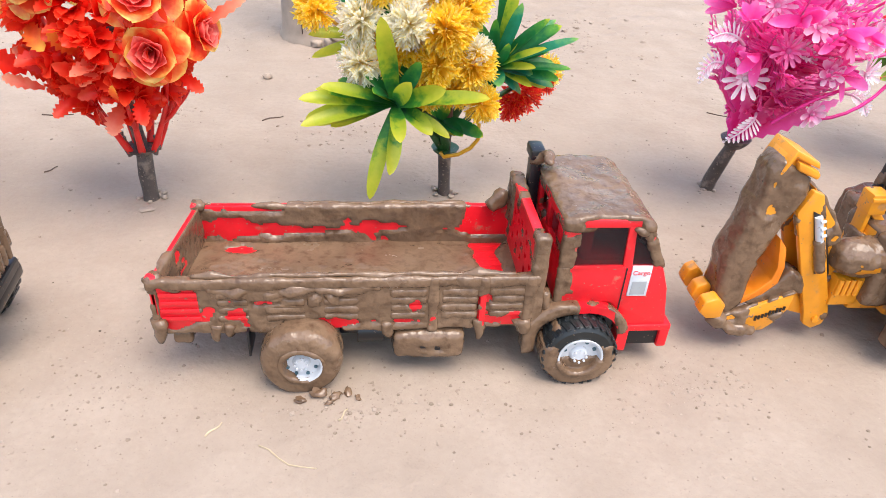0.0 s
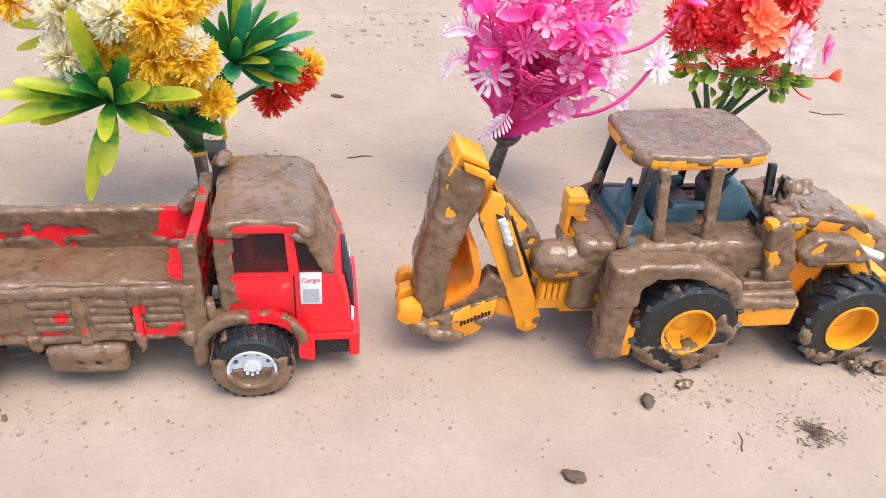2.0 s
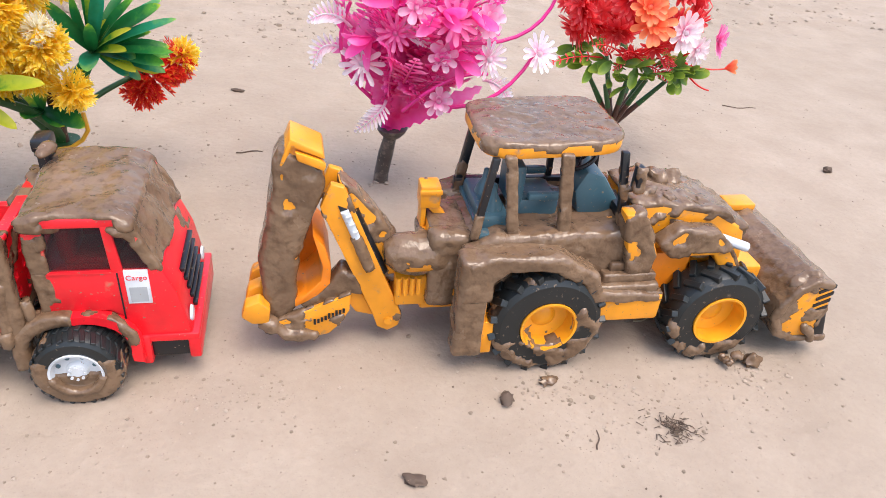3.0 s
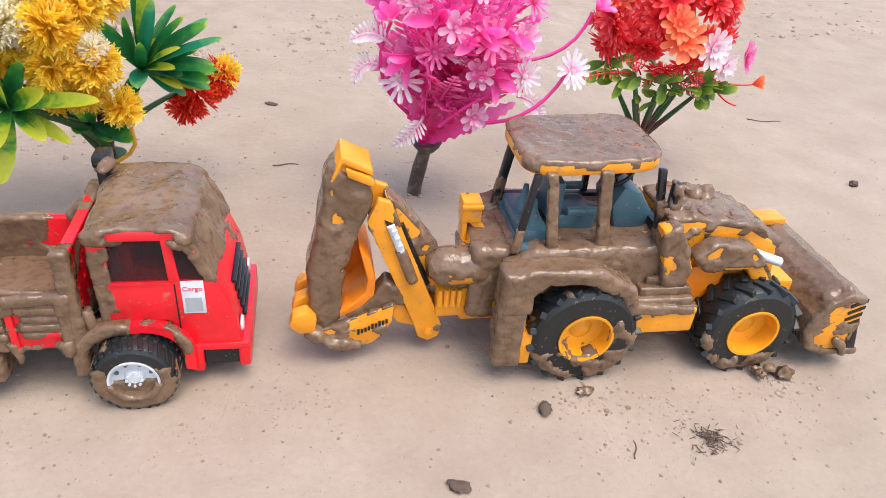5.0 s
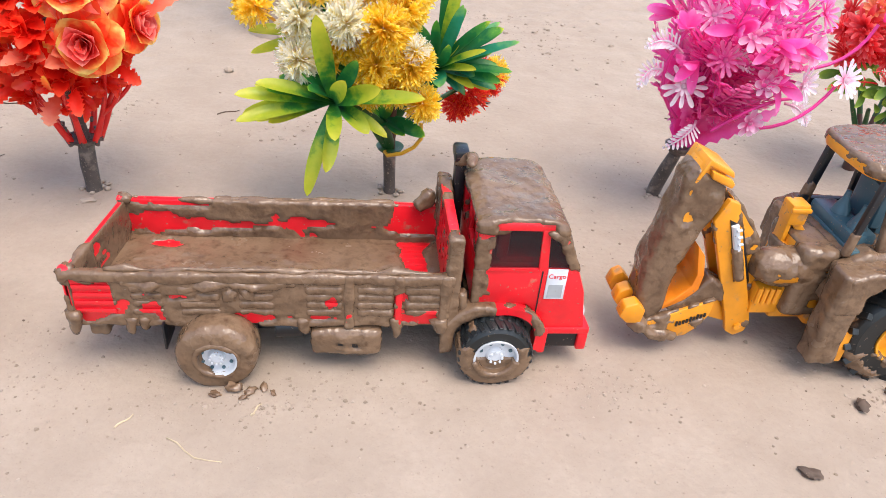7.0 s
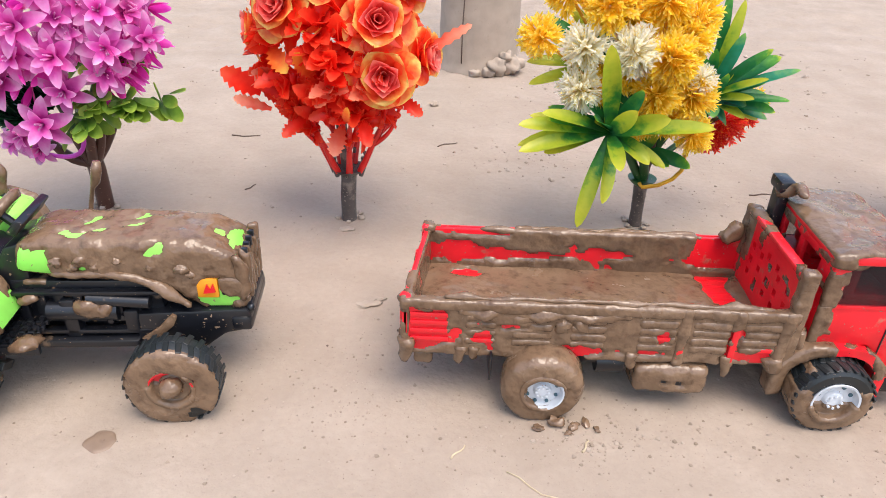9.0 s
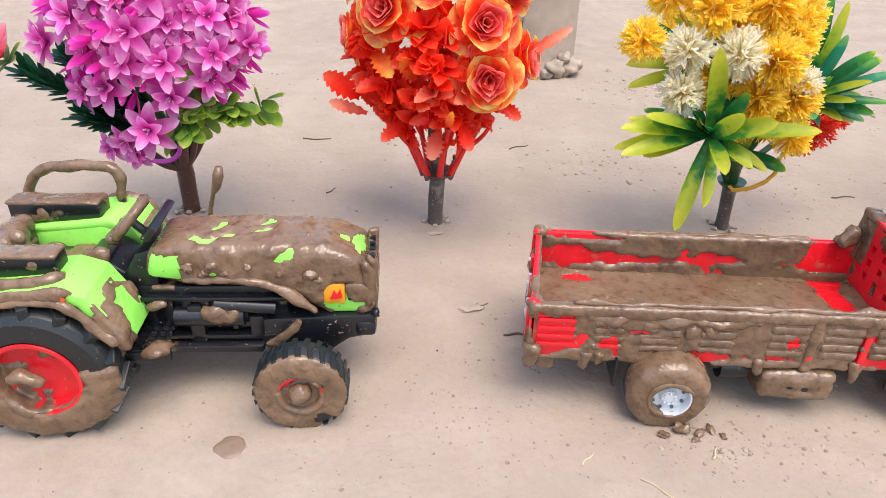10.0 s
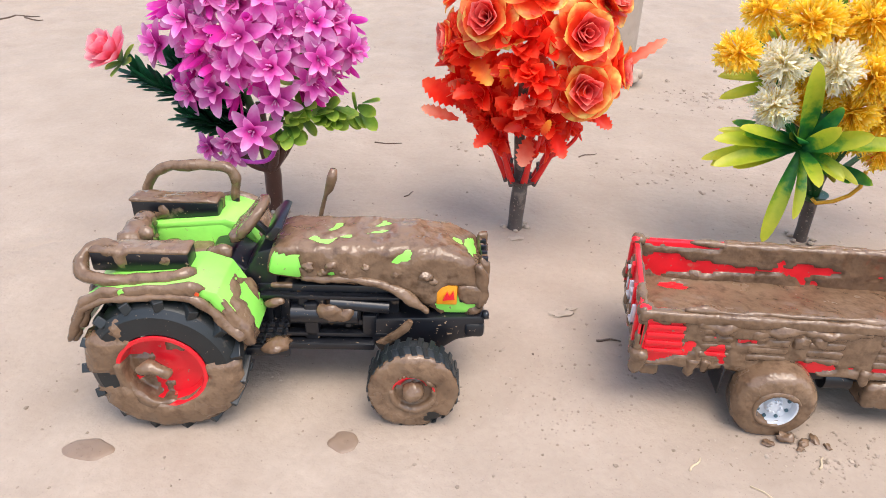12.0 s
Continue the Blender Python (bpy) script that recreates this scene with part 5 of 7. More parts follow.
    for a, b, lf in [((0.199, 0.438, 0.108), (0.1775, 0.432, 0.100), (-0.004, 0, 0.008)), ((0.222, 0.430, 0.080), (0.203, 0.426, 0.061), (0.003, -0.004, 0.002)), ((0.285, 0.437, 0.092), (0.303, 0.432, 0.079), (0.002, 0, 0.003)), ((0.225, 0.428, 0.125), (0.245, 0.42, 0.118), (0, 0, 0.004)), ((0.20, 0.43, 0.125), (0.175, 0.43, 0.128), (0, 0, 0.006))]:
        fern(t, a, b, lf, 0.0085, rng, P_SNOW, "fern_tip", "white-tipped fern frond", 11, 0.0009)
    soil_collar(t, 0.2255, 0.4735, 0.0055, 3)


def build_coral_bush():
    rng = random.Random(14)
    t = thing("coral_bush", (0.437, 0.528, 0), "artificial bush of coral red blossoms above green leaves", "artificial flowers", "artificial flower bushes")
    stem(t, [(0.437, 0.528, -0.008), (0.437, 0.528, 0.01), (0.437, 0.527, 0.028)], 0.0055, 0.005, BROWN_STEM, label="dark brown stem")
    hub = Vector((0.437, 0.527, 0.026))
    for tip in [(0.402, 0.515, 0.075), (0.413, 0.505, 0.07), (0.428, 0.50, 0.078), (0.445, 0.502, 0.076), (0.468, 0.512, 0.072), (0.455, 0.52, 0.08), (0.43, 0.55, 0.08), (0.46, 0.55, 0.075)]:
        p = Vector(tip)
        stem(t, curve_points(hub, hub.lerp(p, 0.55), (p - hub) * 0.05), 0.0026, 0.0022, BROWN_STEM, "branch", "dark brown branch", 0.1, 8)
        stem(t, [hub.lerp(p, 0.5) + (p - hub) * 0.0, hub.lerp(p, 0.75), p], 0.0024, 0.0016, GREEN_TUBE, "branch", "dark green branch sleeve", 0.1, 8)
    for p, n, r in [((0.388, 0.500, 0.092), 9, 0.016), ((0.410, 0.492, 0.092), 9, 0.015), ((0.430, 0.488, 0.088), 9, 0.015), ((0.450, 0.490, 0.088), 8, 0.015), ((0.474, 0.495, 0.083), 10, 0.016), ((0.458, 0.505, 0.078), 8, 0.015), ((0.40, 0.53, 0.09), 8, 0.016), ((0.47, 0.54, 0.09), 8, 0.016), ((0.435, 0.555, 0.09), 8, 0.016), ((0.420, 0.495, 0.076), 6, 0.013)]:
        g = Geo()
        for k in range(n):
            d = Vector(((p[0] - 0.437) * 0.6 + rng.uniform(-0.035, 0.035), -0.018 + rng.uniform(-0.03, 0.03), rng.uniform(-0.018, 0.022)))
            q = Vector(p) + Vector((rng.uniform(-0.008, 0.008), rng.uniform(-0.006, 0.006), rng.uniform(-0.004, 0.006)))
            g.petal(aim(q, d, (0, -0.6, 1), rng.uniform(-0.6, 0.6)), r * rng.uniform(0.75, 1.25), r * 0.5, rng.uniform(-0.3, 0.1), 0.4, 7, 4, 0.62, 0, 0.2)
        part("leaf_sprig", g, P_GREEN, t, "rounded olive-green leaves", 180)
    c = Vector((0.437, 0.522, 0.132))
    for i in range(70):
        p, d = on_shell(rng, c, (0.060, 0.046, 0.045), -0.75)
        p = c + (p - c) * rng.uniform(0.72, 1.0)
        g = Geo()
        r = rng.uniform(0.013, 0.018)
        wheel_of_petals(g, p, d, 11, r, r * 0.27, 0.2, rng, rng.uniform(-0.2, 0.2), 0.4, rng.random() * 6, 5, 0.5)
        wheel_of_petals(g, p, d, 9, r * 0.78, r * 0.24, 0.75, rng, -0.1, 0.4, rng.random() * 6, 5, 0.5)
        part("blossom", g, P_APRICOT if i % 11 == 0 else P_CORAL, t, "many-petalled coral red blossom", 180)
    for p, d, r, m in [((0.452, 0.478, 0.121), (0.2, -1, 0.2), 0.016, P_SNOW), ((0.489, 0.492, 0.112), (0.7, -0.8, 0.1), 0.014, P_ROSY), ((0.425, 0.476, 0.127), (-0.1, -1, 0.3), 0.017, P_APRICOT), ((0.418, 0.474, 0.138), (-0.1, -1, 0.5), 0.014, P_APRICOT), ((0.468, 0.482, 0.107), (0.3, -1, 0), 0.012, P_SNOW)]:
        daisy(t, p, d, r, rng, m, 13, "blossom", "paler many-petalled blossom", 0.34)
    for a, b in [((0.47, 0.50, 0.092), (0.505, 0.492, 0.090)), ((0.475, 0.50, 0.085), (0.495, 0.492, 0.072))]:
        stem(t, curve_points(a, b, (0, 0, -0.003)), 0.0009, 0.0006, RED_TUBE, "twig", "", 0.0, 6)
    g = Geo()
    wheel_of_petals(g, (0.503, 0.492, 0.090), (1, -0.2, 0.3), 6, 0.010, 0.006, 0.9, rng, 0.0, 0.4)
    part("bud", g, P_APRICOT, t, "pale coral bud", 180)
    for i in range(10):
        a = Vector((0.40 + 0.012 * i * 0.6, 0.492, 0.09 + 0.01 * rng.random()))
        b = a + Vector((rng.uniform(-0.05, -0.01) if i < 4 else rng.uniform(-0.02, 0.05), -0.008, rng.uniform(-0.012, 0.012)))
        fern(t, a, b, (0, 0, 0.003), 0.006, rng, P_CORAL, "fern_frond", "thin red frond", 8, 0.0006)
    soil_collar(t, 0.437, 0.528, 0.0055, 4)
    t.location = (0.427, 0.528, -0.006)


def build_orchid_bush():
    rng = random.Random(15)
    t = thing("orchid_bush", (-0.366, 0.462, 0), "artificial bush of purple blossoms on a brown stem", "artificial flowers", "artificial flower bushes")
    stem(t, [(-0.366, 0.463, -0.008), (-0.3655, 0.462, 0.012), (-0.364, 0.459, 0.03), (-0.364, 0.456, 0.046)], 0.0062, 0.0056, BROWN_STEM, label="dark reddish-brown stem")
    hub = Vector((-0.364, 0.457, 0.036))
    for tip in [(-0.384, 0.447, 0.056), (-0.348, 0.447, 0.068), (-0.365, 0.44, 0.075), (-0.34, 0.46, 0.08), (-0.372, 0.47, 0.08), (-0.352, 0.437, 0.072)]:
        stem(t, curve_points(hub, tip, (Vector(tip) - hub) * 0.1 + Vector((0, 0, -0.006))), 0.0040, 0.0030, BROWN_STEM, "branch", "brown branch", 0.12, 9)
    for tip in [(-0.35, 0.43, 0.085), (-0.37, 0.435, 0.10), (-0.34, 0.44, 0.10)]:
        stem(t, [hub + Vector((0, -0.006, 0.02)), Vector(tip)], 0.0038, 0.0028, GREEN_TUBE, "branch", "dark green branch", 0.1, 8)
    c = Vector((-0.355, 0.438, 0.142))
    for i in range(85):
        p, d = on_shell(rng, c, (0.045, 0.040, 0.042), -0.8)
        d = (d + Vector((rng.uniform(-1, 1), rng.uniform(-1, 0.4), rng.uniform(-1, 1))) * 0.5).normalized()
        if p.z < 0.108 and p.x > -0.34:
            continue
        lily(t, p, d, rng.uniform(0.0125, 0.0185), rng, P_PURPLE)
    for p, d, r in [((-0.351, 0.392, 0.090), (0.1, -1, 0.1), 0.0185), ((-0.405, 0.405, 0.134), (-0.6, -1, 0.2), 0.0165), ((-0.372, 0.397, 0.112), (-0.2, -1, 0.3), 0.017), ((-0.392, 0.425, 0.064), (-0.4, -1, 0), 0.013), ((-0.378, 0.425, 0.060), (0.2, -1, -0.2), 0.012), ((-0.313, 0.405, 0.131), (0.4, -1, 0.1), 0.017), ((-0.337, 0.395, 0.128), (0, -1, 0.2), 0.017), ((-0.298, 0.42, 0.133), (0.9, -0.6, 0.1), 0.015), ((-0.352, 0.392, 0.145), (0, -1, 0.3), 0.018), ((-0.385, 0.40, 0.15), (-0.3, -1, 0.4), 0.017), ((-0.365, 0.393, 0.083), (-0.3, -1, -0.2), 0.014), ((-0.315, 0.41, 0.15), (0.4, -1, 0.4), 0.016), ((-0.338, 0.398, 0.108), (0.2, -1, 0), 0.016), ((-0.39, 0.405, 0.108), (-0.4, -1, 0), 0.015), ((-0.318, 0.408, 0.116), (0.5, -1, 0), 0.015), ((-0.36, 0.395, 0.128), (0, -1, 0.2), 0.017), ((-0.34, 0.40, 0.165), (0.1, -1, 0.5), 0.017), ((-0.37, 0.40, 0.168), (-0.2, -1, 0.5), 0.017)]:
        lily(t, p, d, r, rng, P_PURPLE)
    for i in range(80):
        p, d = on_shell(rng, c, (0.052, 0.046, 0.047), -0.8)
        g = Geo()
        for k in range(3):
            w = (d + Vector((rng.uniform(-1, 1), rng.uniform(-1, 1), rng.uniform(-1, 0.5)))).normalized()
            g.petal(aim(p, w, d), rng.uniform(0.013, 0.020), 0.005, 0.2, 0.4, 5, 3, 0.5, 0, 0.3)
        part("leaf_sprig", g, P_MAGENTA, t, "narrow magenta leaves", 180)
    ring = Geo()
    ring.tube(curve_points((-0.352, 0.43, 0.072), (-0.385, 0.43, 0.055), (0.012, -0.004, -0.008), 9), 0.0015, 8)
    part("twig", ring, plastic("magenta_branch", (0.62, 0.06, 0.5), 0.4, 0.0), t, "curled magenta twig", 180)
    for p, n, s in [((-0.325, 0.412, 0.096), 12, 1), ((-0.312, 0.418, 0.094), 12, 1), ((-0.338, 0.405, 0.088), 9, 1), ((-0.338, 0.415, 0.098), 8, 1), ((-0.345, 0.42, 0.086), 6, 1), ((-0.30, 0.43, 0.096), 7, 1), ((-0.328, 0.43, 0.112), 6, 1), ((-0.38, 0.43, 0.075), 6, -1), ((-0.33, 0.47, 0.10), 8, 1), ((-0.365, 0.48, 0.10), 8, -1)]:
        g = Geo()
        for k in range(n):
            d = Vector((s * rng.uniform(-0.3, 1), rng.uniform(-1, 0.2), rng.uniform(-0.7, 0.35)))
            q = Vector(p) + Vector((rng.uniform(-0.006, 0.008), rng.uniform(-0.004, 0.004), rng.uniform(-0.006, 0.006)))
            g.petal(aim(q, d, (0, -0.5, 1), rng.uniform(-0.6, 0.6)), rng.uniform(0.012, 0.019), 0.0082, rng.uniform(-0.2, 0.1), 0.3, 6, 4, 0.65, 0, 0.25)
        part("leaf_sprig", g, P_GREEN, t, "rounded green leaves", 180)
    for base, tip in [((-0.366, 0.43, 0.085), (-0.425, 0.402, 0.118)), ((-0.366, 0.425, 0.082), (-0.395, 0.405, 0.092)), ((-0.37, 0.435, 0.09), (-0.415, 0.43, 0.12))]:
        g, pts = Geo(), curve_points(base, tip, (0, 0, -0.004), 14)
        g.tube(pts, 0.0015, 6)
        for p0, p1 in zip(pts, pts[1:]):
            d = (p1 - p0).normalized()
            for k in range(6):
                e = (d * 1.1 + (Matrix.Rotation(k * 1.05 + rng.random(), 4, d) @ d.orthogonal().normalized()) * 0.8).normalized()
                g.petal(aim(p0, e, (0, 0, 1)), rng.uniform(0.012, 0.018), 0.0062, 0.1, 0.2, 4, 2, 0.45, 0, 0.5)
        part("needle_sprig", g, P_NEEDLE, t, "dark green needle sprig", 180)
    g = Geo()
    for rise, ln in ((0.35, 0.019), (0.8, 0.019), (1.2, 0.018)):
        wheel_of_petals(g, (-0.428, 0.396, 0.128), (-0.5, -0.5, 0.8), 6, ln, 0.011, rise, rng, 0.15, 0.4, rng.random() * 6, 6, 0.55)
    part("lotus_bud", g, P_BLUSH, t, "half-open salmon pink bud", 180)
    g = Geo()
    wheel_of_petals(g, (-0.426, 0.397, 0.125), (-0.5, -0.5, 0.8), 5, 0.013, 0.006, 0.1, rng, 0.05, 0.3)
    part("sepal", g, P_GREEN, t, "green sepals under the bud", 180)
    soil_collar(t, -0.366, 0.463, 0.006, 5)


build_rose_bush()
build_yellow_bush()
build_pink_bush()
build_coral_bush()
build_orchid_bush()


# ---- yellow toy backhoe loader ----
def build_backhoe():
    t = thing("toy_backhoe_loader", (0.31, 0.308, 0), "yellow plastic toy backhoe loader caked with wet mud", "toy tractor", "toy vehicles in a row")
    yc = 0.308
    # frame and body
    frame_ob = part("chassis", joined(box((0.245, 0.288, 0.020), (0.415, 0.328, 0.044), 0.002), box((0.262, 0.280, 0.034), (0.345, 0.336, 0.046), 0.002)), YELLOW, t, "yellow chassis")
    for x in (0.2860, 0.3810):
        part("axle", rod((x, 0.278, 0.027), (x, 0.338, 0.027), 0.0045, 12), BLACK, t)
    low = part("cab_body", prism([(0.252, 0.040), (0.250, 0.069), (0.258, 0.072), (0.318, 0.073), (0.333, 0.078), (0.336, 0.060), (0.336, 0.040)], 0.280, 0.336, 0.0016), YELLOW, t, "muddy yellow cab base")
    coat(low, t, lambda p, n: 0.7 if n.y < 0.2 else 0.2, 0.0022, 31, 75, 0.0026, label="thick wet mud on the cab base")
    hood = part("hood", prism([(0.330, 0.044), (0.330, 0.083), (0.345, 0.084), (0.378, 0.078), (0.396, 0.068), (0.400, 0.048)], 0.289, 0.327, 0.002), YELLOW, t, "yellow engine hood under mud")
    coat(hood, t, lambda p, n: -0.1 + (1.0 if n.z > 0.4 else 0) - (0.7 if n.y < -0.5 and p.z < 0.072 else 0), 0.0042, 32, 85, 0.0022, label="heaped rough mud on the engine hood")
    for i, (x, y, z, r) in enumerate([(0.340, 0.30, 0.084, 0.006), (0.352, 0.315, 0.085, 0.0065), (0.362, 0.318, 0.083, 0.006), (0.370, 0.30, 0.079, 0.0045), (0.350, 0.297, 0.084, 0.004)]):
        g = Geo()
        g.blob((x, y, z), r, 0.75, i * 3.1, 16, 0.8)
        part("mud_clod", g, MUD, t, "clod of mud on the hood", 180)
    side = part("engine_side", box((0.338, 0.284, 0.030), (0.366, 0.290, 0.058), 0.001), ORANGE, t, "orange engine panel")
    panel = part("fender_panel", prism([(0.318, 0.087), (0.328, 0.088), (0.340, 0.064), (0.337, 0.046), (0.328, 0.048)], 0.274, 0.283, 0.0012), YELLOW, t, "upright yellow panel beside the cab")
    coat(panel, t, lambda p, n: 0.4 - (0.6 if n.x > 0.5 else 0), 0.0018, 33, 85, 0.0022)
    # cab frame
    roof_pts = []
    for i in range(28):
        a = 2 * math.pi * i / 28
        c, s = math.cos(a), math.sin(a)
        roof_pts.append((0.2840 + 0.0355 * math.copysign(abs(c) ** 0.4, c), 0.3165 + 0.0290 * math.copysign(abs(s) ** 0.45, s)))
    roof = part("roof", prism(roof_pts, 0.1115, 0.1185, 0.0022, "z"), YELLOW, t, "yellow cab roof capped with mud")
    for v in roof.data.vertices:
        v.co.z += 0.05 * (v.co.x - 0.0) * 0.9
    coat(roof, t, lambda p, n: (0.9 if n.z > 0.4 else 0.12 - 0.6 * soft(p.x, 0.268, 0.290)) - (0.55 if n.z < -0.2 else 0), 0.0015, 34, 75, 0.0024, label="flat crust of wet mud on the roof")
    for a, b, w, d, m, muddy in [((0.2475, 0.285, 0.070), (0.2545, 0.288, 0.111), 0.0042, 0.004, BLACK, -0.3), ((0.2665, 0.284, 0.070), (0.2610, 0.287, 0.112), 0.0055, 0.004, BLACK, 0.5), ((0.2920, 0.284, 0.072), (0.2880, 0.287, 0.113), 0.0065, 0.004, BLACK, 0.05),
                                 ((0.3215, 0.285, 0.076), (0.3165, 0.288, 0.114), 0.0045, 0.004, BLACK, -0.15), ((0.2475, 0.334, 0.062), (0.2570, 0.338, 0.111), 0.0055, 0.005, BLACK, 0.0), ((0.2780, 0.336, 0.070), (0.2780, 0.338, 0.112), 0.004, 0.004, BLACK, -0.4),
                                 ((0.3000, 0.336, 0.070), (0.3000, 0.338, 0.113), 0.004, 0.004, BLACK, -0.4), ((0.3260, 0.335, 0.074), (0.3230, 0.336, 0.115), 0.0045, 0.004, BLACK, -0.3)]:
        p = part("pillar", beam(a, b, w * 0.85, d * 0.8), m, t, "black cab pillar")
        coat(p, t, lambda q, n, k=muddy: k + (0.5 if q.z < 0.082 else 0), 0.0008, 35, 95, 0.002)
    part("cross_bar", joined(box((0.247, 0.333, 0.071), (0.327, 0.337, 0.0765), 0.0006), box((0.322, 0.288, 0.075), (0.327, 0.335, 0.081), 0.0006)), BLACK, t, "black cab cross bar")
    part("cab_floor", box((0.250, 0.284, 0.068), (0.330, 0.334, 0.0722), 0.0005), SLATE, t, "slate blue cab floor")
    part("seat", joined(box((0.272, 0.300, 0.072), (0.294, 0.324, 0.082), 0.0025), box((0.268, 0.300, 0.076), (0.275, 0.324, 0.100), 0.0025), box((0.276, 0.296, 0.083), (0.294, 0.300, 0.087), 0.001), box((0.276, 0.324, 0.083), (0.294, 0.328, 0.087), 0.001)), SLATE, t, "slate blue driver seat")
    part("control_console", joined(box((0.251, 0.290, 0.071), (0.266, 0.330, 0.079), 0.002), lathe([(0.0055, 0), (0.0045, 0.004), (0.002, 0.009), (0.0014, 0.014), (0.0001, 0.0145)], (0.2585, 0.298, 0.078), 12, "z"),
                                   lathe([(0.0055, 0), (0.0045, 0.004), (0.002, 0.009), (0.0014, 0.014), (0.0001, 0.0145)], (0.2585, 0.314, 0.078), 12, "z")), SLATE, t, "slate blue lever console")
    part("dashboard", prism([(0.305, 0.072), (0.301, 0.086), (0.306, 0.097), (0.316, 0.094), (0.326, 0.080), (0.327, 0.072)], 0.300, 0.326, 0.002), SLATE, t, "slate blue dashboard")
    g = Geo()
    m = Matrix.Translation((0.3065, 0.313, 0.0985)) @ Matrix.Rotation(radians(-35), 4, "Y")
    g.tube([m @ Vector((0.0085 * math.cos(2 * math.pi * k / 24), 0.0085 * math.sin(2 * math.pi * k / 24), 0)) for k in range(25)], 0.0012, 8, False)
    for k in range(3):
        g.tube([m @ Vector((0, 0, -0.001)), m @ Vector((0.0085 * math.cos(2.1 * k), 0.0085 * math.sin(2.1 * k), 0))], 0.0009, 6)
    part("steering_wheel", g, BLACK, t, "black steering wheel", 180)
    mir = part("mirror", joined(box((0.3215, 0.279, 0.096), (0.3255, 0.286, 0.109), 0.0012), rod((0.318, 0.287, 0.094), (0.324, 0.283, 0.097), 0.0016)), BLACK, t, "muddy black mirror")
    coat(mir, t, lambda p, n: 0.3, 0.0012, 36, 100, 0.002)
    # rear fender, step and leg on the near side, simpler twins on the far side
    for s, y_out, y_in in ((1, 0.2665, 0.284), (-1, 0.3495, 0.332)):
        lo, hi = min(y_out, y_in), max(y_out, y_in)
        outer = [(0.241, 0.046), (0.243, 0.066), (0.254, 0.0695), (0.288, 0.0675), (0.306, 0.058), (0.311, 0.047), (0.345, 0.044), (0.345, 0.041), (0.308, 0.0425), (0.302, 0.053), (0.286, 0.0625), (0.262, 0.0635), (0.2545, 0.056), (0.254, 0.046)]
        fender = part("rear_fender", prism(outer, lo, hi, 0.0008), YELLOW, t, "mud-caked rear fender")
        coat(fender, t, lambda p, n: 0.9 if p.x < 0.31 else 0.35, 0.0022, 37, 75, 0.0022, label="thick smooth wet mud on the fender")
        step = part("step", joined(box((0.312, lo + 0.001, 0.028), (0.346, hi, 0.0445), 0.0016), *[box((0.310 + 0.004 * i, lo + 0.003 + 0.0035 * i, 0.0445 + 0.0045 * i), (0.342 - 0.001 * i, hi + 0.002, 0.0485 + 0.0045 * i), 0.0005) for i in range(4)]), YELLOW, t, "yellow step box with muddy treads")
        coat(step, t, lambda p, n: -0.55 + (1.2 if n.z > 0.3 or p.z > 0.0445 else 0), 0.0013, 38, 100, 0.002)
        leg = part("stabiliser_leg", joined(box((0.2395, lo, 0.012), (0.2535, lo + 0.012, 0.068), 0.0015), box((0.2525, lo + 0.0005, 0.012), (0.2585, lo + 0.009, 0.032), 0.0008)), YELLOW, t, "stabiliser leg under mud")
        coat(leg, t, lambda p, n: 0.75 - (1.6 if p.x > 0.2528 else 0), 0.0018, 39, 80, 0.0022)
    king = part("king_post", joined(box((0.225, 0.292, 0.022), (0.250, 0.324, 0.034), 0.002), box((0.228, 0.294, 0.030), (0.246, 0.322, 0.070), 0.002), prism([(0.233, 0.058), (0.236, 0.064), (0.251, 0.070), (0.251, 0.058)], 0.289, 0.328, 0.001)), YELLOW, t, "yellow backhoe king post")
    coat(king, t, lambda p, n: 0.35 + (0.5 if n.z > 0.3 else 0) - (0.7 if p.z < 0.034 else 0), 0.0018, 52, 85, 0.0024)
    kp = part("slew_housing", joined(lathe([(0.0001, -0.0155), (0.0050, -0.0150), (0.0080, -0.0110), (0.0098, -0.0040), (0.0098, 0.0080), (0.0085, 0.0150), (0.0001, 0.0152)], (0.2225, 0.2945, 0.0560), 20, "x"), box((0.228, 0.286, 0.030), (0.247, 0.296, 0.070), 0.002)), YELLOW, t, "slew cylinder housing under mud")
    coat(kp, t, lambda p, n: 0.5 - bump_at(p, 0.222, 0.051, 0.006, 0.002, 1.0), 0.0022, 40, 80, 0.0022)
    part("coil_pipe", joined(*[rod((0.2135 + 0.0034 * i, 0.2900, 0.034), (0.2135 + 0.0034 * i, 0.2900, 0.044), 0.0014, 8) for i in range(4)], box((0.212, 0.291, 0.026), (0.228, 0.312, 0.044), 0.001)), YELLOW, t, "ribbed yellow pivot block")
    up = part("rear_bracket", joined(box((0.2250, 0.3060, 0.046), (0.2278, 0.3150, 0.0860), 0.0008), box((0.2243, 0.3052, 0.0745), (0.2345, 0.3158, 0.0868), 0.0010), box((0.2238, 0.3040, 0.0825), (0.2350, 0.3060, 0.0850), 0.0006),
                                     prism([(0.2285, 0.074), (0.2345, 0.074), (0.2440, 0.064), (0.2400, 0.062)], 0.307, 0.311, 0.0006), box((0.2245, 0.298, 0.058), (0.2355, 0.316, 0.064), 0.001)), YELLOW, t, "upright yellow bracket")
    coat(up, t, lambda p, n: -0.45 + 0.9 * soft(-p.z, -0.068, -0.062), 0.0012, 54, 95, 0.002)
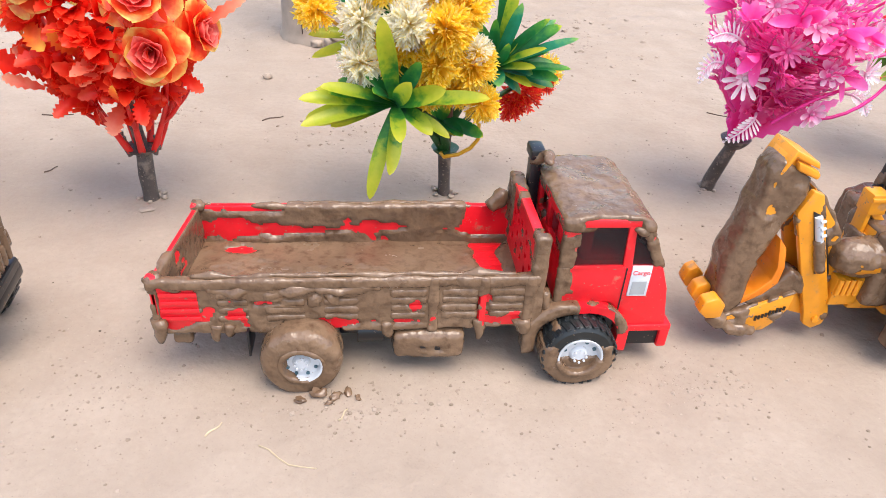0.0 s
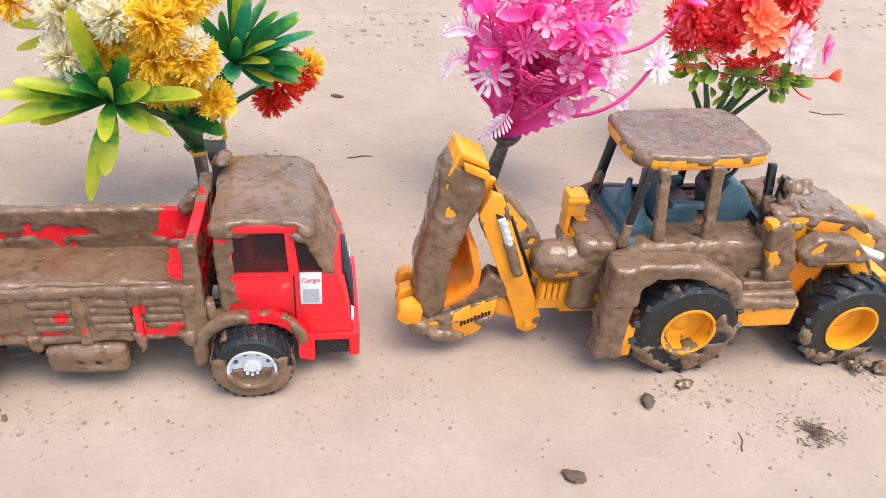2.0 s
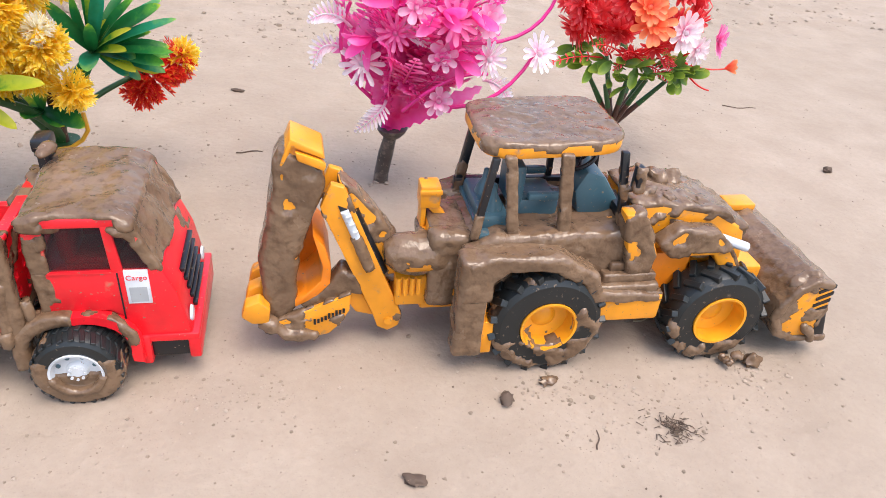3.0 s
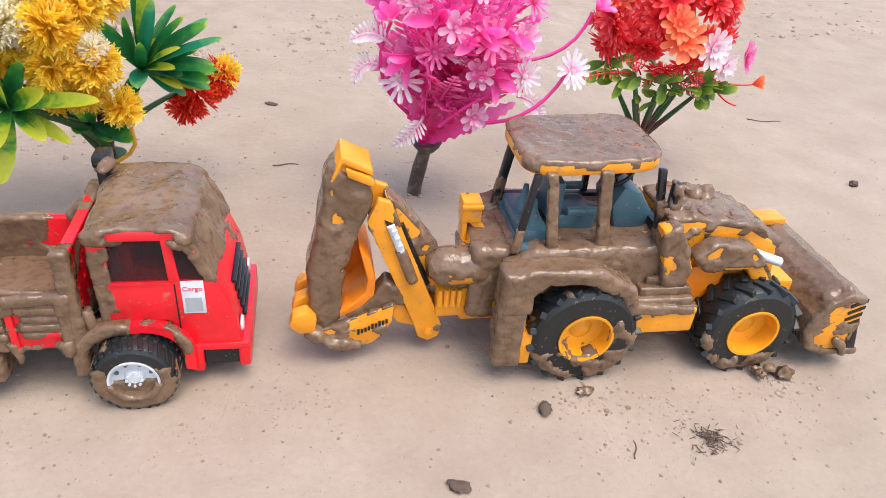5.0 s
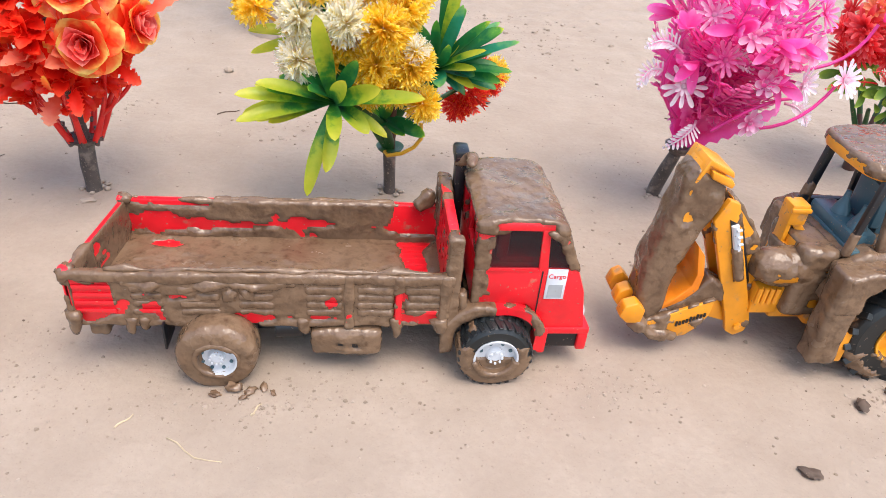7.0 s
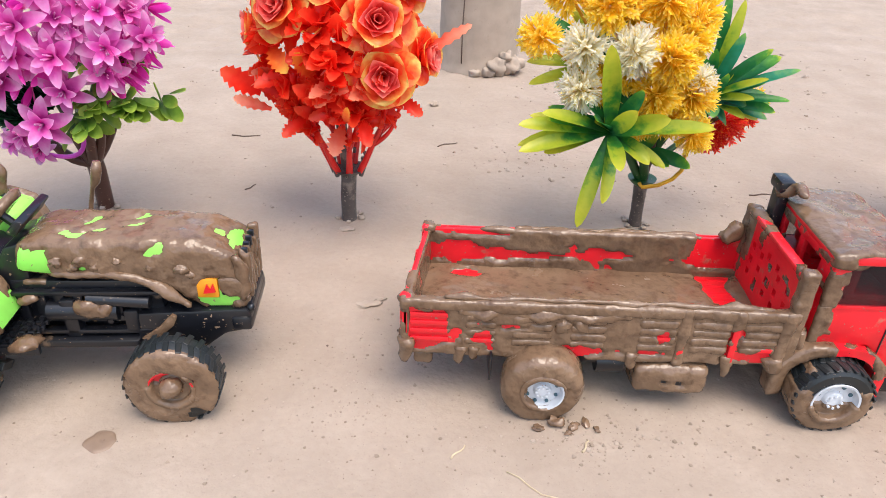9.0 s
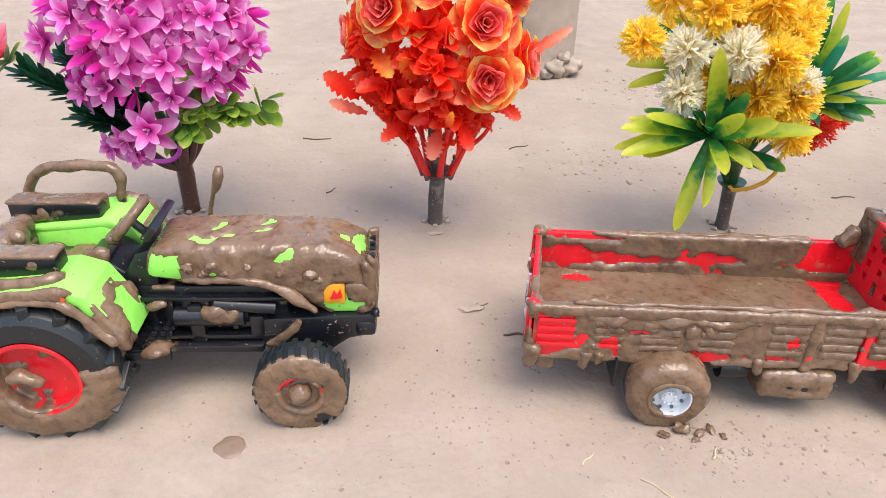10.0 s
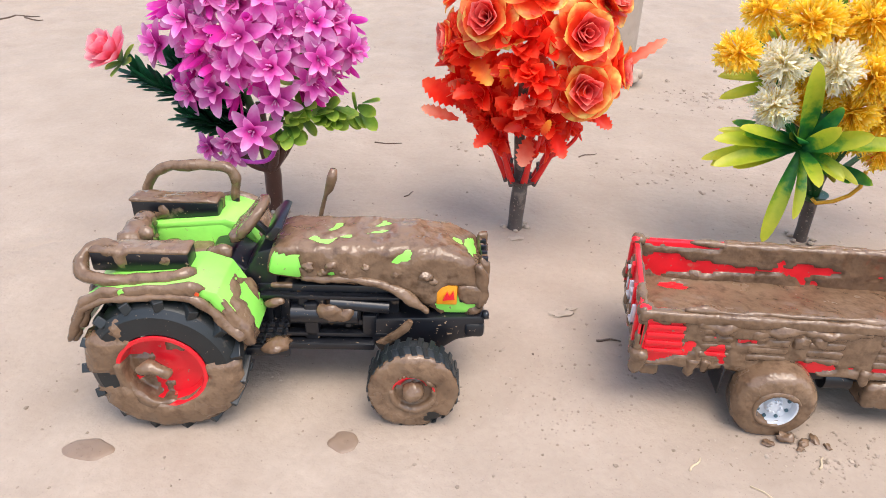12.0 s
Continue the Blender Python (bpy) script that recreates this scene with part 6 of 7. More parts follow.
    # backhoe arm
    arm = part("dipper_arm", prism([(0.157, 0.105), (0.163, 0.1175), (0.1755, 0.111), (0.1765, 0.096), (0.170, 0.074), (0.1625, 0.045), (0.162, 0.026), (0.156, 0.016), (0.149, 0.022), (0.148, 0.036), (0.148, 0.056), (0.152, 0.074)], 0.2935, 0.3105, 0.003), YELLOW, t, "backhoe dipper arm buried in mud")
    coat(arm, t, lambda p, n: 0.75 - (1.5 if p.z > 0.108 - 0.6 * (p.x - 0.167) else 0) - bump_at(p, 0.1585, 0.099, 0.003, 0.004, 1.0) - bump_at(p, 0.176, 0.055, 0.002, 0.02, 0.5), 0.0022, 41, 65, 0.0022, label="smooth thick mud on the dipper arm")
    part("arm_cap", joined(prism([(0.1650, 0.1130), (0.1765, 0.1085), (0.1785, 0.1060), (0.1775, 0.1035), (0.1660, 0.1085)], 0.2900, 0.2940, 0.0008), prism([(0.158, 0.1055), (0.1632, 0.1185), (0.1770, 0.1120), (0.1780, 0.1085), (0.1640, 0.1145), (0.1600, 0.1045)], 0.2915, 0.3125, 0.0008)), YELLOW, t, "yellow arm end with smears")
    coat(t.children[-1], t, lambda p, n: -0.15 - 0.4 * soft(p.z, 0.110, 0.115), 0.0012, 55, 90, 0.002)
    boom_pts = [(0.1805, 0.096), (0.1865, 0.094), (0.1975, 0.066), (0.2135, 0.027), (0.2165, 0.018), (0.2150, 0.0115), (0.2095, 0.0085), (0.2040, 0.0115), (0.2010, 0.021), (0.1755, 0.0835)]
    for y in (0.2925, 0.3095):
        b = part("boom_plate", prism(boom_pts, y, y + 0.004, 0.0007), YELLOW, t, "yellow boom side plate")
        coat(b, t, lambda p, n: -0.5 + bump_at(p, 0.2135, 0.0165, 0.004, 0.004, 1.0) + bump_at(p, 0.178, 0.070, 0.008, 0.02, 0.55), 0.0012, 42, 100, 0.002)
        part("boom_pin", rod((0.2095, y - 0.0012, 0.0155), (0.2095, y + 0.005, 0.0155), 0.0022, 12), YELLOW, t)
    # black panel laid on the plate: the slot's shade as colour, nothing is cut
    part("boom_slot", prism([(0.1835, 0.0850), (0.1885, 0.0828), (0.2020, 0.0490), (0.1975, 0.0465)], 0.2918, 0.2927, 0.0002), BLACK, t, "flat black panel in place of the boom plate's dark slot")
    ram = part("hydraulic_ram", rod((0.1865, 0.2912, 0.0825), (0.1990, 0.2912, 0.0500), 0.0020, 12), SILVER, t, "grey hydraulic ram on the boom's black slot panel")
    coat(ram, t, lambda p, n: 0.9 if p.z < 0.068 else -0.9, 0.0016, 53, 90, 0.0018)
    part("ram_band", joined(*[rod((0.1872 + 0.0016 * i, 0.2888, 0.0805 - 0.0042 * i), (0.1895 + 0.0016 * i, 0.2888, 0.0813 - 0.0042 * i), 0.0008, 8) for i in range(3)]), WHITE, t, "pale bands on the ram")
    b2 = part("boom", prism([(0.184, 0.0955), (0.192, 0.088), (0.204, 0.074), (0.2115, 0.060), (0.2175, 0.047), (0.212, 0.036), (0.2035, 0.0445), (0.190, 0.078)], 0.2975, 0.3085, 0.0014), YELLOW, t, "yellow boom with muddy back")
    coat(b2, t, lambda p, n: -0.05 + (0.8 if n.x + n.z > 0.6 else 0), 0.0022, 43, 90, 0.002)
    part("hydraulic_ram", joined(rod((0.1905, 0.2965, 0.0795), (0.2055, 0.2965, 0.044), 0.0034, 14), *[rod((0.1925 + 0.0018 * i, 0.2945, 0.0765 - 0.0042 * i), (0.1925 + 0.0018 * i, 0.2985, 0.0765 - 0.0042 * i), 0.0014, 8) for i in range(3)]), BLACK, t, "black hydraulic ram inside the boom")
    part("hose", rod((0.1985, 0.2950, 0.059), (0.2055, 0.2950, 0.041), 0.0011, 8), RIM_RED, t, "red hydraulic hose")
    # rear bucket
    shell = [(0.172, 0.0685), (0.1775, 0.062), (0.1805, 0.050), (0.180, 0.040), (0.173, 0.032), (0.163, 0.0265), (0.160, 0.0295), (0.1685, 0.0345), (0.1755, 0.042), (0.1765, 0.050), (0.1745, 0.058)]
    part("hoe_bucket", joined(prism(shell, 0.293, 0.325, 0.0006), prism([(0.172, 0.068), (0.179, 0.056), (0.180, 0.041), (0.163, 0.028), (0.160, 0.031)], 0.3225, 0.325, 0.0005)), ORANGE, t, "orange-yellow digging bucket")
    plate = part("bucket_plate", prism([(0.190, 0.0355), (0.1895, 0.025), (0.1845, 0.016), (0.179, 0.0105), (0.171, 0.009), (0.154, 0.015), (0.150, 0.0195), (0.158, 0.0215)], 0.290, 0.2935, 0.0008), YELLOW, t, "yellow bucket side plate with a dark word mark")
    coat(plate, t, lambda p, n: -0.2 + (1.0 if p.x < 0.167 else 0) + (0.5 if p.z > 0.0215 + 0.42 * (p.x - 0.158) else -0.3), 0.0018, 44, 90, 0.002)
    for i in range(9):
        x = 0.1715 + 0.0018 * i
        z = 0.0175 + 0.00085 * i
        part("printed_bar", box((x, 0.2894, z), (x + 0.0012, 0.2901, z + (0.0032 if i in (0, 4, 6) else 0.0024)), 0), BLACK, t, "dark printed bar")
    link = part("bucket_link", prism([(0.166, 0.027), (0.178, 0.036), (0.186, 0.047), (0.192, 0.044), (0.196, 0.033), (0.190, 0.0345), (0.184, 0.033), (0.172, 0.024)], 0.2935, 0.303, 0.001), YELLOW, t, "muddy bucket link")
    coat(link, t, lambda p, n: 0.7, 0.0018, 45, 80, 0.002)
    part("lower_link", prism([(0.186, 0.034), (0.193, 0.035), (0.203, 0.021), (0.203, 0.016), (0.193, 0.019), (0.190, 0.024)], 0.296, 0.309, 0.001), YELLOW, t, "yellow lower link")
    for i, y in enumerate((0.287, 0.301, 0.316)):
        tooth = part("bucket_tooth", joined(prism([(0.137 + 0.0012 * i, 0.026), (0.139 + 0.0012 * i, 0.0325), (0.146, 0.035), (0.151, 0.030), (0.150, 0.0215), (0.142, 0.0215)], y, y + 0.008, 0.0010)), YELLOW, t, "blunt yellow bucket tooth")
    part("mud_lump", lump([(0.146, 0.290, 0.022, 0.0055), (0.152, 0.290, 0.016, 0.006), (0.160, 0.290, 0.013, 0.006), (0.168, 0.290, 0.012, 0.005), (0.174, 0.290, 0.010, 0.0035)]), MUD, t, "roll of mud under the bucket", 180)
    # loader arms and front bucket
    for y0, y1 in ((0.277, 0.285), (0.331, 0.339)):
        la = part("loader_arm", prism([(0.342, 0.068), (0.352, 0.075), (0.372, 0.074), (0.382, 0.064), (0.398, 0.040), (0.412, 0.030), (0.408, 0.024), (0.392, 0.032), (0.374, 0.060), (0.350, 0.060)], y0, y1, 0.0012), YELLOW, t, "yellow loader arm under mud")
        coat(la, t, lambda p, n: 0.15 + (0.6 if n.z > 0.3 else 0) - (0.7 if p.x > 0.36 and p.z < 0.062 and n.y < -0.5 else 0), 0.0022, 46, 80, 0.0022)
        part("loader_ram", rod((0.372, (y0 + y1) / 2, 0.070), (0.394, (y0 + y1) / 2, 0.062), 0.0026, 12), SILVER, t, "grey loader ram")
    by0, by1 = 0.264, 0.350
    skin = [(0.4415, 0.0475), (0.4325, 0.0500), (0.4225, 0.0455), (0.4155, 0.0360), (0.4135, 0.0255), (0.4185, 0.0155), (0.4290, 0.0105), (0.4500, 0.0100), (0.4500, 0.0122), (0.4300, 0.0130), (0.4210, 0.0175), (0.4165, 0.0260), (0.4185, 0.0350), (0.4245, 0.0430), (0.4330, 0.0472), (0.4410, 0.0450)]
    bucket = part("front_bucket", prism(skin, by0, by1, 0.0005), YELLOW, t, "yellow front loader bucket smeared with mud")
    cheeks = []
    for y in (by0, by1 - 0.0022):
        cheek = part("bucket_cheek", prism([(0.4415, 0.0480), (0.4325, 0.0505), (0.4220, 0.0458), (0.4150, 0.0360), (0.4130, 0.0255), (0.4180, 0.0150), (0.4290, 0.0100), (0.4400, 0.0105), (0.4440, 0.028)], y, y + 0.0022, 0.0005), YELLOW, t, "yellow bucket side")
        cheeks.append(cheek)
        coat(cheek, t, lambda p, n: 0.15 + (0.6 if p.x < 0.423 else 0) - bump_at(p, 0.427, 0.0195, 0.008, 0.008, 1.0) - bump_at(p, 0.439, 0.042, 0.006, 0.007, 1.2), 0.0014, 47, 95, 0.002)
    coat(bucket, t, lambda p, n: 0.75 - (0.8 if p.y > 0.340 and p.z > 0.045 else 0), 0.0018, 48, 75, 0.0026)
    for i in range(4):
        o = 0.0045 * i
        part("warning_stripe", prism([(0.4335, 0.0440 - o), (0.4425, 0.0480 - o), (0.4427, 0.0460 - o), (0.4340, 0.0422 - o)], by0 - 0.0006, by0 + 0.0002, 0), BLACK, t, "black warning stripe")
    part("bucket_lip", prism([(0.4400, 0.0285), (0.4440, 0.0300), (0.4500, 0.0100), (0.4420, 0.0095)], by0 - 0.0004, by0 + 0.003, 0.0004), BLACK, t, "black bucket lip")
    part("far_corner", box((0.420, by1 - 0.012, 0.049), (0.438, by1 + 0.001, 0.0535), 0.001), YELLOW, t, "clean yellow bucket corner")
    part("mud_lump", lump([(0.432, by0 - 0.001, 0.022, 0.0025), (0.436, by0 - 0.001, 0.018, 0.004), (0.440, by0 - 0.001, 0.014, 0.0035), (0.441, by0, 0.010, 0.003)]), MUD, t, "clod of mud on the bucket", 180)
    part("mud_lump", lump([(0.436, by0 + 0.004, 0.050, 0.004), (0.430, by0 + 0.008, 0.048, 0.005), (0.424, by0 + 0.006, 0.044, 0.005), (0.420, by0 + 0.004, 0.036, 0.0045)]), MUD, t, "clod of mud on the bucket rim", 180)
    # wheels
    for x, r in ((0.2860, 0.0290), (0.3810, 0.0270)):
        for face, s in ((0.2645, 1), (0.3515, -1)):
            hub, tyre, rim = wheel(t, x, r, face, r, 0.021, RUBBER, RIM_YELLOW, 0.0140, s, 17, 0.0013, 0.009, "chunky wheel with deep yellow rim", 0, 0.55, 0.3)
            if x < 0.3:
                coat(tyre, hub, lambda p, n: -0.55 + (0.75 if p.z < 0.020 else 0) + (0.5 if p.x > 0.298 and n.y < -0.3 else 0), 0.0022, 49, 80, 0.0022)
                coat(rim, hub, lambda p, n: -0.6 + (0.5 if p.z < 0.019 else 0), 0.001, 50, 110, 0.002)
            else:
                coat(tyre, hub, lambda p, n: -0.8 + (1.0 if p.z < 0.0125 else 0) + (0.6 if p.x < 0.366 and n.y < -0.3 and p.z < 0.03 else 0), 0.0022, 51, 80, 0.0022)
    g = Geo()
    for i in range(9):
        r = random.Random(i)
        g.blob((0.392 + r.uniform(-0.006, 0.010), 0.259 + r.uniform(-0.004, 0.003), 0.002 + r.uniform(0, 0.004)), r.uniform(0.0015, 0.003), 0.8, i * 1.9, 10, 0.7)
    part("mud_crumbs", g, MUD, t, "crumbs of mud under the wheel", 180)
    return t


build_backhoe()


# ---- lime green toy tractor ----
def build_tractor():
    t = thing("toy_farm_tractor", (-0.30, 0.298, 0), "lime green and black toy tractor coated with wet mud", "toy tractor", "toy vehicles in a row")
    yc = 0.298
    # chassis and engine
    part("chassis", joined(box((-0.372, 0.288, 0.030), (-0.255, 0.310, 0.044), 0.002), box((-0.345, 0.276, 0.027), (-0.262, 0.320, 0.031), 0.001)), BLACK, t, "black plastic chassis")
    engine = part("engine_block", box((-0.318, 0.284, 0.036), (-0.250, 0.312, 0.060), 0.0015), BLACK, t, "black moulded engine block")
    for i in range(7):
        part("engine_rib", box((-0.316 + 0.0085 * i, 0.2815, 0.038), (-0.311 + 0.0085 * i, 0.286, 0.056), 0.0008), BLACK, t)
    part("oil_filter", rod((-0.302, 0.282, 0.045), (-0.270, 0.282, 0.045), 0.005, 14), BLACK, t)
    part("exhaust_pipe", rod((-0.283, 0.281, 0.052), (-0.255, 0.281, 0.050), 0.0032, 12), BLACK, t)
    part("engine_mount", box((-0.296, 0.279, 0.031), (-0.289, 0.286, 0.052), 0.0012), BLACK, t)
    part("engine_mount", box((-0.268, 0.279, 0.033), (-0.261, 0.286, 0.046), 0.0012), BLACK, t)
    coat(engine, t, lambda p, n: -0.5 + bump_at(p, -0.283, 0.047, 0.011, 0.009, 1.0), 0.0018, 61, 90, 0.0022)
    part("mud_lump", lump([(-0.2895, 0.280, 0.0475, 0.0040), (-0.283, 0.279, 0.0485, 0.0054), (-0.277, 0.279, 0.0465, 0.0056), (-0.272, 0.2795, 0.050, 0.004)]), MUD, t, "clod of mud on the engine", 180)
    part("mud_lump", lump([(-0.314, 0.280, 0.051, 0.0028), (-0.309, 0.2795, 0.0525, 0.0036), (-0.3045, 0.280, 0.053, 0.003)]), MUD, t, "clod of mud on the engine", 180)
    foot = [box((-0.331 + 0.0042 * i, 0.262, 0.0385), (-0.3292 + 0.0042 * i, 0.284, 0.0405), 0.0003) for i in range(7)] + [box((-0.332, 0.262 + 0.0042 * i, 0.0385), (-0.303, 0.2638 + 0.0042 * i, 0.0405), 0.0003) for i in range(6)]
    for f in foot:
        part("foot_plate_bar", f, BLACK, t, "bar of the black foot plate")
    part("step_frame", joined(box((-0.334, 0.261, 0.035), (-0.300, 0.2635, 0.0395), 0.0006), box((-0.333, 0.262, 0.030), (-0.330, 0.284, 0.0385), 0.0006)), BLACK, t)
    g = Geo()
    g.blob((-0.306, 0.264, 0.0395), 0.0062, 0.45, 4.4, 14, 0.5)
    part("mud_clod", g, MUD, t, "mud on the foot plate", 180)
    for i in range(9):
        x = -0.312 + 0.0062 * i
        part("engine_bolt", rod((x, 0.2800, 0.0395 + 0.0018 * (i % 3)), (x, 0.2830, 0.0395 + 0.0018 * (i % 3)), 0.0014, 8), BLACK, t)
    part("side_rail", joined(box((-0.330, 0.2790, 0.0330), (-0.256, 0.2835, 0.0352), 0.0004), box((-0.316, 0.2795, 0.0545), (-0.250, 0.2830, 0.0565), 0.0004)), BLACK, t, "black moulded side rail")
    # bonnet
    bonnet = part("bonnet", prism([(-0.313, 0.066), (-0.309, 0.0785), (-0.300, 0.0812), (-0.250, 0.0822), (-0.226, 0.0800), (-0.214, 0.0735), (-0.2105, 0.064), (-0.2105, 0.0455), (-0.230, 0.0455), (-0.236, 0.0500), (-0.246, 0.0590), (-0.262, 0.0625), (-0.298, 0.0640)], 0.2815, 0.3135, 0.0045), GREEN, t, "lime green bonnet under brown mud")
    coat(bonnet, t, lambda p, n: 0.62 - (1.4 if p.x < -0.296 and p.z < 0.078 and n.y < -0.3 else 0) - bump_at(p, -0.223, 0.054, 0.013, 0.0095, 1.8) * (1 if n.y < 0 else 0) - bump_at(p, -0.268, 0.0595, 0.004, 0.003, 1.2)
         - 0.85 * math.exp(-((p.y - 0.296 - 0.35 * (p.x + 0.265)) / 0.0022) ** 2 - ((p.x + 0.268) / 0.02) ** 2) - 0.8 * math.exp(-((p.y - 0.303 - 0.3 * (p.x + 0.262)) / 0.0016) ** 2 - ((p.x + 0.258) / 0.016) ** 2)
         - bump_at(p, -0.231, 0.0885, 0.004, 0.004, 0.9) - bump_at(p, -0.2155, 0.074, 0.003, 0.004, 1.0), 0.0022, 62, 70, 0.0022, label="thick wet mud over the bonnet")
    part("mud_lump", lump([(-0.296, 0.2812, 0.0655, 0.002), (-0.285, 0.2810, 0.0655, 0.0028), (-0.272, 0.2808, 0.066, 0.0026), (-0.258, 0.2806, 0.0635, 0.003), (-0.247, 0.2802, 0.0585, 0.0036), (-0.240, 0.2795, 0.0515, 0.0036), (-0.236, 0.2795, 0.048, 0.0024)]), MUD, t, "sagging edge of mud on the bonnet", 180)
    for i, (x, z, r) in enumerate([(-0.292, 0.0725, 0.0030), (-0.286, 0.0690, 0.0026), (-0.281, 0.0735, 0.0034), (-0.276, 0.0700, 0.0028), (-0.266, 0.0725, 0.0022), (-0.252, 0.0690, 0.0022), (-0.238, 0.0685, 0.0036), (-0.234, 0.0655, 0.0024)]):
        g = Geo()
        g.blob((x, 0.2812, z), r, 0.8, i * 2.3, 14, 0.7)
        part("mud_clod", g, MUD, t, "crumpled clod of mud on the bonnet side", 180)
    part("headlight", joined(box((-0.2325, 0.2802, 0.0525), (-0.2225, 0.2825, 0.0635), 0.0008)), YELLOW, t, "yellow headlight sticker")
    part("headlight_mark", prism([(-0.2295, 0.0555), (-0.2275, 0.0605), (-0.2262, 0.0578), (-0.2245, 0.061), (-0.2238, 0.0563)], 0.2793, 0.2801, 0), RIM_RED, t, "small red print mark")
    grille = part("grille", joined(box((-0.2215, 0.2805, 0.0535), (-0.2095, 0.3155, 0.063), 0.001), *[box((-0.2115, 0.286 + 0.0055 * i, 0.050), (-0.2085, 0.288 + 0.0055 * i, 0.076), 0.0004) for i in range(5)]), BLACK, t, "black front grille")
    coat(grille, t, lambda p, n: 0.25, 0.0014, 63, 90, 0.002)
    part("mud_lump", lump([(-0.2135, 0.2815, 0.075, 0.0035), (-0.2115, 0.2815, 0.067, 0.0038), (-0.2110, 0.2820, 0.058, 0.0038), (-0.2120, 0.2820, 0.050, 0.0032)]), MUD, t, "mud clogging the grille corner", 180)
    part("front_frame", prism([(-0.263, 0.044), (-0.209, 0.0465), (-0.2085, 0.0430), (-0.2095, 0.0345), (-0.2215, 0.0320), (-0.237, 0.0200), (-0.258, 0.0200), (-0.2635, 0.0300)], 0.2795, 0.3165, 0.0018), BLACK, t, "black front axle frame")
    part("front_weight", box((-0.2185, 0.2780, 0.0345), (-0.2085, 0.318, 0.0425), 0.0022), BLACK, t, "black front bumper")
    wedge = part("mud_slab", prism([(-0.262, 0.030), (-0.252, 0.0375), (-0.2455, 0.0445), (-0.243, 0.043), (-0.245, 0.038), (-0.2555, 0.0285)], 0.2778, 0.2805, 0.0010), MUD, t, "slab of mud on the front frame")
    g = Geo()
    g.blob((-0.2085, 0.280, 0.0475), 0.0022, 1, 3, 10, 0.4)
    part("tow_knob", g, BLACK, t, "small dark tow knob", 180)
    # dash, steering wheel, lever
    dash = part("dashboard", prism([(-0.330, 0.048), (-0.326, 0.062), (-0.316, 0.0770), (-0.306, 0.0800), (-0.309, 0.056)], 0.285, 0.311, 0.0015), BLACK, t, "black dash panel")
    part("dash_screen", prism([(-0.3125, 0.0850), (-0.3065, 0.0915), (-0.3030, 0.0900), (-0.3085, 0.0830)], 0.284, 0.312, 0.001), BLACK, t, "black dash cowl")
    m = Matrix.Translation((-0.3215, 0.300, 0.0865)) @ Matrix.Rotation(radians(-48), 4, "Y")
    sw = part("steering_wheel", joined(*[_turned(lathe([(0.0065, -0.0006), (0.0115, -0.0012), (0.0130, 0.0004), (0.0118, 0.0016), (0.0065, 0.0010), (0.002, 0.0002), (0.0001, 0.0002)], (0, 0, 0), 28, "z"), m)]), BLACK, t, "steering wheel plastered with mud")
    coat(sw, t, lambda p, n: 1.0, 0.0015, 64, 80, 0.002)
    part("steering_column", rod((-0.3215, 0.300, 0.0865), (-0.3135, 0.300, 0.078), 0.002, 8), BLACK, t)
    g = Geo()
    g.tube([(-0.2935, 0.326, 0.070), (-0.2920, 0.326, 0.078), (-0.2895, 0.3265, 0.0865), (-0.2878, 0.327, 0.090), (-0.2860, 0.327, 0.096), (-0.2850, 0.327, 0.1005)], [0.0012, 0.0013, 0.0012, 0.0022, 0.0024, 0.0018], 10, True, 0.5)
    part("lever", g, MUD, t, "lever thick with mud", 180)
    part("lever_mount", box((-0.300, 0.311, 0.058), (-0.287, 0.328, 0.071), 0.0012), BLACK, t)
    # seat
    seat = part("seat", joined(box((-0.372, 0.286, 0.056), (-0.345, 0.312, 0.066), 0.002), box((-0.380, 0.286, 0.058), (-0.371, 0.312, 0.083), 0.0025)), BLACK, t, "black seat with lumps of mud")
    part("seat_base", joined(box((-0.380, 0.280, 0.040), (-0.338, 0.318, 0.058), 0.002), prism([(-0.345, 0.056), (-0.342, 0.070), (-0.330, 0.072), (-0.318, 0.062), (-0.326, 0.052)], 0.286, 0.312, 0.0016)), BLACK, t, "black seat base")
    coat(seat, t, lambda p, n: 0.1 + (0.4 if p.z > 0.07 else 0), 0.0022, 65, 80, 0.0024)
    part("mud_lump", lump([(-0.3705, 0.294, 0.060, 0.0055), (-0.371, 0.292, 0.070, 0.0058), (-0.370, 0.291, 0.080, 0.0052), (-0.366, 0.290, 0.085, 0.004)]), MUD, t, "column of mud on the seat", 180)
    part("mud_lump", lump([(-0.341, 0.290, 0.0735, 0.004), (-0.335, 0.290, 0.0735, 0.005), (-0.330, 0.290, 0.071, 0.0042)], 0.6), MUD, t, "mud on the console", 180)
    # fenders with rails
    for s, y_out, y_in in ((1, 0.2540, 0.2830), (-1, 0.3420, 0.3130)):
        lo, hi = min(y_out, y_in), max(y_out, y_in)
        outer = [(-0.3950, 0.0490), (-0.3905, 0.0590), (-0.3850, 0.0690), (-0.3760, 0.0745), (-0.3380, 0.0785), (-0.3270, 0.0745), (-0.3165, 0.0555), (-0.3135, 0.0480), (-0.3170, 0.0470), (-0.3215, 0.0545), (-0.3310, 0.0700), (-0.3400, 0.0745), (-0.3750, 0.0710), (-0.3820, 0.0660), (-0.3875, 0.0565), (-0.3925, 0.0475)]
        fender = part("fender", prism(outer, lo, hi, 0.0008), GREEN, t, "lime green rear fender edged with mud")
        edge = lo if s > 0 else hi
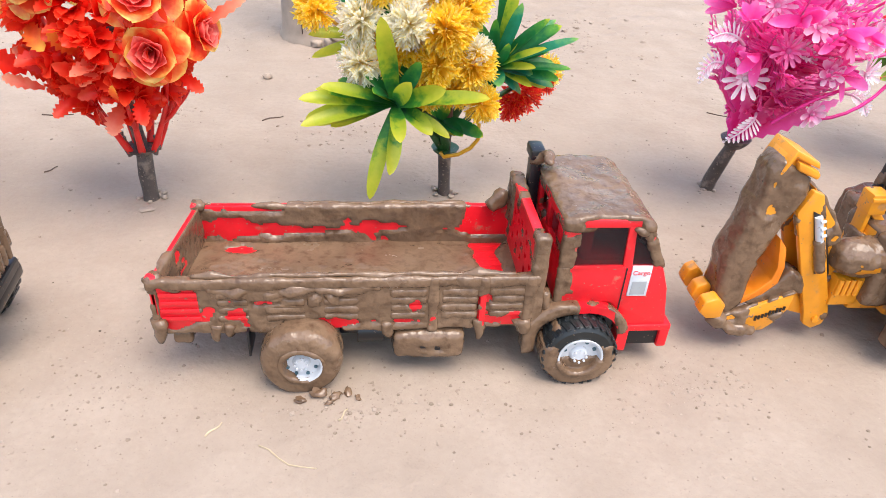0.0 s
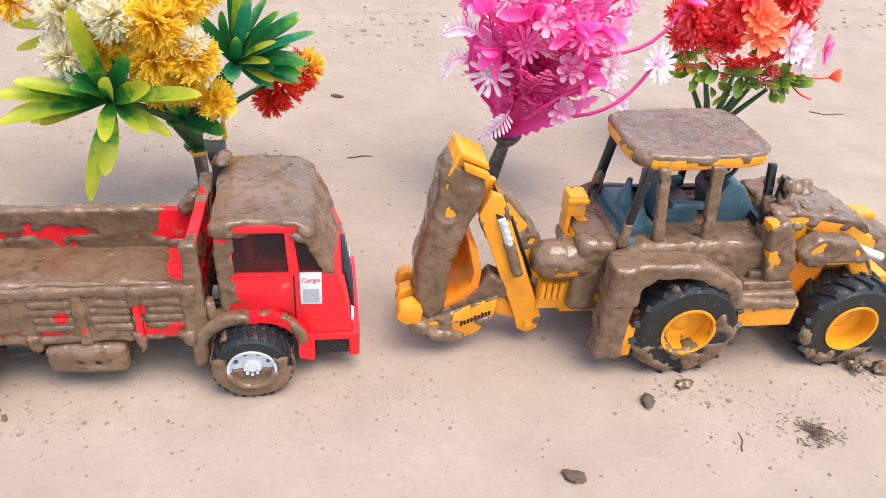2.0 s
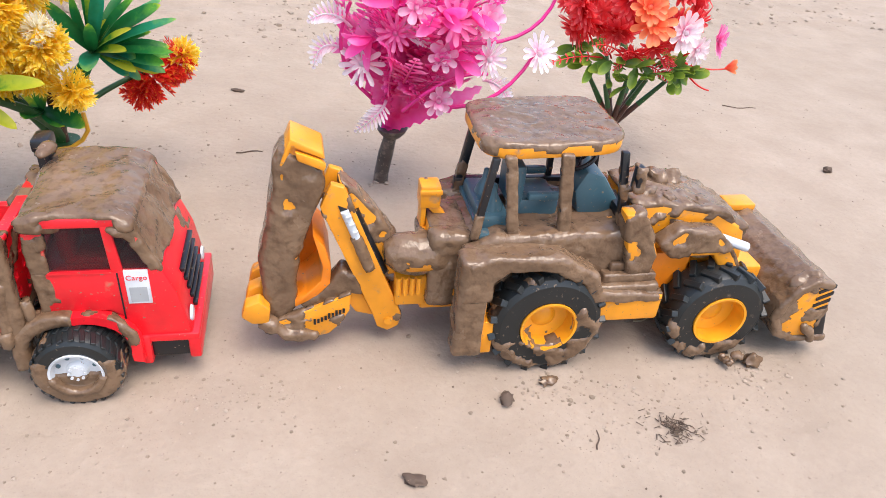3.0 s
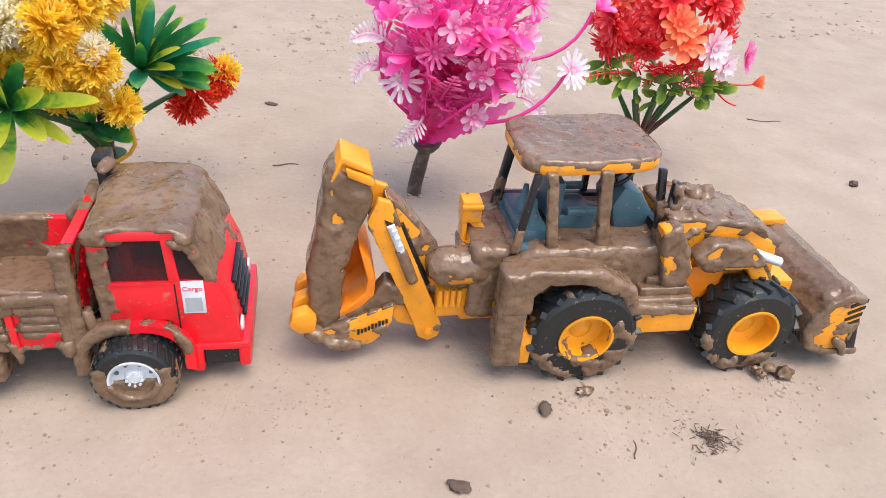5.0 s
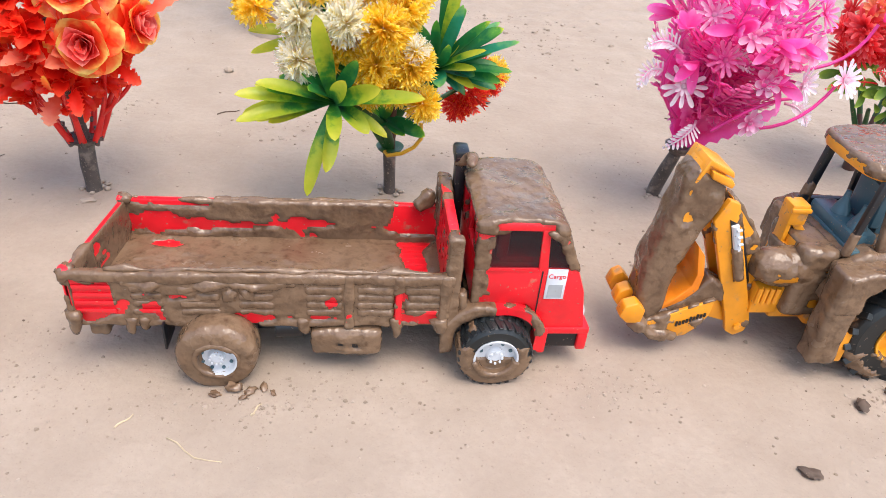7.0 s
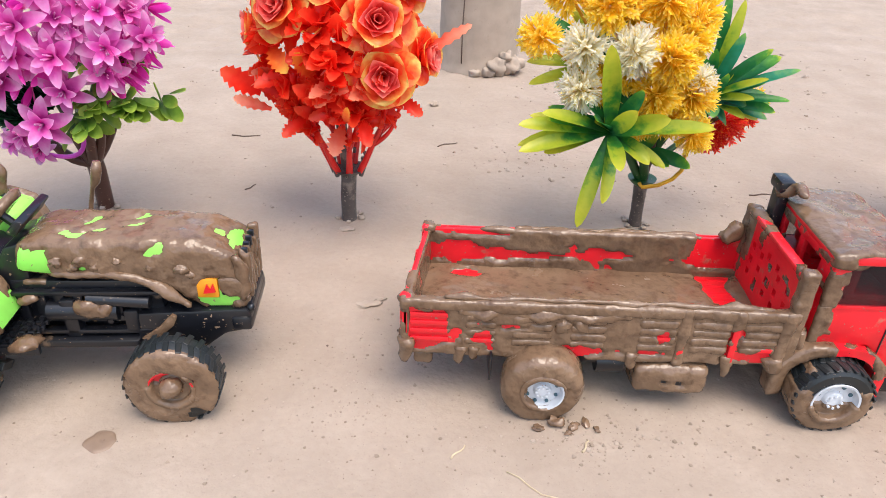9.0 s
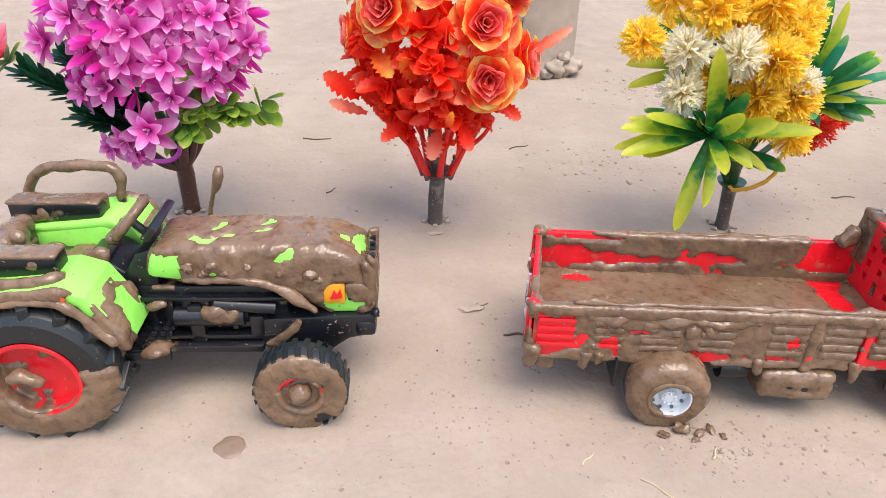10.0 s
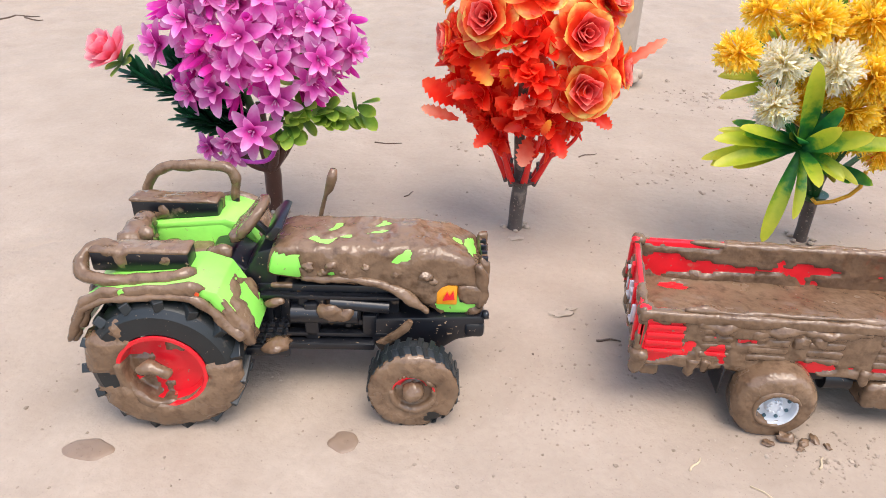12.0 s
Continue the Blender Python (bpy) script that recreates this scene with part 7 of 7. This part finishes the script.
        coat(fender, t, lambda p, n, e=edge: -0.6 + (1.1 if abs(p.y - e) < 0.0016 else 0) + (0.7 if p.x > -0.325 else 0) - bump_at(p, -0.333, 0.072, 0.006, 0.006, 0.6), 0.0024, 66, 75, 0.0022, label="rolled mud along the fender edge")
        side = part("fender_side", prism([(-0.385, 0.045), (-0.384, 0.069), (-0.377, 0.0735), (-0.340, 0.0760), (-0.330, 0.070), (-0.318, 0.050), (-0.32, 0.040)], min(y_in, y_in - s * 0.002), max(y_in, y_in - s * 0.002), 0.0006), BLACK if s > 0 else GREEN, t, "inner fender wall")
        ye = lo - 0.001 if s > 0 else hi + 0.001
        part("mud_lump", lump([(-0.3950, ye, 0.0480, 0.0026), (-0.3905, ye, 0.0560, 0.0026), (-0.3855, ye, 0.0655, 0.0024), (-0.3760, ye, 0.0705, 0.0020), (-0.3600, ye, 0.0722, 0.0022), (-0.3450, ye, 0.0732, 0.0024), (-0.3360, ye, 0.0720, 0.003), (-0.3290, ye, 0.0650, 0.0030), (-0.3230, ye, 0.0560, 0.0030), (-0.3170, ye, 0.0515, 0.0040)]), MUD, t, "roll of mud along the fender lip", 180)
        bx = part("fender_box", box((-0.385, y_in - s * 0.015 if s > 0 else y_in + 0.004, 0.0755), (-0.342, y_in - s * 0.004 if s > 0 else y_in + 0.015, 0.0855), 0.0012), BLACK, t, "black box beside the seat")
        coat(bx, t, lambda p, n: -0.35 + (1.2 if n.z > 0.4 else 0), 0.0018, 67, 80, 0.0022)
        rail = Geo()
        if s > 0:
            loop = [(-0.340, 0.268, 0.0765), (-0.340, 0.262, 0.0800), (-0.350, 0.2605, 0.0770), (-0.370, 0.2605, 0.0755), (-0.384, 0.261, 0.0762), (-0.3885, 0.264, 0.0785), (-0.388, 0.272, 0.0835), (-0.383, 0.275, 0.0860), (-0.377, 0.274, 0.0850), (-0.373, 0.273, 0.0825)]
        else:
            loop = [(-0.382, 0.334, 0.0725), (-0.3845, 0.335, 0.0780), (-0.3825, 0.336, 0.0870), (-0.3765, 0.3365, 0.0940), (-0.3690, 0.337, 0.0962), (-0.345, 0.337, 0.0967), (-0.3385, 0.3365, 0.0950), (-0.3365, 0.336, 0.0890), (-0.3380, 0.335, 0.0810), (-0.3375, 0.334, 0.0750)]
        part("hand_rail", smooth_tube(loop, 0.0019), BLACK, t, "black hand rail", 180)
        part("mud_sleeve", smooth_tube(loop, 0.0027, 0.5), MUD, t, "mud clinging round the hand rail", 180)
        if s > 0:
            part("reflector", prism([(-0.3400, 0.0725), (-0.3365, 0.0775), (-0.3340, 0.0745), (-0.3375, 0.0690)], 0.2525, 0.2535, 0.0002), plastic("orange_red_reflector", (0.8, 0.09, 0.02), 0.3, 0.1), t, "orange-red diamond reflector")
    # wheels
    for face, s in ((0.2480, 1), (0.3480, -1)):
        hub, tyre, rim = wheel(t, -0.3545, 0.0355, face, 0.0345, 0.026, RUBBER, RIM_RED, 0.0192, s, 15, 0.0017, 0.007, "large rear wheel with red rim", 0, 0.6, 0.35)
        coat(tyre, hub, lambda p, n: -0.15 + (0.8 if n.y < -0.4 and (p.z < 0.040 or p.x < -0.366) else 0) + (0.5 if p.z < 0.016 else 0) - (0.8 if p.z > 0.052 else 0) - bump_at(p, -0.382, 0.030, 0.007, 0.004, 1.2), 0.0027, 68, 65, 0.0024, label="cake of wet mud on the tyre")
        coat(rim, hub, lambda p, n: -0.35 + (0.75 if p.x < -0.3600 and p.z < 0.040 else 0) + (0.5 if p.z < 0.024 else 0), 0.0018, 69, 95, 0.0022)
        if s > 0:
            part("mud_lump", lump([(-0.366, face - 0.001, 0.037, 0.0035), (-0.360, face - 0.001, 0.0385, 0.0045), (-0.354, face - 0.001, 0.0370, 0.0042), (-0.350, face - 0.001, 0.0350, 0.0030)]), MUD, hub, "tongue of mud on the hub", 180)
    for face, s in ((0.2525, 1), (0.3395, -1)):
        hub, tyre, rim = wheel(t, -0.2425, 0.0215, face, 0.0215, 0.0145, RUBBER, RIM_RED, 0.0100, s, 24, 0.0003, 0.003, "front wheel with red rim", 0, 0.2, 0.35)
        coat(tyre, hub, lambda p, n, k=(0.0 if s > 0 else -1.2): k + (0.75 if n.y < -0.3 else -0.5) + (0.4 if p.z < 0.012 else 0) - bump_at(p, -0.234, 0.006, 0.006, 0.004, 1.6), 0.0021, 70, 75, 0.0022, label="wheel face plastered with mud")
        coat(rim, hub, lambda p, n: 0.75 - 1.3 * (1 if 0.0065 < math.hypot(p.x + 0.2425, p.z - 0.0215) < 0.0105 and p.z > 0.0235 else 0), 0.0016, 71, 90, 0.0020)
        if s > 0:
            g = Geo()
            g.blob((-0.2425, face - 0.0005, 0.0225), 0.0052, 1, 2.2, 14, 0.3)
            part("hub_cap", g, MUD, hub, "muddy hub cap", 180)
    part("front_axle", rod((-0.2425, 0.262, 0.0215), (-0.2425, 0.332, 0.0215), 0.003, 10), BLACK, t)
    part("rear_axle", rod((-0.3545, 0.268, 0.0355), (-0.3545, 0.330, 0.0355), 0.006, 12), BLACK, t)
    # it stands a little askew, its tail towards the open ground
    t.location, t.rotation_euler = (-0.3018, 0.2936, -0.0012), (0, 0, radians(4.4))
    return t


def _turned(bm, m):
    bm.transform(m)
    return bm


def smooth_tube(loop, r, wobble=0.0):
    """A bent rod through the points, rounded by averaging."""
    pts = [Vector(p) for p in loop]
    for _ in range(2):
        out = [pts[0]]
        for a, b in zip(pts, pts[1:]):
            out += [a.lerp(b, 0.25), a.lerp(b, 0.75)]
        out.append(pts[-1])
        pts = out
    g = Geo()
    g.tube(pts, [r * (1 + (0.3 * noise.noise(p * 130) if wobble else 0)) for p in pts], 10, True, wobble)
    return g


build_tractor()


# ---- loose things on the soil ----
def crumb_material():
    m, n, l, s = material("soil_crumb_tones")
    geo = n.new("ShaderNodeNewGeometry")
    ramp = n.new("ShaderNodeValToRGB")
    ramp.color_ramp.elements.new(0.5)
    for e, (p, c) in zip(ramp.color_ramp.elements, [(0.0, (0.180, 0.135, 0.098)), (0.5, (0.265, 0.205, 0.155)), (1.0, (0.335, 0.27, 0.215))]):
        e.position, e.color = p, (*c, 1)
    l.new(geo.outputs["Random Per Island"], ramp.inputs[0])
    l.new(ramp.outputs[0], s.inputs["Base Color"])
    s.inputs["Roughness"].default_value = 0.9
    return m


CRUMB = crumb_material()
STRAW = plastic("dry_straw", (0.50, 0.40, 0.26), 0.8, 0.2)
DARK_BIT = plastic("dark_bark_bit", (0.10, 0.065, 0.045), 0.8, 0.3)
DAMP = plastic("damp_soil", (0.21, 0.142, 0.096), 0.5, 0.6, 0.8, (0.14, 0.09, 0.058))


def scatter(name, spots, label, mat, seed):
    """Small crumbs as one mesh. spots: (x, y, spread in x, spread in y, count, least and most radius)."""
    rng = random.Random(seed)
    verts, faces = [], []
    for sx, sy, dx, dy, count, r0, r1 in spots:
        for _ in range(count):
            x, y = sx + rng.gauss(0, dx), sy + rng.gauss(0, dy)
            r = r0 + (r1 - r0) * rng.random() ** 5
            z, a, b = ground_height(x, y), len(verts), rng.uniform(0, 6.28)
            k = [rng.uniform(0.6, 1.3) for _ in range(6)]
            for i in range(5):
                t = b + 2 * math.pi * i / 5
                verts.append((x + r * k[i] * math.cos(t), y + r * k[i] * math.sin(t), z - 0.0003))
            for i in range(5):
                t = b + 0.5 + 2 * math.pi * i / 5
                verts.append((x + 0.62 * r * k[(i + 2) % 5] * math.cos(t), y + 0.62 * r * k[(i + 2) % 5] * math.sin(t), z + r * 0.4 * k[i]))
            verts.append((x, y, z + r * 0.5 * k[5]))
            for i in range(5):
                j = (i + 1) % 5
                faces += [(a + i, a + j, a + 5 + i), (a + j, a + 5 + j, a + 5 + i), (a + 5 + i, a + 5 + j, a + 10)]
    me = bpy.data.meshes.new(name)
    me.from_pydata(verts, [], faces)
    me.materials.append(mat)
    return tagged(new(name, me), label, "soil crumbs", kind="stuff")


scatter("soil_crumbs", [(0.05, 0.55, 0.45, 0.25, 3000, 0.0003, 0.0015), (0.05, 0.27, 0.35, 0.07, 2200, 0.0003, 0.0011), (-0.05, 0.25, 0.02, 0.006, 90, 0.0006, 0.002), (0.19, 0.86, 0.06, 0.07, 300, 0.0008, 0.005),
                        (0.90, 0.98, 0.18, 0.06, 300, 0.0008, 0.005), (0.02, 0.78, 0.04, 0.03, 160, 0.0008, 0.004), (0.10, 0.24, 0.06, 0.02, 320, 0.0003, 0.0012), (0.32, 0.235, 0.05, 0.02, 420, 0.0003, 0.0014), (0.289, 0.252, 0.012, 0.006, 70, 0.0008, 0.0022),
                        (0.40, 0.252, 0.012, 0.006, 60, 0.0008, 0.0022), (-0.08, 0.25, 0.05, 0.02, 300, 0.0003, 0.0012), (-0.05, 0.57, 0.03, 0.02, 120, 0.0006, 0.0026), (-0.21, 0.605, 0.02, 0.012, 50, 0.0006, 0.003), (-0.19, 0.27, 0.04, 0.03, 260, 0.0003, 0.0011), (0.13, 0.47, 0.07, 0.06, 260, 0.0004, 0.0018)],
        "loose crumbs and grit scattered on the soil", CRUMB, 5)
patch = random.Random(21)
torn_spots = [(patch.uniform(-0.55, 0.75), patch.uniform(0.20, 0.95), patch.uniform(0.004, 0.016), patch.uniform(0.002, 0.007), patch.randint(6, 22), 0.0003, patch.uniform(0.0008, 0.0020)) for _ in range(130)]
scatter("torn_soil", torn_spots + [(0.13, 0.262, 0.020, 0.010, 260, 0.0003, 0.0014), (-0.02, 0.255, 0.030, 0.010, 200, 0.0003, 0.0014), (-0.16, 0.29, 0.02, 0.02, 160, 0.0003, 0.0013), (0.36, 0.225, 0.05, 0.02, 260, 0.0003, 0.0014)], "small torn patches of loose damp soil", CRUMB, 7)
scatter("dark_grit", [(0.05, 0.45, 0.42, 0.22, 90, 0.0003, 0.0010), (0.30, 0.23, 0.07, 0.03, 60, 0.0003, 0.0009)], "dark grit scattered on the soil", DARK_BIT, 6)


def bit(name, x, y, length, width, height, turn, mat, label, category, seed):
    """A flat chip or clod lying on the soil."""
    g = Geo()
    g.blob((0, 0, 0), 1.0, 1.0, seed, 14, 0.7)
    m = Matrix.Translation((x, y, ground_height(x, y) + height * 0.35)) @ Matrix.Rotation(radians(turn), 4, "Z") @ Matrix.Diagonal((length / 2, width / 2, height / 2, 1))
    g.v = [tuple(m @ Vector(v)) for v in g.v]
    return tagged(part(name, g, mat, None, "", 50), label, category)


def straw(x, y, length, turn, r, mat=None, label="thin dry straw lying on the soil", seed=0):
    rng = random.Random(seed)
    d = Vector((math.cos(radians(turn)), math.sin(radians(turn)), 0))
    pts = []
    for i in range(6):
        p = Vector((x, y, 0)) + d * length * (i / 5 - 0.5) + Vector((-d.y, d.x, 0)) * length * 0.06 * math.sin(i * 1.3 + seed)
        p.z = ground_height(p.x, p.y) + r * 0.8
        pts.append(p)
    g = Geo()
    g.tube(pts, [r, r, r * 0.9, r * 0.9, r * 0.7, r * 0.5], 6)
    return tagged(part("straw", g, mat or STRAW, None, "", 180), label, "straw", "straws on the soil")


bit("mud_clod", 0.211, 0.2035, 0.011, 0.006, 0.004, -25, DARK_BIT, "dark flat clod of earth on the soil", "clod", 1.5)
bit("mud_clod", 0.263, 0.2455, 0.008, 0.007, 0.005, 40, DARK_BIT, "dark damp clod of earth on the soil", "clod", 4.5)
bit("mud_clod", 0.288, 0.2555, 0.010, 0.006, 0.004, 10, MUD, "wet clod squeezed out under a tyre", "clod", 7.5)
bit("mud_clod", 0.405, 0.2580, 0.009, 0.007, 0.009, 10, MUD, "wet clod squeezed out under a tyre", "clod", 9.1)
for i, (dx, dy, ln) in enumerate([(0, 0, 0.009), (0.008, -0.002, 0.007), (0.014, 0.001, 0.006), (0.019, -0.003, 0.004), (-0.009, -0.003, 0.006), (0.005, -0.006, 0.004)]):
    bit("mud_clod", -0.062 + dx, 0.2605 + dy, ln, ln * 0.6, ln * 0.5, 40 * i, MUD, "wet clod squeezed out under a tyre", "clod", 2.6 + i)
bit("pebble", 0.612, 0.479, 0.0085, 0.006, 0.005, 5, DARK_BIT, "small brown pebble on bare soil", "pebble", 3.3)
bit("bark_chip", -0.1625, 0.3515, 0.014, 0.006, 0.0024, 8, CLAY, "flat flake of dried earth on the soil", "flake", 2.2)
bit("bark_chip", -0.1560, 0.3575, 0.007, 0.003, 0.002, 20, CLAY, "small flake of dried earth on the soil", "flake", 5.2)
bit("bark_chip", -0.1875, 0.4405, 0.010, 0.006, 0.002, 10, CLAY, "flake of dried earth beside a stem", "flake", 8.2)
bit("pebble", -0.135, 0.700, 0.009, 0.007, 0.006, 12, CLAY, "pale pebble on bare soil", "pebble", 6.3)
bit("pebble", 0.115, 0.645, 0.012, 0.004, 0.003, -18, DARK_BIT, "dark sliver of bark on bare soil", "bark", 1.3)
for i, (x, y, ln, a, r, m) in enumerate([(-0.109, 0.241, 0.010, 50, 0.0005, STRAW), (-0.075, 0.222, 0.030, -28, 0.0004, STRAW), (0.61, 0.619, 0.035, -12, 0.0006, DARK_BIT), (-0.05, 0.247, 0.008, 60, 0.0006, STRAW), (-0.137, 0.330, 0.014, 5, 0.0007, DARK_BIT),
                                         (-0.876, 0.984, 0.05, 30, 0.0012, DARK_BIT), (-0.85, 0.975, 0.03, -10, 0.001, DARK_BIT), (0.30, 0.216, 0.012, 70, 0.0004, DARK_BIT), (0.36, 0.30, 0.012, 15, 0.0004, STRAW), (0.10, 0.40, 0.016, 80, 0.0004, STRAW), (0.13, 0.52, 0.02, 10, 0.0006, DARK_BIT),
                                         (-0.25, 0.30, 0.010, -40, 0.0004, STRAW), (-0.12, 0.60, 0.02, 30, 0.0006, DARK_BIT), (0.30, 0.62, 0.02, -30, 0.0006, DARK_BIT), (-0.30, 0.60, 0.025, 5, 0.0006, DARK_BIT), (-0.27, 0.50, 0.012, 60, 0.0005, DARK_BIT)]):
    straw(x, y, ln, a, r, m, seed=i)


def crumb_pile():
    """A nest of fine fibres and crumbs."""
    rng, g = random.Random(8), Geo()
    for i in range(150):
        a, k = rng.uniform(0, 6.28), rng.gauss(0, 0.006)
        x, y, t = 0.341 + 1.2 * k * math.cos(a), 0.2185 + k * math.sin(a), rng.uniform(0, 6.28)
        ln = rng.uniform(0.001, 0.004)
        z = ground_height(x, y) + rng.uniform(0.0002, 0.0016)
        g.tube([(x, y, z), (x + ln * math.cos(t), y + ln * math.sin(t), z + rng.uniform(-0.0004, 0.0006))], 0.00022, 4)
    ob = part("fibre_nest", g, DARK_BIT, None, "", 180)
    return tagged(ob, "small nest of dark fibres and crumbs on the soil", "debris", kind="stuff")


crumb_pile()


def stain(x, y, rx, ry, seed):
    """A thin damp patch that just stands above the soil."""
    rows, g = [], Geo()
    for i in range(9):
        k = i / 8
        row = []
        for j in range(36):
            t = 2 * math.pi * j / 36
            e = 1 + 0.28 * noise.noise(Vector((math.cos(t) * 1.3, math.sin(t) * 1.3, seed)))
            px, py = x + rx * k * e * math.cos(t), y + ry * k * e * math.sin(t)
            row.append((px, py, ground_height(px, py) + 0.0011 * (1 - k ** 4) + 0.0003 * noise.noise(Vector((px * 300, py * 300, seed))) - (0.0006 if i == 8 else 0)))
        rows.append(row)
    g.grid(rows, None, True)
    return tagged(part("damp_stain", g, DAMP, None, "", 180), "damp brown stain of dripped mud on soil", "stain", "damp stains")


stain(-0.272, 0.2395, 0.0075, 0.0075, 1.1)
stain(-0.386, 0.2235, 0.0125, 0.0068, 2.7)


# ---- clay post behind the flowers ----
def build_post():
    g, rows = Geo(), []
    cx, cy = -0.088, 0.852
    hs = [-0.01, 0.0, 0.004, 0.010, 0.02, 0.035, 0.05, 0.07, 0.09, 0.12, 0.16, 0.2, 0.26, 0.34, 0.42, 0.5]
    for z in hs:
        row = []
        for j in range(56):
            t = 2 * math.pi * j / 56
            r = 0.046 + 0.004 * math.exp(-max(0, z) / 0.006)
            p = Vector((math.cos(t), math.sin(t), z * 9))
            r *= 1 + 0.02 * noise.noise(p * 2) + 0.008 * noise.noise(p * 9)
            row.append((cx + r * math.cos(t), cy + r * math.sin(t), z))
        rows.append(row)
    rows.append([(cx, cy, 0.505)] * 56)
    g.grid(rows, None, True)
    t = thing("clay_post", (cx, cy, 0), "round post of smooth pale clay set in soil", "post")
    part("shaft", g, CLAY, t, "smooth pale clay shaft", 60)
    c = Geo()
    c.tube([(cx - 0.020, cy - 0.0455, 0.012), (cx - 0.0205, cy - 0.0452, 0.05), (cx - 0.019, cy - 0.0455, 0.10), (cx - 0.0195, cy - 0.0452, 0.16)], 0.0007, 5)
    part("crack", c, DARK_BIT, t, "thin dark vertical crack", 180)
    for i, (dx, dy, z, r) in enumerate([(0.022, -0.043, 0.010, 0.012), (0.036, -0.035, 0.008, 0.012), (0.030, -0.040, 0.020, 0.008), (0.012, -0.048, 0.004, 0.008), (0.043, -0.025, 0.007, 0.010), (-0.004, -0.049, 0.002, 0.006)]):
        b = Geo()
        b.blob((cx + dx, cy + dy, z), r, 0.8, 1.3 * i, 16, 0.7)
        part("clay_lump", b, CLAY, t, "rough lump of clay at the foot", 180)


build_post()
